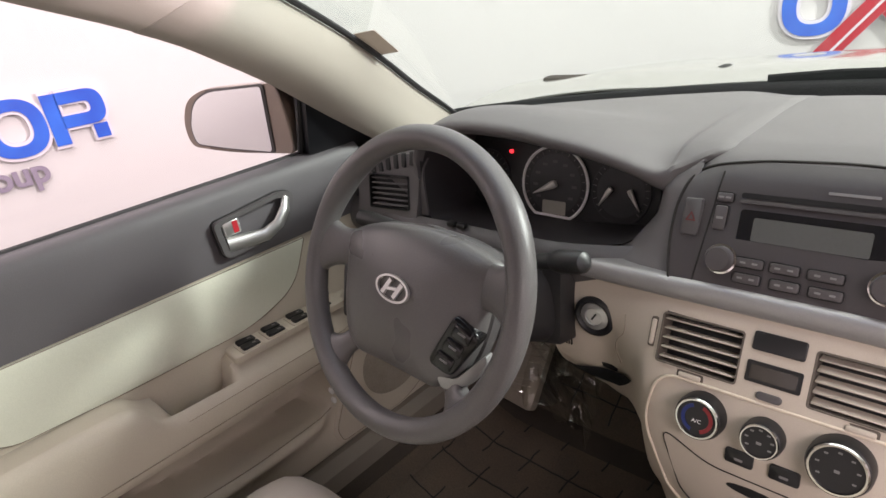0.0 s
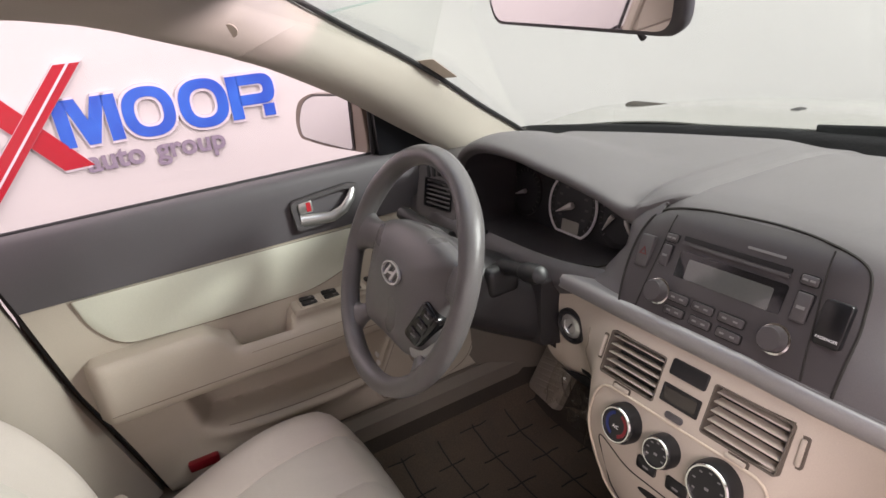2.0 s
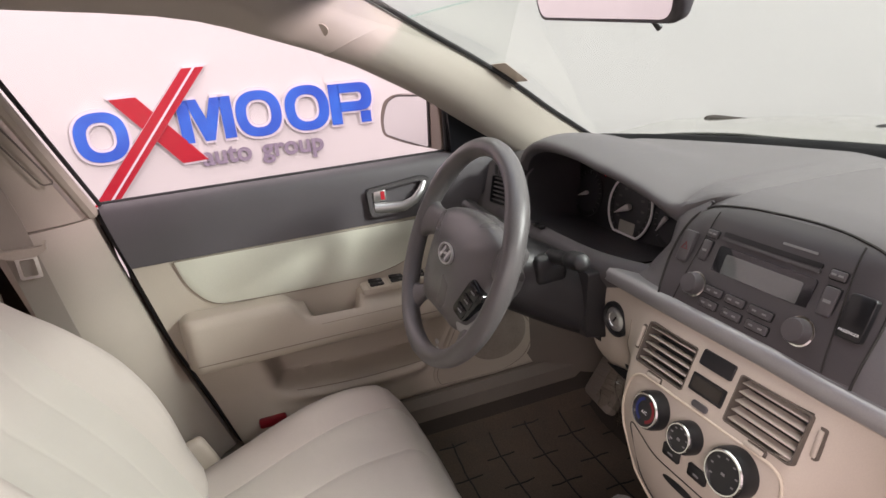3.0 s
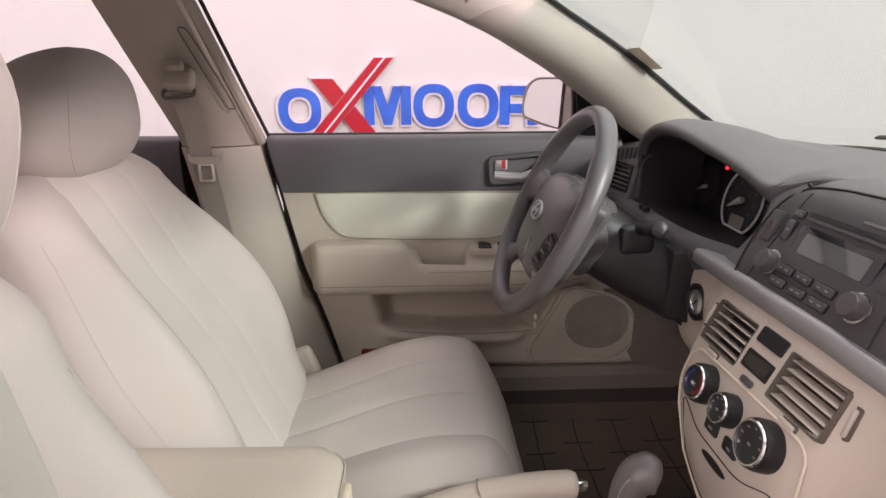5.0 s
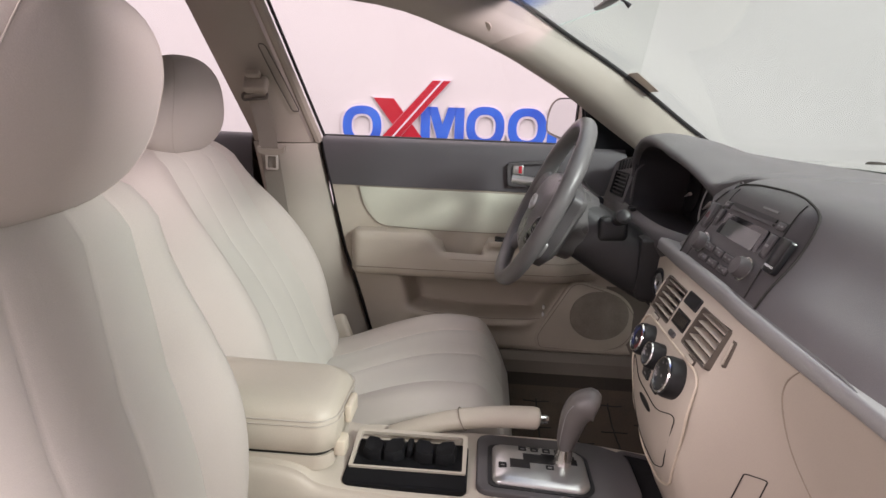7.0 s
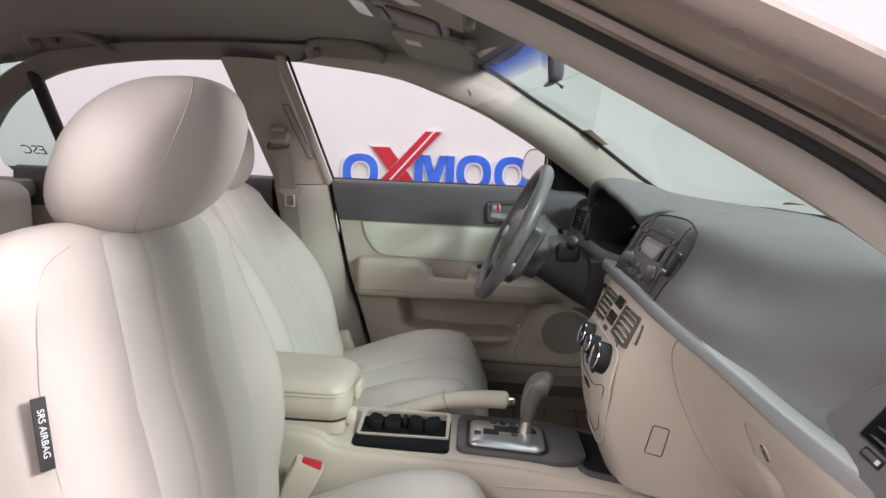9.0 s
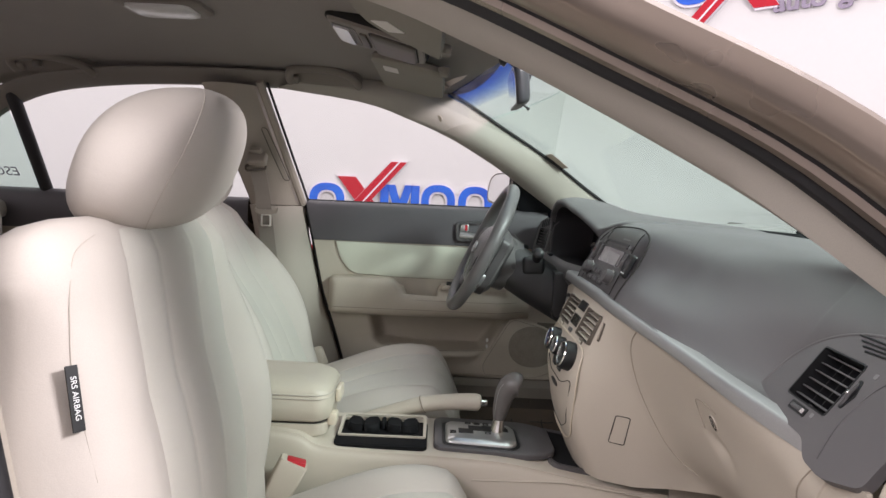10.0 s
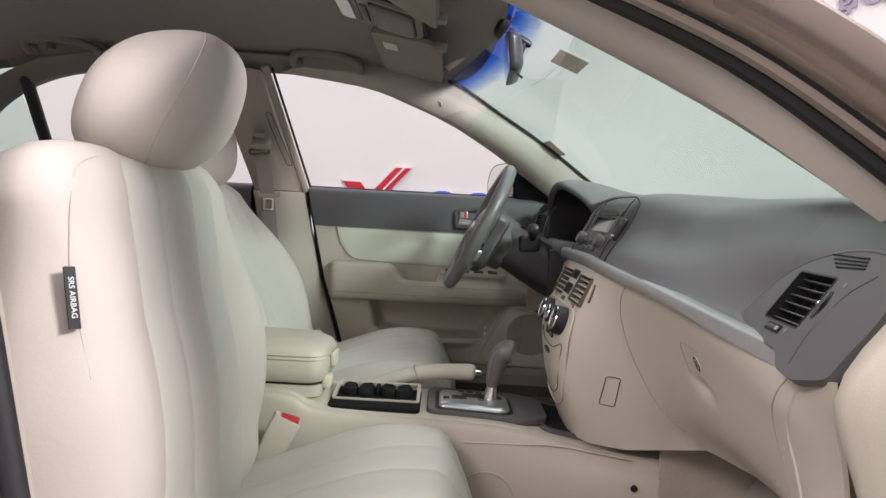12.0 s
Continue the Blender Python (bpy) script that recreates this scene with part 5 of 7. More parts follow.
cut_z = [0.852, 0.846, 0.840, 0.8335, 0.82, 0.81, 0.80, 0.79, 0.7785, 0.772, 0.762, 0.752, 0.742, 0.736, 0.73, 0.724, 0.718, 0.712, 0.706, 0.70, 0.695, 0.69, 0.684, 0.675, 0.66, 0.64, 0.62, 0.60, 0.58, 0.56, 0.54, 0.52, 0.50]


def in_vent(p):
    return any(abs(p[0] - cx) < w / 2 and abs(p[2] - cz) < h / 2 for cx, cz, w, h in VENTS)


rows = []
for x in cut_x:
    zt = float(np.interp(x, SECX, [p[0][1] for p in SEC.values()]))
    zb = float(np.interp(x, SECX, [p[-1][1] for p in SEC.values()]))
    if -0.14 <= x <= 0.14:
        zt, zb = 0.852, 0.50
    r = []
    for z in cut_z:
        q = zt - (0.852 - z) * (zt - zb) / 0.352
        dent = 0.009 * math.exp(-((x - 0.430) / 0.026) ** 2 - ((q - 0.712 + 0.25 * (x - 0.43)) / 0.013) ** 2)
        r.append((x, front_y(x, q) + dent, q))
    rows.append(r)
part("lower_panel", sheet(rows, 0.005, flip=True, hole=in_vent), BEIGE, dash, "beige lower dashboard")


def on_stack(x, z, dy=0.0):
    """A frame on the centre stack's face: u right, v up the face, n to the rear."""
    y0, y1 = front_y(x, z - 0.012), front_y(x, z + 0.012)
    return fr((x, front_y(x, z) - dy, z), (1, 0, 0), (0, y1 - y0, 0.024))


# centre vents
for cx in (-0.083, 0.080):
    m = on_stack(cx, 0.806, 0.001)
    vent("centre_vent", m, 0.090, 0.058, 5, BEIGE, SEAMDARK, dash, tilt=0.30 if cx > 0 else 0.05, thick=0.20, deep=0.015, label="beige slatted air vent")
    s = -1 if cx < 0 else 1
    part("wheel_gap", prism(rounded(0.031, 0.0105, 0.003, 3), on_stack(cx + 0.003 * s, 0.7715), -0.003, 0.0005), SEAMDARK, dash)
    part("wheel_gap", prism(rounded(0.0095, 0.038, 0.003, 3), on_stack(cx + s * 0.057, 0.806), -0.003, 0.0005), SEAMDARK, dash)
    part("thumb_wheel", box((0, 0, 0.002), (0.026, 0.0065, 0.004), 0.002, 2, on_stack(cx + 0.003 * s, 0.7715)), BEIGE, dash)
    part("thumb_wheel", box((0, 0, 0.002), (0.006, 0.032, 0.004), 0.002, 2, on_stack(cx + s * 0.057, 0.806)), BEIGE, dash)
m = on_stack(-0.001, 0.829, 0.0)
part("blank_cover", prism(rounded(0.052, 0.021, 0.003, 3), m, -0.002, 0.0025, 0.001), BLACK, dash, "glossy black cover")
m = on_stack(-0.001, 0.798, 0.0)
ck = part("clock_frame", prism(rounded(0.055, 0.024, 0.002, 2), m, -0.004, 0.001), BLACK, dash)
part("clock_glass", prism(rounded(0.046, 0.016, 0.001, 2), m, 0.0, 0.002), CLOCK, ck, "dark clock display")
part("clock_buttons", prism(rounded(0.026, 0.009, 0.004, 3), on_stack(-0.001, 0.776), -0.002, 0.0025, 0.001), DARK, dash)

# heater panel: raised rim, three knobs, two keys and an ashtray flap
rim = []
for p in fillet([(-0.122, 0.768), (0.122, 0.768), (0.134, 0.70), (0.098, 0.575), (0.03, 0.548), (-0.03, 0.548), (-0.098, 0.575), (-0.137, 0.70)], [0.025, 0.025, 0.03, 0.04, 0.04, 0.04, 0.04, 0.03], 6):
    rim.append((p[0], front_y(max(-0.138, min(0.123, p[0])), p[1]) - 0.002, p[1]))
part("heater_rim", tube(rim, 0.0019, 8, closed=True, up=(0, 1, 0)), BUTTON, dash, "raised cream rim of the heater panel")
for cx, r, kind in ((-0.064, 0.027, "heat"), (0.002, 0.0215, "fan"), (0.073, 0.030, "air")):
    m = on_stack(cx, 0.7355, -0.004)
    kn = thing("heater_knob", "black rotary heater knob with a silver ring", "knob", m.translation, group="heater knobs")
    part("grip", lathe([(r, 0), (r * 1.0, 0.016), (r * 0.94, 0.022), (r * 0.80, 0.024), (r * 0.78, 0.021), (0, 0.0205)], m, 40), BLACK, kn)
    part("ring", lathe([(r * 0.78, 0.021), (r * 0.80, 0.0255), (r * 0.86, 0.0255), (r * 0.90, 0.0235)], m, 40, ring=True), CHROME, kn, "silver ring")
    part("face", lathe([(0, 0.0215), (r * 0.78, 0.0215), (r * 0.78, 0.0225), (0, 0.0228)], m, 32), BLACK, kn)
    if kind == "heat":
        for a0, a1, mt, nm in ((110, 250, NAVY, "blue_arc"), (-70, 70, DARKRED, "red_arc")):
            n = 12
            o = [(r * 0.66 * math.cos(radians(a0 + (a1 - a0) * k / n)), r * 0.66 * math.sin(radians(a0 + (a1 - a0) * k / n))) for k in range(n + 1)]
            i = [(r * 0.50 * math.cos(radians(a1 + (a0 - a1) * k / n)), r * 0.50 * math.sin(radians(a1 + (a0 - a1) * k / n))) for k in range(n + 1)]
            part(nm, prism(o + i, m, 0.0228, 0.0234), mt, kn, "coloured temperature arc")
        words("lettering", "A/C", 0.0065, m @ Matrix.Translation((0, -0.003, 0.0236)), WHITE, kn, 0.0002)
    else:
        for k in range(7):
            a = radians(210 - k * 40)
            part("mark", box((0, 0, 0), (0.0036, 0.0018, 0.0005), 0, 1, m @ Matrix.Translation((r * 0.60 * math.cos(a), r * 0.60 * math.sin(a), 0.0232))), GREYPRINT, kn)
        part("mark", box((0, 0, 0), (0.005, 0.003, 0.0005), 0, 1, m @ Matrix.Translation((0, -0.002, 0.0232))), GREYPRINT, kn)
for cx in (-0.019, 0.027):
    k = part("heater_key", prism(rounded(0.030, 0.018, 0.003, 3), on_stack(cx, 0.702), -0.002, 0.003, 0.001), BLACK, dash)
    part("key_mark", prism(rounded(0.009, 0.003, 0.001, 2), on_stack(cx, 0.700), 0.003, 0.0034), GREYPRINT, k)
seam = [(p[0], front_y(p[0], p[1]) - 0.0008, p[1]) for p in fillet([(-0.112, 0.70), (-0.055, 0.676), (0.055, 0.676), (0.112, 0.70), (0.085, 0.60), (0.03, 0.57), (-0.03, 0.57), (-0.085, 0.60)], 0.02, 5)]
part("flap_seam", tube(seam, 0.0008, 6, closed=True, up=(0, 1, 0)), GROOVE, dash)
part("flap_grip", prism(oval(0.030, 0.006, 24, 2), on_stack(0.0, 0.660), -0.003, 0.001), BLACK, dash)

# ignition lock
IG = fr((-0.238, front_y(-0.238, 0.785) - 0.001, 0.785), (1, 0.05, 0), (0, 0.05, 1))
ig = thing("ignition_lock", "metal ignition lock in a black collar", "ignition lock", IG.translation)
part("collar", lathe([(0.030, -0.002), (0.030, 0.004), (0.025, 0.007), (0.021, 0.004), (0.021, 0.0)], IG, 36, ring=True), BLACK, ig)
part("barrel", lathe([(0, 0.0), (0.020, 0.0), (0.020, 0.004), (0.013, 0.006), (0.012, 0.004), (0, 0.004)], IG, 32), SATIN, ig)
part("key_slot", box((0, 0, 0.0045), (0.0025, 0.012, 0.002), m=IG @ Matrix.Rotation(-0.6, 4, "Z")), BLACK, ig)
for k in range(5):
    part("speaker_slit", box((-0.055 + 0.004 * k, -0.05, 0.0), (0.002, 0.016, 0.002), m=IG), GROOVE, dash)
# The slot is only a black plate, standing for a shaded recess.
part("cubby", prism(fillet([(-0.042, 0.006), (0.0, -0.009), (0.034, -0.011), (0.040, -0.004), (0.0, 0.002)], 0.004, 3), on_stack(-0.240, 0.690, 0.0), -0.003, 0.0012), BLACK, dash, "black plate for the shaded slot below the ignition")

# radio and its bezel
def face(x, z, off=0.0):
    """A frame on the radio's face."""
    return fr((x, pad_y(x, z) - 0.0022 - off, z), (1, 0, 0), (0, 0.45, 1))


bz = []
for x, z in curve([(-0.131, 0.874), (-0.1355, 0.895), (-0.139, 0.925), (-0.138, 0.958), (-0.128, 0.983), (-0.1035, 0.995), (-0.062, 1.0005), (-0.012, 1.0025), (0.039, 1.0028), (0.085, 1.0005), (0.115, 0.9960), (0.133, 0.987), (0.1405, 0.972), (0.1440, 0.948), (0.147, 0.925), (0.148, 0.872)], 80):
    bz.append((x, pad_y(max(x, -0.125), z) - 0.0012 - 0.0022 * ease((-0.085 - x) / 0.05), z))
part("bezel_seam", tube(bz, 0.0017, 6, up=(0, 1, 0)), GROOVE, dash, "dark seam round the radio panel")
for pts in ([(-0.104, 0.876), (-0.099, 0.93), (-0.0945, 0.990)], [(0.117, 0.876), (0.1085, 0.93), (0.099, 0.996)]):
    part("bezel_seam", tube([(x, pad_y(x, z) - 0.0016, z) for x, z in curve(pts, 16)], 0.0010, 6, up=(0, 1, 0)), GROOVE, dash)
def plate_row(z):
    xl = float(np.interp(z, (0.876, 0.93, 0.990), (-0.103, -0.098, -0.0935)))
    xr = float(np.interp(z, (0.872, 0.93, 0.996), (0.116, 0.1075, 0.098)))
    return [(x, pad_y(x, z) - 0.0016, z) for x in (xl + (xr - xl) * k / 12 for k in range(13))]


rows = []
for z in np.linspace(0.875, 1.0005, 28):
    xl = float(np.interp(z, (0.872, 0.895, 0.925, 0.958, 0.983, 0.995, 1.0005), (-0.131, -0.1355, -0.139, -0.138, -0.128, -0.1035, -0.062)))
    xr = float(np.interp(z, (0.872, 0.925, 0.948, 0.972, 0.987, 0.996, 1.0005), (0.148, 0.147, 0.144, 0.1405, 0.133, 0.115, 0.085)))
    rows.append([(x, pad_y(max(x, -0.125), z) - 0.0009 - 0.0022 * ease((-0.085 - x) / 0.05), z) for x in (xl + (xr - xl) * k / 24 for k in range(25))])
part("bezel_panel", sheet(rows, 0.002, flip=True), RADIO, dash, "dark smooth panel round the radio")
radio = thing("car_radio", "dark grey car radio with a display, slot and two knobs", "car radio", (0.0, 0.0, 0.88))
part("faceplate", sheet([plate_row(z) for z in np.linspace(0.877, 0.985, 24)], 0.002, flip=True), RADIO, radio, "dark smooth radio faceplate")
part("display", prism(rounded(0.138, 0.042, 0.004, 3), face(0.003, 0.937), -0.004, 0.001), mat("black_display_glass", (0.012, 0.012, 0.014), 0.06, var=0.02, bump=0.0), radio, "black glossy display window")
part("screen", prism(rounded(0.110, 0.026, 0.002, 2), face(0.004, 0.937), 0.0, 0.0016), LCD, radio, "grey display")
part("disc_slot", prism(rounded(0.138, 0.006, 0.002, 2), face(0.0, 0.969), -0.002, 0.0015), BLACK, radio)
part("slot_lip", prism(rounded(0.138, 0.004, 0.0015, 2), face(0.0, 0.9635), -0.002, 0.003), DARK, radio)
part("maker_mark", prism(rounded(0.045, 0.003, 0.001, 2), face(0.035, 0.979), 0.0, 0.0008), GREYPRINT, radio)
for kx in (-0.076, 0.080):
    m = face(kx, 0.904, 0)
    kn = part("tuning_knob", lathe([(0.0145, -0.002), (0.0145, 0.012), (0.0125, 0.016), (0, 0.0165)], m, 32), KEY, radio, "round radio knob")
    part("knob_ring", lathe([(0.0150, 0.0), (0.0172, 0.001), (0.0172, 0.003), (0.0150, 0.0035)], m, 32, ring=True), CHROME, kn)
for kx, kz, w, h in ((-0.046, 0.9045, 0.028, 0.010), (-0.011, 0.9045, 0.028, 0.010), (0.027, 0.9045, 0.032, 0.010), (-0.046, 0.889, 0.028, 0.010), (-0.008, 0.889, 0.028, 0.010), (0.030, 0.889, 0.030, 0.010), (-0.086, 0.965, 0.017, 0.010), (-0.087, 0.944, 0.013, 0.028), (0.090, 0.966, 0.018, 0.010), (0.092, 0.940, 0.016, 0.032)):
    b = part("radio_key", prism(rounded(w, h, 0.002, 2), face(kx, kz), -0.002, 0.003, 0.0012), KEY, radio)
    part("key_gap", prism(rounded(w + 0.003, h + 0.003, 0.003, 2), face(kx, kz), -0.003, 0.0004), BLACK, b)
    for du in ((-w * 0.22, w * 0.22) if w > h else (0,)):
        part("key_mark", box((du, 0, 0.0032), (min(w, h) * 0.55, min(w, h) * 0.22, 0.0005), m=face(kx, kz)), GREYPRINT, b)
hz = part("hazard_switch", prism(rounded(0.020, 0.044, 0.003, 3), face(-0.118, 0.942, 0.0015), -0.003, 0.004, 0.0015), DARK, dash, "hazard light switch")
part("hazard_mark", frame_bar([(-0.006, -0.005), (0.006, -0.005), (0, 0.006)], [(-0.0035, -0.0035), (0.0035, -0.0035), (0, 0.0035)], face(-0.118, 0.942, 0.0015), 0.004, 0.0046), mat("dull_red_print", (0.13, 0.02, 0.02), 0.5, bump=0), hz)
pl_ = part("airbag_lamp", prism(rounded(0.027, 0.048, 0.004, 3), face(0.126, 0.936, 0.0045), -0.006, 0.002, 0.001), mat("gloss_black", (0.008, 0.008, 0.009), 0.28, bump=0.0), dash, "glossy black airbag warning panel")
words("lettering", "PASSENGER", 0.0042, face(0.126, 0.936, 0.0045) @ Matrix.Translation((0, -0.016, 0.0023)), WHITE, pl_, 0.0002)

# passenger's outer vent, glovebox seams, latch
PV = fr((0.617, 0.064, 0.876), (1, -0.10, 0.0), (0, 0.66, 1))
sur = fillet([(0.034, -0.065), (0.057, -0.083), (0.094, -0.086), (0.142, -0.069), (0.141, -0.044), (0.146, 0.003), (0.130, 0.066), (0.056, 0.073), (-0.004, 0.064), (-0.050, 0.042), (-0.080, 0.008), (-0.095, -0.035), (-0.096, -0.062)], [0.01, 0.01, 0.01, 0.01, 0.02, 0.03, 0.03, 0.04, 0.04, 0.04, 0.04, 0.03, 0.004], 6)
vs = part("vent_surround", open_plate(sur, rounded(0.078, 0.068, 0.004, 3), PV, -0.007, 0.004), DASH, dash, "charcoal vent surround")
skirt = curve([(0.128, 0.064), (0.056, 0.0715), (-0.004, 0.0625), (-0.049, 0.041), (-0.0785, 0.0075), (-0.0935, -0.035), (-0.0945, -0.060)], 40)
part("surround_skirt", sheet([[PV @ V(u_, v_, h) for h in (-0.004, -0.025, -0.048)] for u_, v_ in skirt], 0.002), DASH, vs)
pv = vent("passenger_vent", PV @ Matrix.Translation((0.0, 0.0, 0.004)), 0.076, 0.066, 6, DASH, BLACK, dash, label="dark slatted passenger vent", tilt=0.2, thick=0.17, deep=0.008)
for k in (-1, 0, 1):
    part("vane", box((k * 0.019, 0, -0.018), (0.0015, 0.062, 0.012), m=PV), BLACK, pv)
part("wheel_pocket", prism(rounded(0.034, 0.011, 0.002, 3), PV @ Matrix.Translation((-0.003, -0.043, 0)), 0.0, 0.0048), BLACK, vs)
part("thumb_wheel", box((-0.003, -0.043, 0.004), (0.028, 0.006, 0.005), 0.002, 2, PV), DARK, dash)
part("thumb_mark", box((0.010, -0.043, 0.0068), (0.006, 0.005, 0.001), m=PV), CHROME, vs)
part("wheel_pocket", prism(fillet([(0.045, -0.018), (0.051, -0.018), (0.056, 0.0), (0.051, 0.018), (0.045, 0.018)], 0.002, 3), PV, 0.0, 0.0046), BLACK, vs)
part("thumb_wheel", tube([PV @ V(0.0465, 0.014, 0.003), PV @ V(0.0490, 0.0, 0.007), PV @ V(0.0475, -0.014, 0.003)], 0.0022, 8), DARK, dash)
part("thumb_mark", box((0.049, 0.0, 0.009), (0.003, 0.005, 0.002), 0.0008, 1, PV), CHROME, vs)
for u_, v_ in ((0.060, 0.028), (0.024, -0.041)):
    part("icon", prism(rounded(0.006, 0.006, 0.002, 2), PV @ Matrix.Translation((u_, v_, 0)), 0.003, 0.0046), GREYPRINT, vs)
for k in range(4):
    w = 0.050 + 0.006 * k
    part("demister_slat", box((0.030 + 0.006 * (3 - k), 0.046 + 0.0055 * k, 0.0042), (w, 0.0028, 0.003), 0.001, 1, PV @ Matrix.Rotation(0.02 * (3 - k), 4, "Z")), BLACK, vs)
part("surround_edge", tube(curve([PV @ V(u_, v_, 0.003) for u_, v_ in ((-0.095, -0.058), (-0.094, -0.036), (-0.079, 0.008), (-0.050, 0.041), (-0.004, 0.063), (0.056, 0.072), (0.125, 0.066))], 40), 0.0022, 8), DASH, vs)
part("surround_crease", tube(curve([PV @ V(u_, v_, 0.004) for u_, v_ in ((0.074, -0.073), (0.065, -0.031), (0.0725, 0.0154), (0.096, 0.0445))], 16), 0.0008, 6), DARK, vs)


def seam_on_dash(pts, n=40, r=0.0016, name="seam", mt=None):
    q = [(x, front_y(x, z) - 0.0006, z) for x, z in curve(pts, n)]
    return part(name, tube(q, r, 6, up=(0, 1, 0)), mt or GROOVE, dash)


# Black crescent sheet paints the shade of the panel's open lower edge.
rows = []
for t in np.linspace(0, 1, 25):
    x = -0.294 + 0.118 * t
    top = float(np.interp(t, (0, 0.27, 0.62, 1), (0.6685, 0.6800, 0.6830, 0.712)))
    low = top - 0.0008 - 0.030 * math.sin(math.pi * min(1.0, t * 1.02)) ** 0.8
    rows.append([(x, front_y(x, z) - 0.0065, z) for z in np.linspace(top, low, 7)])
part("open_edge", sheet(rows, 0.0012, flip=True), COWL, dash, "black sheet for the shaded opening under the ignition panel")
SEAM = mat("beige_seam_shadow", (0.35, 0.30, 0.24), 0.7, var=0.05)
seam_on_dash([(-0.186, 0.808), (-0.188, 0.782), (-0.203, 0.760), (-0.210, 0.738), (-0.206, 0.712)], mt=SEAM, name="lock_seam", r=0.0008)
seam_on_dash([(0.245, 0.838), (0.218, 0.810), (0.2045, 0.776), (0.2025, 0.715), (0.213, 0.665), (0.236, 0.605), (0.262, 0.585)], mt=SEAM, name="glovebox_seam", r=0.0010)
seam_on_dash([(0.667, 0.806), (0.645, 0.772), (0.630, 0.741), (0.632, 0.70), (0.645, 0.62), (0.655, 0.56)], mt=SEAM, name="glovebox_seam", r=0.0009)
seam_on_dash([(0.688, 0.80), (0.673, 0.768), (0.661, 0.733), (0.668, 0.70), (0.69, 0.62)], mt=BEIGE, name="panel_edge", r=0.0020)
seam_on_dash([(0.456, 0.772), (0.43, 0.776), (0.402, 0.774), (0.396, 0.755), (0.398, 0.728)], mt=SEAM, name="latch_seam", r=0.0007)
m = on_stack(0.436, 0.7515, 0.0)
lt = part("glovebox_lock", prism(oval(0.0085, 0.013, 24, 2), m, -0.002, 0.0015, 0.001), BEIGE, dash, "small glovebox lock")
part("key_slot", frame_bar(oval(0.0078, 0.012, 20, 2), oval(0.0055, 0.009, 20, 2), m, 0.001, 0.0019), GROOVE, lt)
part("key_hole", box((0, 0, 0.0018), (0.0025, 0.010, 0.001), m=m), BLACK, lt)
fc = [(0.1570, 0.648), (0.1725, 0.649), (0.1545, 0.587), (0.1424, 0.588)]
q = [(x, front_y(x, z) - 0.0006, z) for x, z in fillet([fc[0], fc[1], fc[2], fc[3]], 0.0035, 4)]
part("fuse_cover", tube(q, 0.0009, 6, closed=True, up=(0, 1, 0)), GROOVE, dash)

# ---- steering column, wheel and stalks ----
WC = V(-0.369, -0.243, 0.905)
WN = V(0.0, -0.905, 0.425).normalized()
WM = fr(WC, (1, 0, 0), WN.cross(V(1, 0, 0)))
colm = thing("steering_column", "dark grey steering column shroud", "steering column", (-0.369, 0.0, 0.75))
rings = []
for h, w, t, b in ((-0.030, 0.050, 0.040, -0.050), (-0.036, 0.060, 0.048, -0.060), (-0.06, 0.068, 0.052, -0.066), (-0.10, 0.075, 0.053, -0.072), (-0.15, 0.082, 0.050, -0.078), (-0.20, 0.088, 0.046, -0.082), (-0.26, 0.094, 0.040, -0.086)):
    rings.append([WM @ V(p[0], p[1] + (t + b) / 2, h) for p in oval(w, (t - b) / 2, 36, 2.9)])
part("shroud", loft(rings), COLUMN, colm, smooth=60)
part("lower_cover", loft([[(x, y, z) for x, z in fillet([(-0.50, zb + 0.02), (-0.345, zb - 0.012), (-0.276, zb), (-0.266, 0.862), (-0.52, 0.862)], [0.02, 0.02, 0.010, 0.006, 0.02], 4)] for y, zb in ((-0.068, 0.752), (-0.060, 0.738), (-0.02, 0.728), (0.03, 0.725))]), COLUMN, colm)
stalk = thing("indicator_stalk", "black control stalk on the steering column", "control stalk", (-0.31, -0.13, 0.88), group="control stalks")
part("rod", tube([(-0.305, -0.112, 0.890), (-0.262, -0.117, 0.901), (-0.228, -0.122, 0.910)], [0.013, 0.0105, 0.0115], 14), BLACK, stalk)
part("tip", tube([(-0.238, -0.121, 0.908), (-0.226, -0.1225, 0.911), (-0.200, -0.126, 0.917), (-0.191, -0.127, 0.919), (-0.187, -0.1275, 0.920)], [0.0115, 0.0145, 0.0145, 0.0125, 0.007], 20), BLACK, stalk)
part("boot", box((-0.305, -0.12, 0.872), (0.035, 0.06, 0.05), 0.012, 3), BLACK, stalk)
stalk2 = thing("indicator_stalk", "black control stalk on the steering column", "control stalk", (-0.43, -0.13, 0.9), group="control stalks")
part("rod", tube([(-0.44, -0.125, 0.905), (-0.49, -0.135, 0.912), (-0.54, -0.145, 0.92)], [0.012, 0.010, 0.013], 12), BLACK, stalk2)
part("tip", tube([(-0.53, -0.143, 0.918), (-0.552, -0.147, 0.922), (-0.572, -0.151, 0.926)], [0.012, 0.0145, 0.0125], 14), BLACK, stalk2)

sw_ = thing("steering_wheel", "grey leather four-spoke steering wheel", "steering wheel", WC)
RIM = 0.1775
rings = []
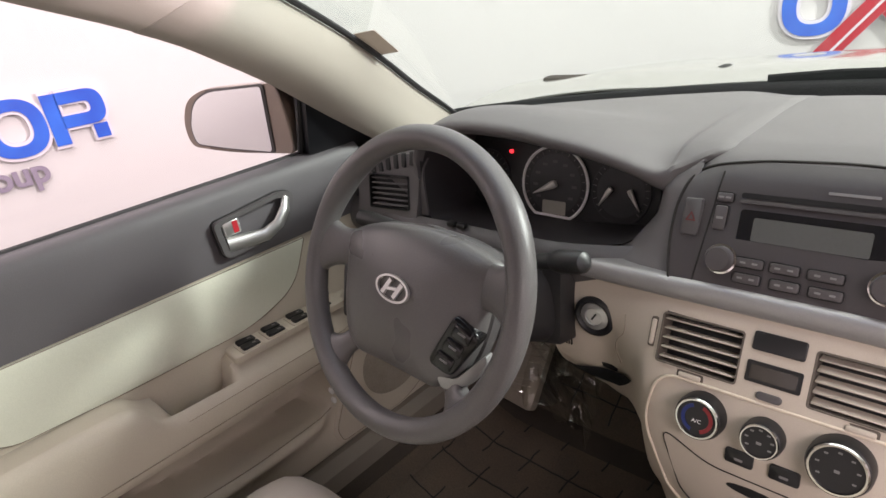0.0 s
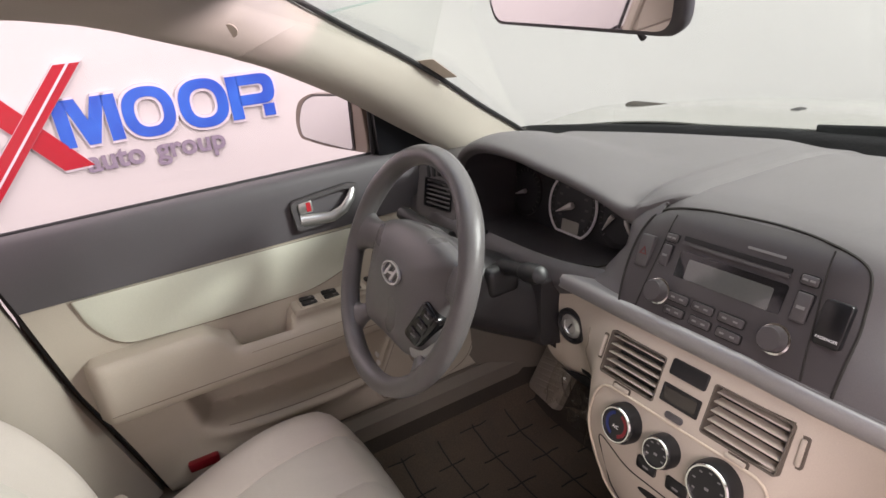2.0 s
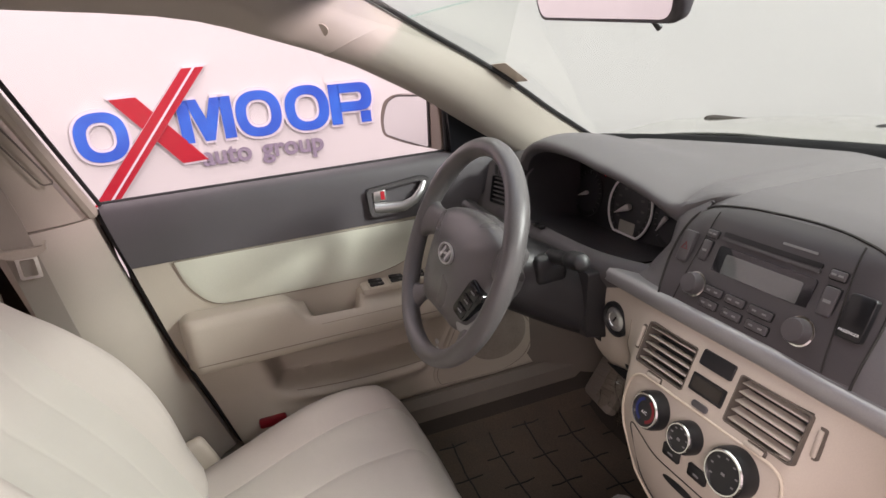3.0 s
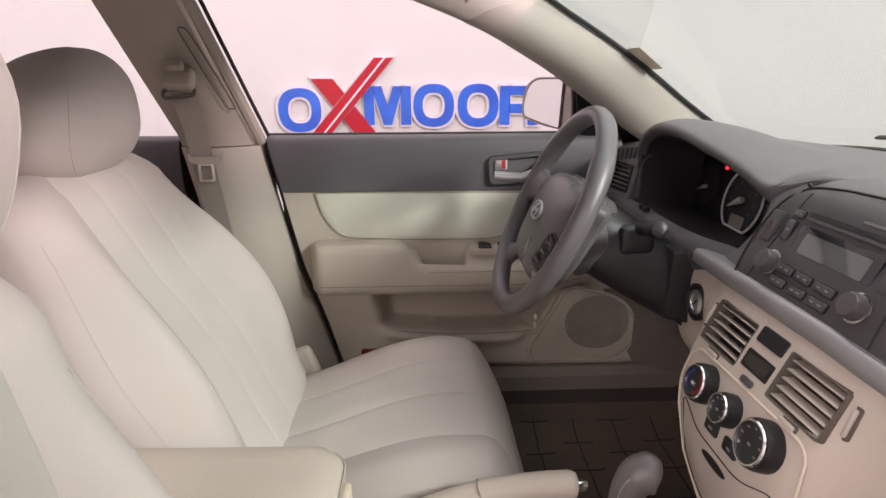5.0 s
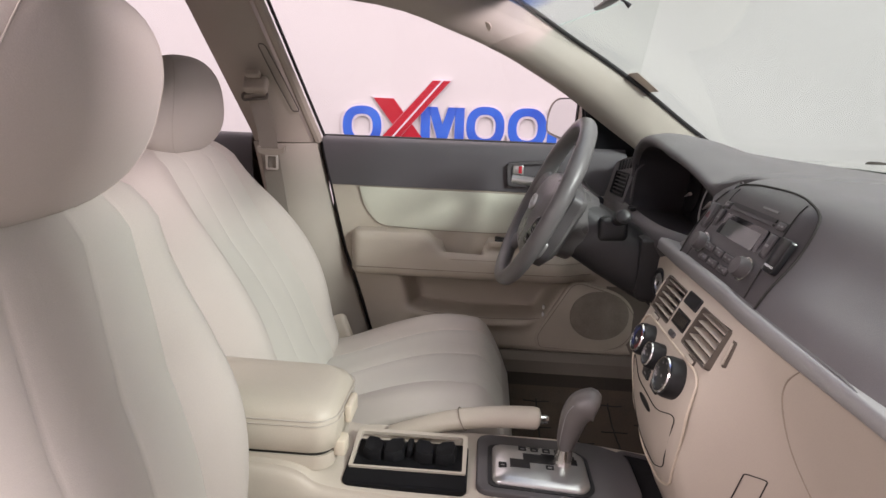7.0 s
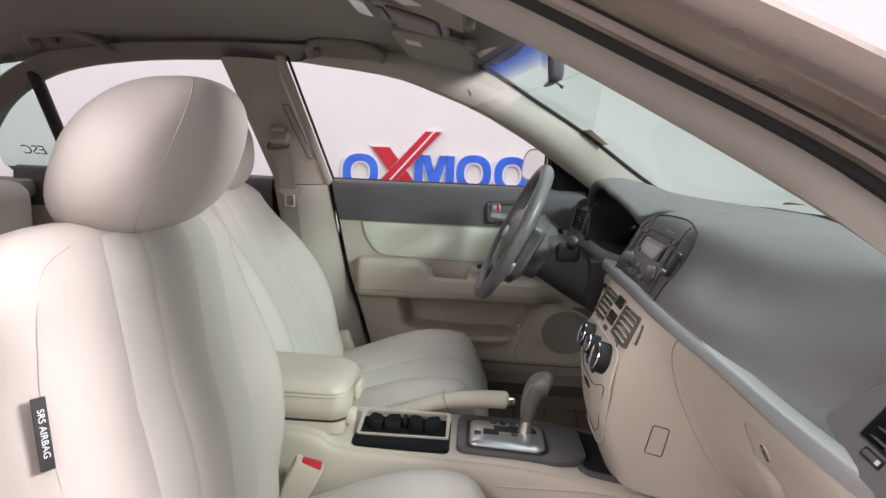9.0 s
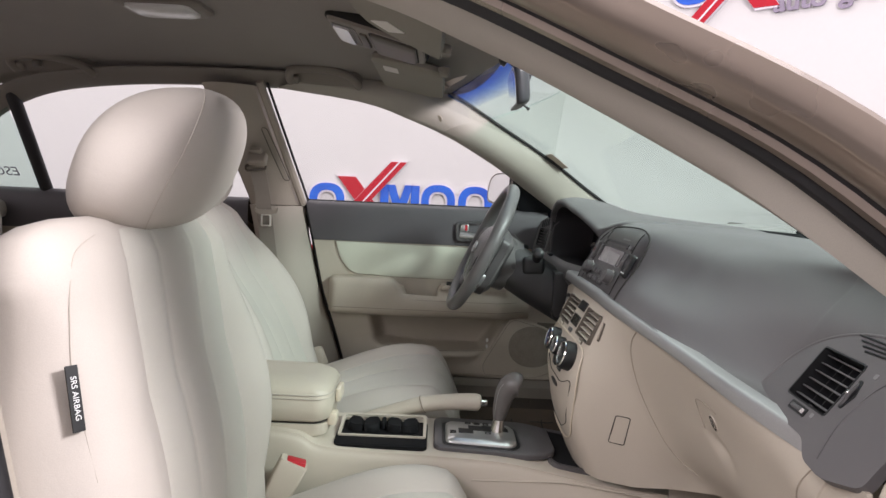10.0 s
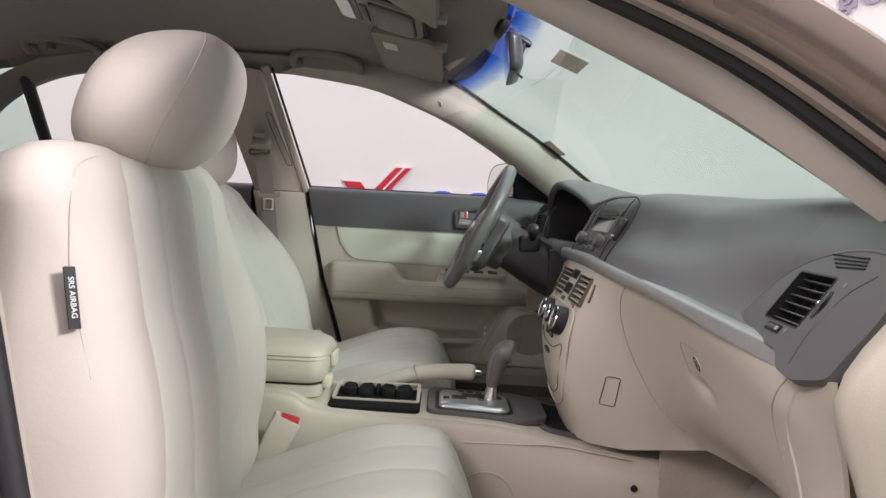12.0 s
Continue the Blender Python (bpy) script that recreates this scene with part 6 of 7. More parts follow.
for k in range(96):
    a = k * math.tau / 96
    ctr, rad = V(RIM * math.cos(a), RIM * math.sin(a), 0.012), V(math.cos(a), math.sin(a), 0)
    fat = 1.0 + 0.10 * math.exp(-((math.degrees(a) % 360 - 35) / 12) ** 2) + 0.10 * math.exp(-((math.degrees(a) % 360 - 145) / 12) ** 2)
    rings.append([WM @ (ctr + rad * 0.0155 * fat * math.cos(q) + V(0, 0, 0.017 * fat * math.sin(q))) for q in (j * math.tau / 16 for j in range(16))])
bm = loft(rings + [rings[0]], cap=False)
bmesh.ops.remove_doubles(bm, verts=bm.verts, dist=1e-6)
part("rim", bm, WHEEL, sw_, smooth=80)
pad = fillet([(-0.130, 0.046), (-0.080, 0.064), (0.0, 0.072), (0.080, 0.066), (0.134, 0.048), (0.126, 0.014), (0.122, -0.040), (0.104, -0.088), (0.074, -0.112), (0.0, -0.106), (-0.070, -0.108), (-0.100, -0.088), (-0.118, -0.040), (-0.124, 0.014)], [0.015, 0.05, 0.06, 0.05, 0.015, 0.03, 0.04, 0.03, 0.012, 0.06, 0.012, 0.03, 0.04, 0.03], 6)


def pad_height(x, y):
    """The pad's dome, folded along a line above the badge."""
    return 0.012 * (1 - (x / 0.14) ** 2) - 0.10 * max(0.0, y - 0.026)


part("airbag_pad", loft([[WM @ V(p[0] * k, p[1] * k - 0.008 * (1 - k), h + pad_height(p[0] * k, p[1] * k)) for p in pad] for k, h in ((0.96, -0.045), (1.0, -0.03), (1.0, -0.010), (0.99, -0.004), (0.965, 0.001), (0.92, 0.005), (0.84, 0.009), (0.72, 0.0125), (0.55, 0.015), (0.35, 0.0165), (0.12, 0.017))]), WHEEL, sw_, "padded grey airbag cover", smooth=70)
part("hub", loft([[WM @ V(p[0] * k * 1.02, p[1] * k * 1.03, h) for p in pad] for k, h in ((0.80, -0.05), (0.98, -0.034), (1.0, -0.016), (0.96, -0.010))]), DARK, sw_)
for sx in (-1, 1):
    rings = []
    for t in np.linspace(0, 1, 9):
        x = 0.10 + 0.074 * t
        y0 = -0.010 + 0.006 * math.sin(math.pi * t) - 0.022 * t ** 4
        y1 = 0.056 - 0.010 * math.sin(math.pi * t) + 0.020 * t ** 4
        zc = -0.012 + 0.024 * t
        rings.append([WM @ V(sx * x, (y0 + y1) / 2 + (y1 - y0) / 2 * p[0], zc + p[1]) for p in oval(1.0, 0.012, 20, 2.6)])
    part("upper_spoke", loft(rings), WHEEL, sw_, smooth=60)
    rings = []
    for t in np.linspace(0, 1, 9):
        w = 0.024 - 0.010 * math.sin(math.pi * min(1, t * 1.1)) + 0.020 * t ** 4
        c = Vector((sx * (0.080 + 0.042 * t), -0.085 - 0.046 * t))
        nrm = Vector((sx * 0.74, -0.67))
        nrm = Vector((-nrm[1] * sx, sx * nrm[0]))
        zc = -0.014 + 0.024 * t
        rings.append([WM @ V(c[0] + nrm[0] * w * p[0], c[1] + nrm[1] * w * p[0], zc + p[1]) for p in oval(1.0, 0.011, 20, 2.6)])
    part("lower_spoke", loft(rings), WHEEL, sw_, smooth=60)
part("back_cover", lathe([(0.0, -0.012), (0.086, -0.014), (0.085, -0.034), (0.078, -0.044), (0.073, -0.085), (0.066, -0.090), (0.0, -0.090)], WM @ Matrix.Translation((0, -0.012, 0)), 40), WHEEL, sw_, "grey back cover of the hub", smooth=50)
GLOSS = mat("gloss_black_keys", (0.008, 0.008, 0.009), 0.14, var=0.03, bump=0.0)
# key pod on the lower right of the pad, its trim, and a dark slot on the left
pod = WM @ Matrix.Translation((0.104, -0.054, 0.0075)) @ Matrix.Rotation(-0.40, 4, "Z") @ Matrix.Rotation(0.36, 4, "Y")
kp = part("key_pod", prism(fillet([(-0.026, -0.034), (0.008, -0.034), (0.018, 0.028), (-0.022, 0.036)], 0.010, 4), pod, -0.02, 0.008, 0.003), GLOSS, sw_, "black steering wheel key pod")
for k, yy in enumerate((-0.020, 0.0, 0.020)):
    part("wheel_key", prism(rounded(0.024, 0.0175, 0.003, 3), pod @ Matrix.Translation((-0.008 + 0.002 * k, yy, 0)), 0.006, 0.0095, 0.001), GLOSS, kp)
    part("key_mark", box((0, 0, 0.0097), (0.010, 0.0022, 0.0005), m=pod @ Matrix.Translation((-0.008 + 0.002 * k, yy, 0))), GREYPRINT, kp)
part("spoke_trim", prism(fillet([(-0.010, -0.046), (0.012, -0.036), (0.022, -0.008), (0.030, 0.014), (0.036, 0.006), (0.034, -0.022), (0.020, -0.046), (0.004, -0.056)], 0.005, 3), pod, -0.014, 0.003, 0.003), SILVER, sw_, "silver spoke trim")
slot = WM @ Matrix.Translation((-0.115, -0.036, 0.0)) @ Matrix.Rotation(0.2, 4, "Z")
part("dark_slot", prism(oval(0.0055, 0.036, 20, 4), slot, -0.02, 0.004, 0.001), BLACK, sw_)
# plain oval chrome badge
BADGE = mat("brushed_chrome", (0.80, 0.79, 0.78), 0.38, 0.9, var=0.02, bump=0.0)
bd = WM @ Matrix.Translation((0.005, -0.007, 0.0312)) @ Matrix.Rotation(-0.1, 4, "Z")
badge = part("badge", frame_bar(oval(0.0295, 0.0165, 36, 2), oval(0.0263, 0.0138, 36, 2), bd, -0.002, 0.0022), BADGE, sw_, "oval chrome badge")
part("badge_bar", prism([(-0.0185, -0.0085), (-0.0125, -0.0105), (-0.002, 0.0095), (-0.0075, 0.0115)], bd, -0.002, 0.0018), BADGE, badge)
part("badge_bar", prism([(0.002, -0.0095), (0.0075, -0.0115), (0.0185, 0.0085), (0.0125, 0.0105)], bd, -0.002, 0.0018), BADGE, badge)
part("badge_bar", prism([(-0.009, -0.0040), (0.007, -0.0008), (0.008, 0.0032), (-0.008, 0.0002)], bd, -0.002, 0.0016), BADGE, badge)

# ---- front seats ----
def smooth01(x):
    x = max(0.0, min(1.0, x))
    return x * x * (3 - 2 * x)


def pad_columns(w, grooves):
    """Positions across a pad, close together round its sewn grooves."""
    half, last = [0.0], 0.0
    for g in grooves:
        if g < 0.007:
            half, last = [0.0, 0.0025, 0.0055], 0.008
            continue
        half += list(np.linspace(last, g, 9)[1:-2]) + [g - 0.007, g - 0.0035, g, g + 0.0035, g + 0.007]
        last = g + 0.007
    half += [last + (w - last) * math.sin(math.pi / 2 * k / 12) for k in range(1, 13)]
    return [-u for u in half[:0:-1]] + half


def pad_rings(stations, widen=0.0, nback=17):
    """Rings of a padded body: each station is (matrix, half width, front depth, back depth, bolster, groove depth, groove positions)."""
    rings = []
    for m, w, df, db, bol, gd, gpos in stations:
        r = []
        out = lambda u: u + widen * smooth01((u - 0.5 * w) / (0.42 * w)) * (w / 0.258)
        for u in pad_columns(w, gpos):
            q = min(1.0, abs(u) / w)
            edge = (1 - q ** 7) ** 0.5
            d = df * edge + bol * math.exp(-((q - 0.80) / 0.17) ** 2) * edge
            for g in gpos:
                d -= gd * (0.6 * math.exp(-((abs(u) - g) / 0.003) ** 2) + 0.7 * math.exp(-((abs(u) - g) / 0.016) ** 2))
            r.append(m @ V(out(u), d, 0))
        for i in range(1, nback - 1):
            a = 1 - 2 * i / (nback - 1)
            u = w * math.sin(a * math.pi / 2)
            r.append(m @ V(out(u), -db * (1 - (abs(u) / w) ** 6) ** 0.5, 0))
        rings.append(r)
    return rings


def padded(name, stations, s, r0, r1, widen=0.0):
    """A padded body whose middle, between its outer grooves, is a panel of its own from ring r0 to r1."""
    rings = pad_rings(stations, widen)
    cols = pad_columns(stations[0][1], stations[0][6])
    n, mid = len(rings[0]), (len(cols) - 1) // 2
    span = (len(cols) - 1) // 2 - 14
    whole, inner = loft(rings), None
    whole.faces.ensure_lookup_table()
    pick = {i * n + j for i in range(r0, r1) for j in range(mid - span, mid + span)}
    inner = whole.copy()
    inner.faces.ensure_lookup_table()
    bmesh.ops.delete(whole, geom=[f for k, f in enumerate(whole.faces) if k in pick], context="FACES")
    bmesh.ops.delete(inner, geom=[f for k, f in enumerate(inner.faces) if k not in pick], context="FACES")
    body = part(name, whole, SEAT, s, smooth=75)
    part("centre_panel", inner, SEATC, body, "pale centre panel with sewn channels", smooth=75)
    return body


def seat(cx, hinge, lean, front, name, label, tag):
    """A front seat. cx: middle; hinge: (y, z) of the back's foot; lean: degrees; front: y of the cushion's front."""
    s = thing(name, label, "car seat", (cx, hinge[0], 0.28), group="front seats")
    back = pose(cx, hinge[0], hinge[1], lean) @ Matrix.Identity(4)

    def st(h, w, df, db, bol, gd, gp=(0.048, 0.135), lift=0.0):
        return (back @ Matrix.Translation((0, lift, h * (1.07 if cx < 0 else 1.0))), w, df, db, bol, gd, gp)
    S = [st(-0.10, 0.17, 0.03, 0.05, 0.0, 0.0), st(-0.08, 0.21, 0.05, 0.08, 0.01, 0.0), st(-0.03, 0.24, 0.062, 0.11, 0.02, 0.002)]
    for h in np.linspace(0.02, 0.46, 22):
        t = (h - 0.02) / 0.44
        w = 0.258 + 0.008 * math.sin(math.pi * min(1, t * 1.25)) - 0.036 * smooth01((t - 0.4) / 0.6)
        bol = (0.055 if cx < 0 else 0.042) * math.sin(math.pi * (0.15 + 0.75 * t)) * (1 - 0.6 * smooth01((t - 0.6) / 0.4))
        df = 0.062 + 0.012 * math.sin(math.pi * min(1, t * 1.6)) - 0.006 * t
        S.append(st(h, w, df, 0.125 - 0.035 * t, bol, 0.0016 if cx < 0 else 0.0042, (0.048 + 0.006 * t, 0.142 - 0.012 * t)))
    S += [st(0.480, 0.213, 0.050, 0.080, 0.004, 0.004, (0.052, 0.125)), st(0.500, 0.202, 0.040, 0.065, 0.0, 0.002, (0.05, 0.115)), st(0.513, 0.180, 0.026, 0.045, 0.0, 0.0, (0.05, 0.105)), st(0.519, 0.15, 0.010, 0.022, 0.0, 0.0, (0.045, 0.09))]
    padded("backrest", S, s, 0, 26, 0.058 if cx > 0 else 0.0)
    # cushion: rings along the seat's length
    C = []
    y0, y1 = hinge[0] + 0.0, front
    L = y1 - y0
    for k in range(26):
        t = k / 25
        y = y0 + L * t
        end = smooth01((1 - t) / 0.16) ** 0.5 if t > 0.84 else 1.0
        rise = (0.448 if cx < 0 else 0.418) + 0.10 * smooth01(t / 0.75)
        w = 0.245 + 0.018 * math.sin(math.pi * t) - 0.03 * smooth01((t - 0.75) / 0.25)
        m = Matrix.Translation((cx, y, rise - 0.13 * (1 - end))) @ Matrix.Rotation(radians(90), 4, "X")
        C.append((m, w * (0.9 + 0.1 * end), 0.012 + 0.0 * t, 0.16 * (0.35 + 0.65 * end), 0.020 * math.sin(math.pi * min(1, 0.2 + 0.8 * t)) * end, 0.0045, (0.0, 0.125 + 0.02 * t) if cx < 0 else (0.045 + 0.008 * t, 0.130 + 0.02 * t)))
    padded("cushion", C, s, 0, 24)
    # seam across the cushion, base frame and side cover
    part("seat_base", box((cx, (y0 + y1) / 2 - 0.02, 0.35), (0.44, L * 0.85, 0.16), 0.03, 3), BEIGE, s)
    part("recliner_cover", box((0, 0, 0), (0.03, 0.16, 0.09), 0.02, 3, pose(cx + (0.255 if cx > 0 else -0.255), hinge[0] + 0.02, 0.47, 20)), BEIGE, s)
    # headrest on two posts
    H = back @ Matrix.Translation((0, 0.016 if cx < 0 else 0.03, 0.508 if cx < 0 else 0.475)) @ Matrix.Rotation(radians(-lean * 0.5), 4, "X")
    for sx in (-0.055, 0.055):
        part("headrest_post", tube([H @ V(sx, 0, -0.04), H @ V(sx, 0, 0.05)], 0.006, 10), CHROME, s)
        part("post_guide", lathe([(0.016, 0), (0.016, 0.008), (0.012, 0.012), (0.007, 0.012), (0.007, 0.0)], H @ Matrix.Translation((sx, 0, -0.008)), 18), BEIGE, s)
    rings = []
    for k in range(25):
        a = math.pi * (k / 24) - math.pi / 2
        sz = math.sin(a)
        f = max(0.02, math.cos(a)) ** 0.72
        zc = 0.114 + 0.100 * (abs(sz) ** 0.9) * (1 if sz > 0 else -1)
        w, d = 0.170 * f, 0.092 * f
        r = []
        for q in range(44):
            b = q * math.tau / 44
            c_, s_ = math.cos(b), math.sin(b)
            x = w * abs(c_) ** 0.68 * (1 if c_ > 0 else -1)
            y = d * abs(s_) ** 0.78 * (1 if s_ > 0 else -1)
            x *= 1.0 - 0.36 * ((1 + sz) * 0.5) ** 1.5
            wr = 0.0016 * math.sin(b * 3 + zc * 40) * (1 - abs(sz))
            r.append(H @ V(x, y * (0.92 + 0.10 * sz) + 0.012 + (0.18 if cx < 0 else 0.40) * (zc - 0.1) + wr, zc))
        rings.append(r)
    seams = [[r[j] for r in rings[3:22]] for j in (6, 16)]
    hr = part("headrest", loft(rings), SEAT, s, smooth=75)
    for line in seams:
        part("headrest_seam", tube(line, 0.0008, 6), SEATSEAM, hr)
    if tag:
        tg = fr((0.6755, -0.736, 0.843), (0.0135, 0.016, -0.064), (-0.011, 0.005, 0.0))
        t = part("airbag_tag", prism(rounded(0.067, 0.0125, 0.001, 2), tg, -0.0008, 0.0008), BLACK, s, "black cloth tag with white lettering")
        words("lettering", "SRS AIRBAG", 0.0085, tg @ Matrix.Translation((0, 0, 0.0012)), WHITE, t, 0.0002)
    # side seams, sewn just round the bolsters' corners
    seam_y = 0.035 if cx < 0 else 0.060
    for k in (1, -1):
        pts = []
        for h in np.linspace(0.05, 0.42, 24):
            t = (h - 0.02) / 0.44
            w = 0.258 + 0.008 * math.sin(math.pi * min(1, t * 1.25)) - 0.036 * smooth01((t - 0.4) / 0.6)
            bol = (0.055 if cx < 0 else 0.042) * math.sin(math.pi * (0.15 + 0.75 * t)) * (1 - 0.6 * smooth01((t - 0.6) / 0.4))
            df = 0.062 + 0.012 * math.sin(math.pi * min(1, t * 1.6)) - 0.006 * t
            lo, hi = 0.80, 1.0
            for _ in range(24):
                q = (lo + hi) / 2
                d = (df + bol * math.exp(-((q - 0.80) / 0.17) ** 2)) * (1 - q ** 7) ** 0.5
                lo, hi = (q, hi) if d > seam_y else (lo, q)
            wq = w * q + (0.058 * smooth01((w * q - 0.5 * w) / (0.42 * w)) * (w / 0.258) if cx > 0 and k > 0 else 0.0)
            pts.append(back @ V(k * wq, seam_y, h * (1.07 if cx < 0 else 1.0)))
        if cx > 0 and k > 0:      # arches over the shoulder and runs down past the tag
            pts = [V(x, y + 0.001, z) for x, y, z in curve([(0.5675, -0.7768, 0.9985), (0.601, -0.773, 0.990), (0.6225, -0.769, 0.977), (0.638, -0.763, 0.946), (0.6477, -0.758, 0.906), (0.6580, -0.750, 0.865), (0.6700, -0.732, 0.812), (0.6795, -0.713, 0.757)], 60)]
        part("side_seam", tube(pts, 0.0007, 6, up=(1, 0, 0)), SEATSEAM, s)
    return s


SEATSEAM = mat("seat_seam_thread", (0.47, 0.425, 0.375), 0.7, var=0.05, bump=0.0)


seat(-0.372, (-0.818, 0.50), 27, -0.292, "driver_seat", "pale beige leather driver's seat with a padded headrest", False)
seat(0.392, (-0.755, 0.50), 7, -0.262, "passenger_seat", "pale beige leather passenger seat with a black side tag", True)

# ---- centre console ----
con = thing("centre_console", "beige plastic centre console between the front seats", "centre console", (0, -0.4, 0.28))
rows = []
for y, zt, w in ((-0.98, 0.565, 0.090), (-0.80, 0.565, 0.092), (-0.66, 0.560, 0.095), (-0.60, 0.535, 0.098), (-0.50, 0.528, 0.100), (-0.36, 0.525, 0.104), (-0.22, 0.520, 0.110), (-0.12, 0.505, 0.118), (-0.02, 0.488, 0.126), (0.10, 0.478, 0.132), (0.22, 0.47, 0.135)):
    rows.append([(x, y, z) for x, z in ((-w - 0.035, 0.28), (-w - 0.022, 0.42), (-w - 0.006, zt - 0.03), (-w + 0.004, zt - 0.008), (-w + 0.016, zt), (0.0, zt + 0.002), (w - 0.016, zt), (w - 0.004, zt - 0.008), (w + 0.006, zt - 0.03), (w + 0.022, 0.42), (w + 0.035, 0.28))])
part("body", sheet(surface(rows, 60, 40), 0.006, flip=True), BEIGE, con)
box_rings = []
for k, (z, g) in enumerate(((0.545, -0.004), (0.556, 0.0), (0.570, 0.0))):
    box_rings.append([(p[0], p[1] - 0.775, z) for p in rounded(0.156 + g, 0.37 + g, 0.03, 5)])
part("bin", loft(box_rings), BEIGE, con)
part("bin_gap", loft([[(p[0], p[1] - 0.775, z) for p in rounded(0.150, 0.362, 0.03, 5)] for z in (0.568, 0.578)]), GROOVE, con)
lid = []
for g, z in ((-0.012, 0.575), (0.0, 0.580), (0.005, 0.605), (0.003, 0.640), (-0.010, 0.652), (-0.04, 0.660), (-0.09, 0.663)):
    lid.append([(p[0], p[1] * (0.375 + g) / 0.375 - 0.773, z + 0.006 * (1 - (p[0] / 0.08) ** 2) * (1 if z > 0.63 else 0) - 0.012 * max(0, (p[1] - 0.1) / 0.09) ** 2 * (1 if z > 0.63 else 0)) for p in rounded(0.165 + g, 0.375, 0.035, 6)])
armrest = part("armrest_lid", loft(lid), BEIGE2, con, "padded beige armrest lid", smooth=60)
part("lid_stitch", tube([(p[0], p[1] - 0.773, 0.634) for p in rounded(0.171, 0.381, 0.037, 6)], 0.001, 6, closed=True), SEATSEAM, armrest)
part("lid_stitch", tube([(p[0], p[1] - 0.773, 0.626) for p in rounded(0.1722, 0.3822, 0.037, 6)], 0.0007, 6, closed=True), SEATSEAM, armrest)
part("lid_latch", box((0.0, -0.577, 0.615), (0.05, 0.012, 0.03), 0.004, 2), BUTTON, armrest, "cream latch of the armrest lid")
part("lid_catch", box((0.045, -0.583, 0.575), (0.03, 0.02, 0.028), 0.005, 2), BUTTON, con)

part("side_seam", tube([(0.166 - 0.0255 * k / 5, 0.100 + 0.003 * k, 0.30 + 0.036 * k) for k in range(6)], 0.0012, 6), SEAM, con)
part("side_ledge", tube(curve([(0.1165, -0.29, 0.484), (0.1185, -0.20, 0.486), (0.1245, -0.10, 0.490), (0.1300, -0.02, 0.482), (0.1350, 0.05, 0.474)], 24), 0.0016, 6), BEIGE, con)
part("side_recess", tube([(0.135 + (0.42 - z) * 0.093, y, z) for y, z in ((-0.240 + 0.060 * math.cos(a), 0.372 + 0.060 * math.sin(a)) for a in np.linspace(-0.4, 3.4, 24))], 0.0018, 6), BEIGE, con)
part("side_clip", lathe([(0, -0.002), (0.007, -0.002), (0.007, 0.002), (0, 0.0025)], fr((0.1535, 0.054, 0.424), (0, 1, 0), (0.1, 0, 1)), 20), BLACK, con)

# cup holder: a cream frame standing round a black tray with rubber fins
cup = thing("cup_holder", "open cup holder with a cream frame and black rubber fins", "cup holder", (0.03, -0.478, 0.525))
CF = fr((0.028, -0.478, 0.530), (0, 1, 0), (-1, 0, 0.05))
# Tray plastic is black; its matt tone also paints depth the console lacks.
WELL = mat("black_tray_plastic", (0.007, 0.007, 0.008), 0.7, var=0.1, grain=500, bump=0.05, spec=0.15)
part("tray", prism(rounded(0.194, 0.116, 0.012, 4), CF, -0.004, 0.0070), WELL, cup)
CR = fr((0.018, -0.478, 0.5395), (0, 1, 0), (-1, 0, 0.12))
part("frame", frame_bar(fillet([(-0.094, -0.030), (0.094, -0.030), (0.095, 0.064), (-0.095, 0.064)], [0.004, 0.004, 0.010, 0.010], 4), fillet([(-0.088, -0.0265), (0.088, -0.0265), (0.087, 0.056), (-0.087, 0.056)], [0.003, 0.003, 0.006, 0.006], 4), CR, -0.002, 0.004), BEIGE, cup, "cream hinged frame")
for k in (-1, 1):
    for j in (-1, 1):
        fin = [(0.003, 0.010), (0.012, 0.022), (0.030, 0.026), (0.036, 0.012), (0.034, -0.010), (0.020, -0.018), (0.003, -0.016)]
        part("rubber_fin", loft([[CR @ V(k * 0.042 + j * p[0] * (0.6 + 0.4 * q), 0.010 + p[1] * 1.15 * q, h) for p in (fin if j > 0 else fin[::-1])] for q, h in ((1.0, -0.008), (0.96, 0.008), (0.72, 0.0145), (0.45, 0.013))]), WELL, cup)
part("rubber_fin", box((0.0, 0.020, 0.004), (0.010, 0.034, 0.018), 0.004, 2, CR), WELL, cup)
part("tray_well", prism(rounded(0.176, 0.022, 0.006, 4), CF @ Matrix.Translation((0, -0.042, 0)), 0.002, 0.0076), WELL, cup)

# bin between gate and centre stack; flat black plate paints its shaded depth
bin_ = thing("front_bin", "black storage bin ahead of the shift gate, its depth painted on a plate", "storage bin", (0, -0.07, 0.49))
BN = fr((0.0, -0.062, 0.4985), (0, 1, -0.17), (-1, 0, 0))
part("well", prism(rounded(0.118, 0.176, 0.02, 4), BN, -0.01, 0.003), COWL, bin_)
part("rim", frame_bar(rounded(0.128, 0.186, 0.024, 4), rounded(0.112, 0.170, 0.018, 4), BN, -0.004, 0.0065), DARK, bin_)

# shift gate and lever
SG = fr((0.0, -0.262, 0.5285), (0, 1, -0.04), (-1, 0, 0))
gate = thing("shift_gate", "brushed silver shift gate in a dark grey surround", "shift gate", (0, -0.262, 0.525))
part("surround", prism(fillet([(-0.105, -0.078), (0.10, -0.086), (0.155, -0.06), (0.155, 0.06), (0.10, 0.086), (-0.105, 0.078)], 0.022, 5), SG, -0.01, 0.003, 0.003), DARK, gate, "dark grey surround")
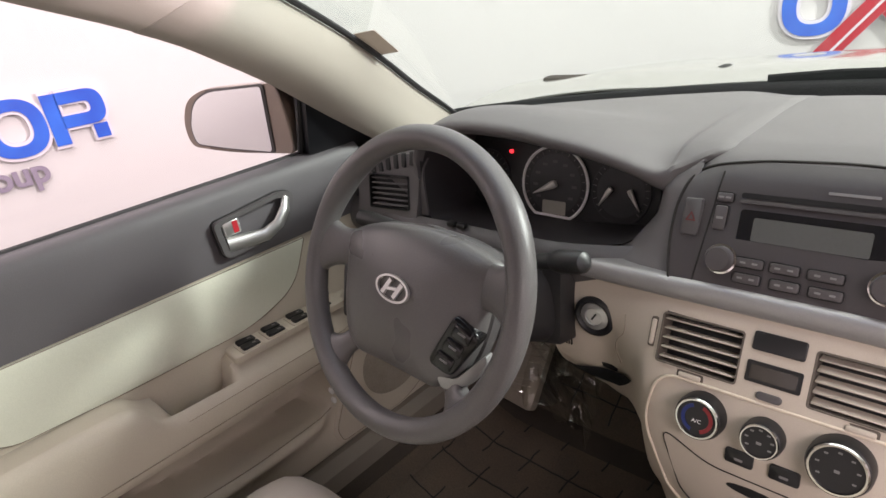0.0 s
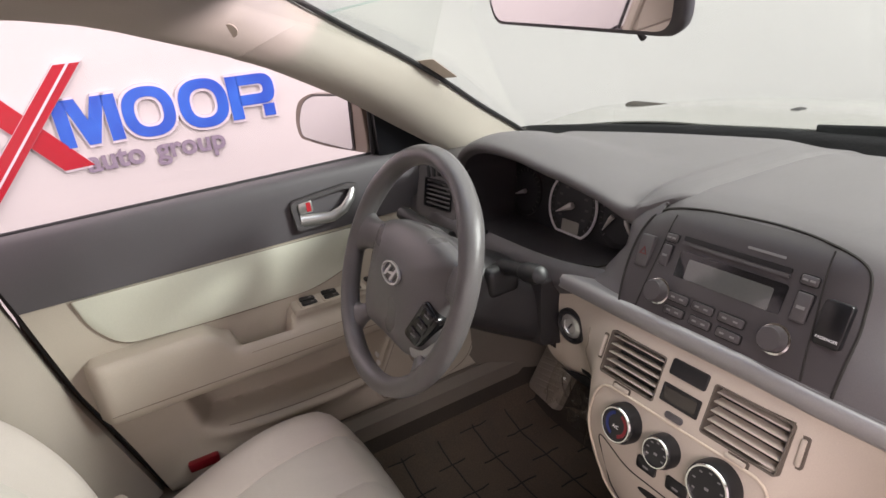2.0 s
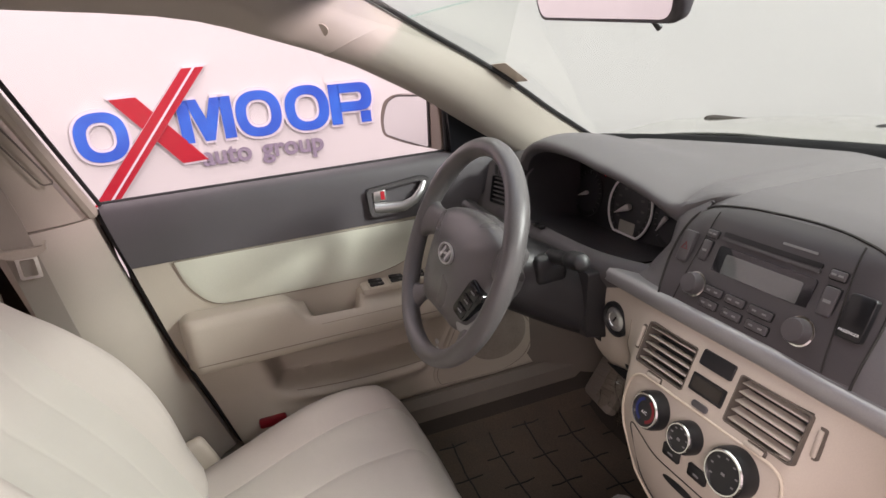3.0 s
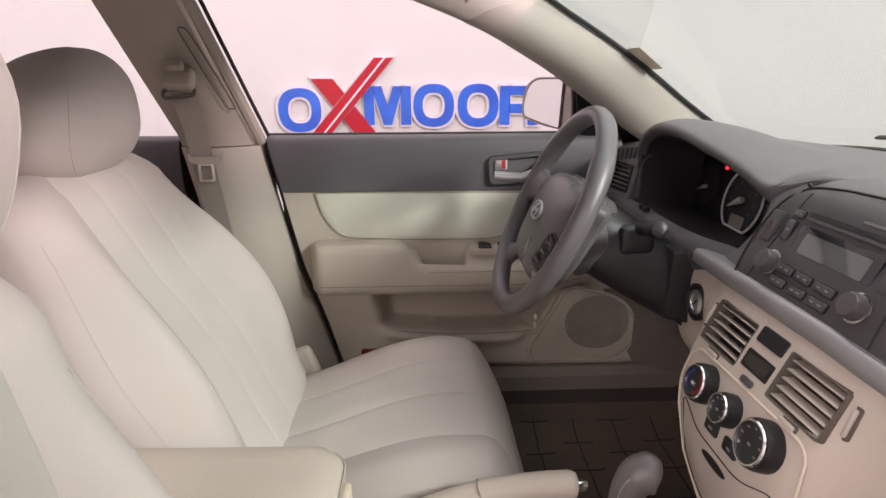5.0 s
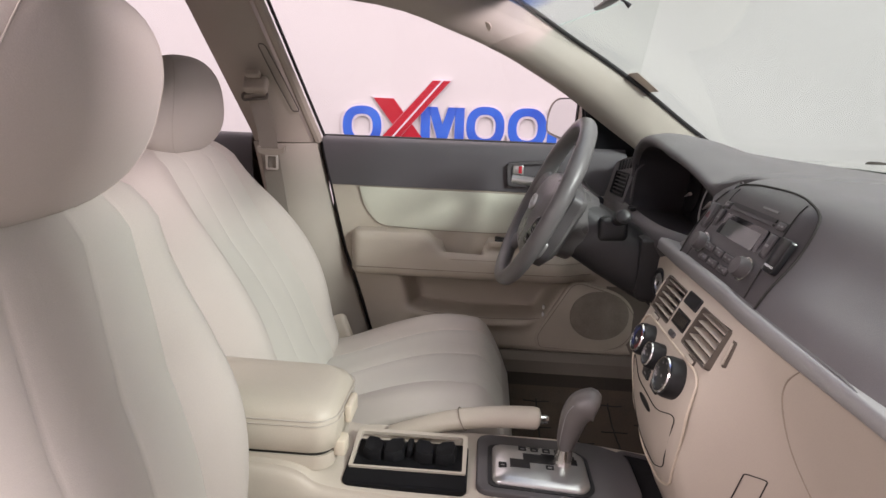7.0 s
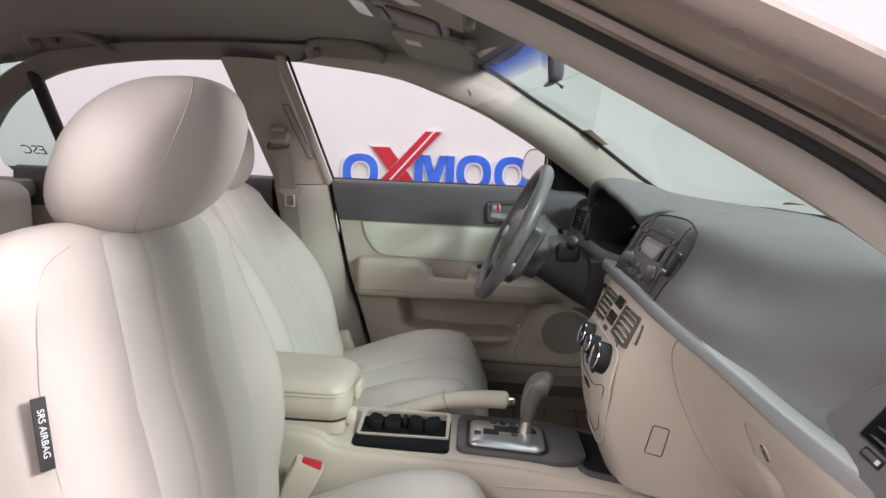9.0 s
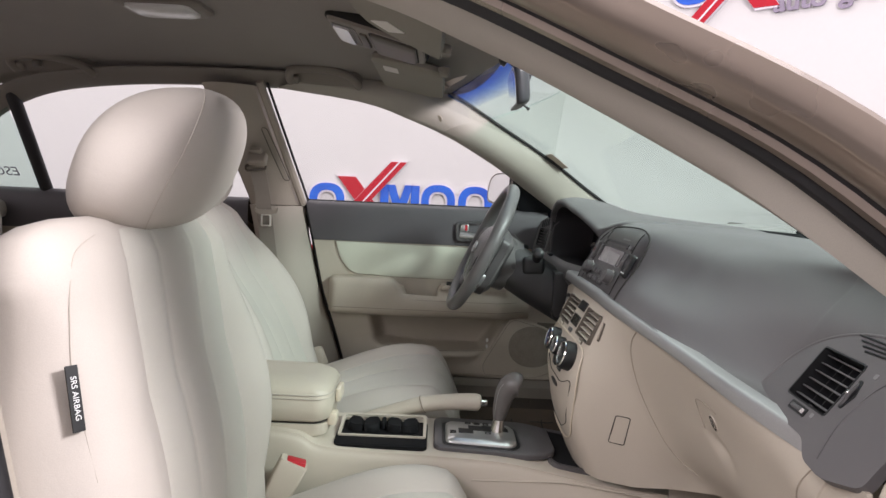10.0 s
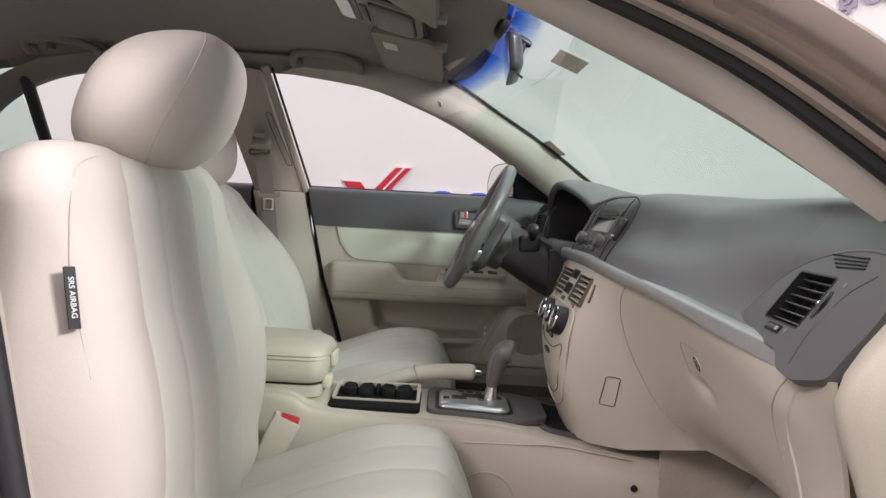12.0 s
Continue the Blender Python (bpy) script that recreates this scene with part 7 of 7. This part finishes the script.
gp_o = fillet([(-0.080, -0.062), (0.060, -0.066), (0.074, -0.05), (0.074, 0.028), (0.060, 0.042), (-0.080, 0.040)], 0.014, 5)
part("gate_seal", prism([(p[0] * 1.09, (p[1] + 0.012) * 1.12 - 0.012) for p in gp_o], SG, 0.002, 0.0045), BLACK, gate)
plate_ = part("gate_plate", loft([[SG @ V(p[0] * k, p[1] * k, h) for p in gp_o] for k, h in ((1.0, 0.003), (1.0, 0.006), (0.985, 0.0085), (0.93, 0.0115), (0.80, 0.0138), (0.4, 0.015))]), SATIN, gate, "satin silver gate plate")
for u0, u1, v0, v1 in ((-0.03, 0.02, -0.012, 0.012), (0.0, 0.055, 0.0, 0.016), (-0.052, -0.02, -0.028, -0.006), (0.03, 0.058, -0.006, 0.008)):
    part("gate_slot", prism([(u0, v0), (u1, v0), (u1, v1), (u0, v1)], SG, 0.012, 0.0158), BLACK, plate_)
for k, (u, v) in enumerate(((-0.030, 0.026), (-0.010, 0.026), (0.010, 0.026), (0.030, 0.026), (0.012, -0.020), (-0.064, -0.024))):
    part("gear_mark", frame_bar(rounded(0.013, 0.012, 0.001, 1), rounded(0.0065, 0.005, 0.001, 1), SG @ Matrix.Translation((u, v, 0)), 0.012, 0.0152), BLACK, plate_)
lev = thing("shift_lever", "dark grey leather shift lever with a chrome collar", "gear lever", (0, -0.21, 0.535))
part("collar", lathe([(0.018, 0), (0.0155, 0.010), (0.0125, 0.028), (0.0115, 0.040)], fr((0.0, -0.228, 0.536), (1, 0, 0), (0, 1, -0.1)), 20), CHROME, lev, "chrome collar")
LV = [(0.0, -0.2255, 0.564), (0.0, -0.224, 0.580), (0.0, -0.220, 0.604), (0.0, -0.214, 0.628), (0.0, -0.204, 0.644), (0.0, -0.190, 0.649), (0.0, -0.182, 0.647)]
part("grip", tube(curve(LV, 20), [float(np.interp(k, (0, 4, 9, 13, 16, 18, 19), (0.011, 0.0165, 0.0215, 0.0255, 0.0265, 0.021, 0.008))) for k in range(20)], 18, flat=1.0, up=(1, 0, 0)), LEVER, lev, smooth=80)
part("grip_seam", tube([Vector(p) + V(0.62, -0.74, 0.26) * r for p, r in zip(curve(LV, 20)[2:19], [float(np.interp(k, (0, 4, 9, 13, 16, 18, 19), (0.011, 0.0165, 0.0215, 0.0255, 0.0265, 0.021, 0.008))) for k in range(2, 19)])], 0.0009, 6), SILVER, lev)

# handbrake
hb = thing("handbrake", "beige handbrake lever with a chrome button", "handbrake", (-0.075, -0.45, 0.53))
part("lever", tube(curve([(-0.070, -0.52, 0.525), (-0.070, -0.46, 0.548), (-0.071, -0.40, 0.566), (-0.072, -0.33, 0.575), (-0.072, -0.275, 0.577), (-0.072, -0.260, 0.576)], 18), [float(np.interp(k, (0, 5, 10, 14, 16, 17), (0.020, 0.020, 0.0215, 0.0225, 0.020, 0.012))) for k in range(18)], 16, flat=0.85), BEIGE2, hb, smooth=80)
part("button", lathe([(0.008, 0), (0.008, 0.02), (0.006, 0.023), (0, 0.023)], fr((-0.072, -0.268, 0.576), (1, 0, 0), (0, 0, -1)), 16), CHROME, hb, "chrome release button")
part("boot_seam", tube([(-0.071 + 0.0212 * math.cos(a), -0.395 - 0.008 * math.sin(a), 0.5665 + 0.0188 * math.sin(a)) for a in np.linspace(0, math.tau, 25)], 0.0010, 6), CREASE, hb)
part("slot_cover", prism(oval(0.05, 0.02, 24, 2.2), fr((-0.07, -0.53, 0.531), (0, 1, 0), (-1, 0, 0)), -0.002, 0.002), BEIGE2, hb)

# belt buckles
for bx_, by, bz_, an in ((0.162, -0.642, 0.517, 26),):
    bk = thing("belt_buckle", "beige seat belt buckle with a red release button", "belt buckle", (bx_, by - 0.03, 0.42))
    m = pose(bx_, by, bz_, -an, 0, 10)
    part("stem", box((0, 0, -0.075), (0.026, 0.035, 0.08), 0.006, 2, m), BEIGE, bk)
    part("housing", loft([[m @ V(p[0] * k, p[1] * k, h) for p in rounded(0.030, 0.056, 0.007, 4)] for k, h in ((0.72, -0.085), (0.9, -0.06), (1.0, -0.02), (1.0, 0.012), (0.95, 0.016))]), BEIGE, bk)
    part("release_button", box((0, 0.006, 0.014), (0.022, 0.038, 0.012), 0.003, 2, m @ Matrix.Rotation(0.15, 4, "X")), RED, bk, "red release button")
lamp_red = thing("door_marker", "red marker lamp low on the driver's door", "door marker", (-0.735, -0.62, 0.486))
part("lens", box((-0.730, -0.600, 0.462), (0.020, 0.062, 0.022), 0.006, 2), DARKRED, lamp_red)

# ---- on the floor ----
mat_ = thing("floor_mat", "taupe floor mat scored with dark lines and crosses", "floor mat", (-0.42, 0.05, 0.268))


def mat_point(x, y, h=0.0):
    """A point on the mat, which follows the cabin floor and curls up at its sides."""
    return V(x, y, float(np.interp(x, (-0.70, -0.67, -0.60, -0.40, -0.22, -0.16), (0.38, 0.29, 0.265, 0.26, 0.265, 0.30))) + max(0, y - 0.22) * 0.75 + 0.007 + h)


MX0, MX1, MY0, MY1 = -0.682, -0.185, -0.36, 0.34
part("mat_base", sheet([[mat_point(x, y) for y in np.linspace(MY0, MY1, 30)] for x in np.linspace(MX0, MX1, 26)], 0.005), MAT_, mat_)
random.seed(4)
for i in range(7):
    y = -0.30 + 0.10 * i
    part("groove_line", tube([mat_point(x, y + random.uniform(-0.0012, 0.0012), 0.0005) for x in np.linspace(MX0 + 0.01, MX1 - 0.01, 30)], 0.0019, 6), GROOVE, mat_)
    for j in range(5):
        x, h = -0.662 + 0.10 * j + (0.0 if i % 2 else 0.06), random.uniform(0.034, 0.040)
        part("groove_tick", tube([mat_point(x + random.uniform(-0.002, 0.002), max(MY0, min(MY1, y + h * k)), 0.0006) for k in (-1, -0.5, 0, 0.5, 1)], 0.0018, 6), GROOVE, mat_)
rest = thing("footrest", "ribbed footrest wrapped in clear film beside the driver's mat", "footrest", (-0.56, 0.20, 0.30))
pm = fr((-0.590, 0.222, 0.428), (1, -0.1, 0), (0, 0.55, 0.83))
PEDAL = mat("grey_footrest_rubber", (0.26, 0.225, 0.19), 0.55, var=0.1, bump=0.2)
part("pad", prism(rounded(0.125, 0.20, 0.014, 4), pm, -0.015, 0.004, 0.003), PEDAL, rest)
part("support", box((0, -0.02, -0.06), (0.10, 0.14, 0.10), 0.01, 2, pm), CARPET, rest)
for k in range(11):
    part("rib", box((0, 0, 0.005), (0.108 - 0.05 * max(0, abs(k - 5) - 3.2) / 2, 0.005, 0.004), 0.0012, 1, pm @ Matrix.Translation((0, -0.072 + 0.0145 * k, 0)) @ Matrix.Rotation(0.22, 4, "Z")), PEDAL, rest)
film = thing("plastic_film", "crumpled clear plastic film over the footrest", "plastic film", (-0.46, 0.15, 0.40))
random.seed(11)
ph = [(random.uniform(18, 75), random.uniform(18, 75), random.uniform(0, 6.3), random.uniform(0.0015, 0.005)) for _ in range(9)]
rows = []
for i in range(34):
    r = []
    for j in range(26):
        u, v = i / 33, j / 25
        w = sum(a * math.sin(p * u * 0.30 + q * v * 0.14 + f + 2.0 * math.sin(f + 5 * v)) for p, q, f, a in ph)
        r.append((-0.535 + 0.20 * u, 0.135 + 0.07 * v - 0.05 * u * u - abs(w) * 1.5, 0.41 + 0.11 * v + 0.02 * u + w))
    rows.append(r)
fl = part("sheet", sheet(rows, 0.0004), FILM, film, smooth=50)
fl.visible_shadow = False

# ---- under the roof ----
def grab(y0, y1, name_group):
    """An arched grip with two feet, folded against the roof rail."""
    ym, k = (y0 + y1) / 2, (y1 - y0) / 0.205
    g = thing("grab_handle", "taupe folding grab handle on the roof rail", "grab handle", (-0.47, ym, 1.36), group=name_group)
    hm = fr((-0.470, ym, 1.366), (0, 1, 0), (0.66, 0, 0.75))
    arch = curve([(-0.094, -0.016), (-0.100, 0.006), (-0.088, 0.027), (-0.055, 0.034), (0.0, 0.034), (0.050, 0.025), (0.082, 0.008), (0.094, -0.012), (0.088, -0.020)], 34)
    part("bar", tube([hm @ V(u * k, v, 0.010 + 0.008 * ease(min(i, 33 - i) / 7)) for i, (u, v) in enumerate(arch)], [0.0115 + 0.003 * (1 - ease(min(i, 33 - i) / 6)) for i in range(34)], 12, up=(0.75, 0, -0.66), flat=0.8), LINER, g, smooth=70)
    part("base", prism(fillet([(-0.112 * k, -0.024), (0.106 * k, -0.030), (0.094 * k, 0.018), (0.05 * k, 0.038), (-0.07 * k, 0.048), (-0.110 * k, 0.030)], 0.02, 5), hm, -0.03, 0.002, 0.002), LINER, g)
    for u in (-0.088, 0.084):
        part("mount", box((u * k, -0.008, 0.006), (0.026, 0.026, 0.020), 0.007, 3, hm), LINER, g)
    return g


grab(-0.82, -0.615, "roof grab handles")
grab(-1.60, -1.37, "roof grab handles")
part("coat_hook", box((-0.450, -1.52, 1.362), (0.016, 0.024, 0.020), 0.005, 2), LIDTRIM, bpy.data.objects["grab_handle.001"])


def visor(side):
    v = thing("sun_visor", "taupe sun visor folded up under the headliner, with a white label", "sun visor", (side * 0.31, -0.45, 1.34), group="sun visors")
    m = fr((side * 0.275, -0.462, 1.342), (1, 0, 0), (0, 1, -0.18))
    o = fillet([(-0.225, 0.078), (-0.135, 0.007), (-0.065, -0.045), (0.02, -0.066), (0.185, -0.07), (0.195, 0.085)], [0.02, 0.06, 0.05, 0.05, 0.02, 0.02], 5) if side > 0 else fillet([(-0.185, -0.085), (0.185, -0.085), (0.195, 0.055), (0.16, 0.085), (-0.16, 0.085), (-0.195, 0.055)], 0.03, 5)
    part("panel", loft([[m @ V(p[0] * k, p[1] * k, h) for p in o] for k, h in ((0.96, 0.010), (1.0, 0.004), (1.0, -0.006), (0.96, -0.011), (0.8, -0.013))]), VISOR, v)
    part("label", prism(rounded(0.055, 0.034, 0.002, 2), m @ Matrix.Translation((-side * 0.12, -0.04, 0) if side < 0 else (-0.035, -0.012, 0)) @ Matrix.Rotation(0.0 if side < 0 else -0.5, 4, "Z"), -0.0142, -0.0125), LABEL, v, "white paper label")
    part("hinge_rod", tube([m @ V(-side * 0.19, 0.075, 0.0), m @ V(side * 0.19, 0.078, 0.0)], 0.006, 8), VISOR, v)
    part("clip", box((0, 0, 0), (0.03, 0.022, 0.02), 0.006, 2, m @ Matrix.Translation((-side * 0.17, 0.085, 0.0))), VISOR, v)
    return v


visor(-1)
visor(1)
oh = thing("overhead_console", "taupe overhead console with two white lamp lenses", "overhead console", (0, -0.5, 1.38))
om = fr((0.0, -0.515, 1.368), (1, 0, 0), (0, 1, -0.25))
outline = fillet([(-0.094, -0.098), (0.094, -0.098), (0.086, 0.098), (-0.086, 0.098)], 0.024, 5)
part("housing_gap", prism([(p[0] * 1.04, p[1] * 1.04) for p in outline], om, -0.004, 0.03), GROOVE, oh)
part("housing", loft([[om @ V(p[0] * k, p[1] * k, h) for p in outline] for k, h in ((1.0, 0.01), (1.0, -0.006), (0.97, -0.010), (0.90, -0.011))]), LINER, oh)
lid_o = fillet([(-0.078, -0.046), (0.078, -0.046), (0.070, 0.046), (-0.070, 0.046)], 0.016, 5)
part("lid_gap", prism([(p[0] * 1.05, p[1] * 1.08 + 0.036) for p in lid_o], om, -0.0115, -0.005), GROOVE, oh)
part("glasses_lid", loft([[om @ V(p[0] * k, p[1] * k + 0.036, h) for p in lid_o] for k, h in ((1.0, -0.010), (1.0, -0.015), (0.94, -0.018), (0.7, -0.019))]), LIDTRIM, oh, "dark taupe spectacle box lid")
part("lens_frame", prism(rounded(0.142, 0.050, 0.010, 4), om @ Matrix.Translation((0, -0.066, 0)), -0.0125, -0.008), LIDTRIM, oh)
part("lamp_lens", prism(rounded(0.118, 0.032, 0.007, 4), om @ Matrix.Translation((0.006, -0.069, 0)), -0.017, -0.011, 0.001), LENS, oh, "white map lamp lens")
part("lamp_switch", box((0, -0.027, -0.0125), (0.10, 0.014, 0.006), 0.002, 2, om), LIDTRIM, oh)
dome = thing("dome_lamp", "white dome lamp lens in the headliner", "ceiling light", (0.03, -0.945, 1.40))
part("frame", loft([[(p[0] * k + 0.03, p[1] * k - 0.945, 1.408 + h) for p in rounded(0.11, 0.16, 0.025, 5)] for k, h in ((1.08, 0.0), (1.08, -0.008), (1.0, -0.012))]), LINER, dome)
part("lens", loft([[(p[0] * k + 0.03, p[1] * k - 0.945, 1.408 + h) for p in rounded(0.085, 0.13, 0.02, 5)] for k, h in ((1.0, -0.010), (0.98, -0.016), (0.85, -0.019))]), LENS, dome, "white lens")

# interior mirror
MIRRORBACK = mat("dark_grey_mirror_shell", (0.05, 0.05, 0.055), 0.35, var=0.06, grain=900, bump=0.1)
im = thing("interior_mirror", "black interior mirror hanging from the windscreen", "rear-view mirror", (0.0, -0.22, 1.31))
IM = fr((0.002, -0.233, 1.281), (1, -0.06, -0.07), (0.0, -0.14, 1))
part("mount", lathe([(0.028, 0), (0.028, 0.012), (0.018, 0.022), (0, 0.024)], fr((-0.016, -0.240, 1.350), (1, 0, 0), (0, 0.5, 0.8)), 24), BLACK, im)
part("arm", tube([(-0.016, -0.238, 1.342), (-0.016, -0.215, 1.332), (-0.016, -0.192, 1.321), (-0.016, -0.185, 1.317)], [0.013, 0.010, 0.009, 0.005], 12), BLACK, im)
part("ball_stem", tube([(-0.016, -0.200, 1.323), (-0.008, -0.208, 1.302), (0.002, -0.217, 1.283)], [0.007, 0.008, 0.012], 10), BLACK, im)
mo = fillet([(-0.118, -0.040), (0.118, -0.040), (0.128, 0.026), (0.114, 0.036), (-0.114, 0.036), (-0.128, 0.026)], 0.016, 5)
part("housing", loft([[IM @ V(p[0] * k, p[1] * k, h) for p in mo] for k, h in ((0.55, -0.026), (0.88, -0.020), (0.98, -0.008), (1.0, 0.001), (0.975, 0.005))]), MIRRORBACK, im, smooth=60)
part("mirror_glass", prism([(p[0] * 0.94, p[1] * 0.90) for p in mo], IM, -0.002, 0.0058), MIRROR, im, "mirror glass")
part("tab", tube([IM @ V(0.056, -0.036, -0.008), IM @ V(0.057, -0.043, -0.016), IM @ V(0.057, -0.049, -0.022)], [0.0018, 0.0018, 0.0035], 8), BLACK, im)

# stickers on the windscreen
def sticker(x, v0, v1, w, name, label, ang=0.0):
    i = min(range(33), key=lambda k: abs(T_[k][0] - x))
    a, b = screen_point(i, v0), screen_point(i, v1)
    d = (b - a).normalized()
    u = (screen_point(min(32, i + 1), v0) - screen_point(max(0, i - 1), v0)).normalized()
    n = u.cross(d).normalized()
    if n.z > 0:
        n = -n
    q = fr((a + b) / 2 + n * 0.003, u, -d) @ Matrix.Rotation(ang, 4, "Z")
    s = thing(name, label, "sticker", q.translation, group="windscreen stickers")
    part("paper", prism(rounded(w, (b - a).length, 0.001, 1), q, -0.0006, 0.0006), PAPER, s)
    return s


sq_ = fr((-0.634, -0.014, 1.166), (0.95, 0.32, 0.05), (0.0, -0.062, 0.038))
s1 = thing("windscreen_sticker", "small pale sticker at the windscreen's edge", "sticker", sq_.translation, group="windscreen stickers")
part("paper", prism(rounded(0.056, 0.073, 0.001, 1), sq_, -0.0006, 0.0006), PAPER, s1)
sticker(-0.06, 0.172, 0.252, 0.105, "windscreen_sticker", "square pale sticker behind the mirror on the windscreen")

# a dry leaf scrap caught on the outside of the windscreen
leaf = thing("leaf_scrap", "small dry leaf scrap stuck on the windscreen", "leaf", (0.082, -0.05, 1.30))
random.seed(3)
bm = bmesh.new()
for k in range(16):
    o = V(0.064 + random.uniform(-0.012, 0.012), -0.040 + random.uniform(-0.026, 0.026), 0)
    o.z = 1.302 - (o.y + 0.055) * 0.40
    a = random.uniform(0, math.pi)
    prism(fillet([(-0.012, -0.0012), (0.0, -0.003), (0.012, 0.0), (0.0, 0.003)], 0.001, 2), fr(o, (math.cos(a), math.sin(a), -0.4 * math.sin(a)), (-math.sin(a), math.cos(a), -0.4 * math.cos(a))), 0, 0.0006, 0, bm)
part("blades", bm, mat("dry_leaf", (0.02, 0.022, 0.014), 0.8, var=0.2), leaf)
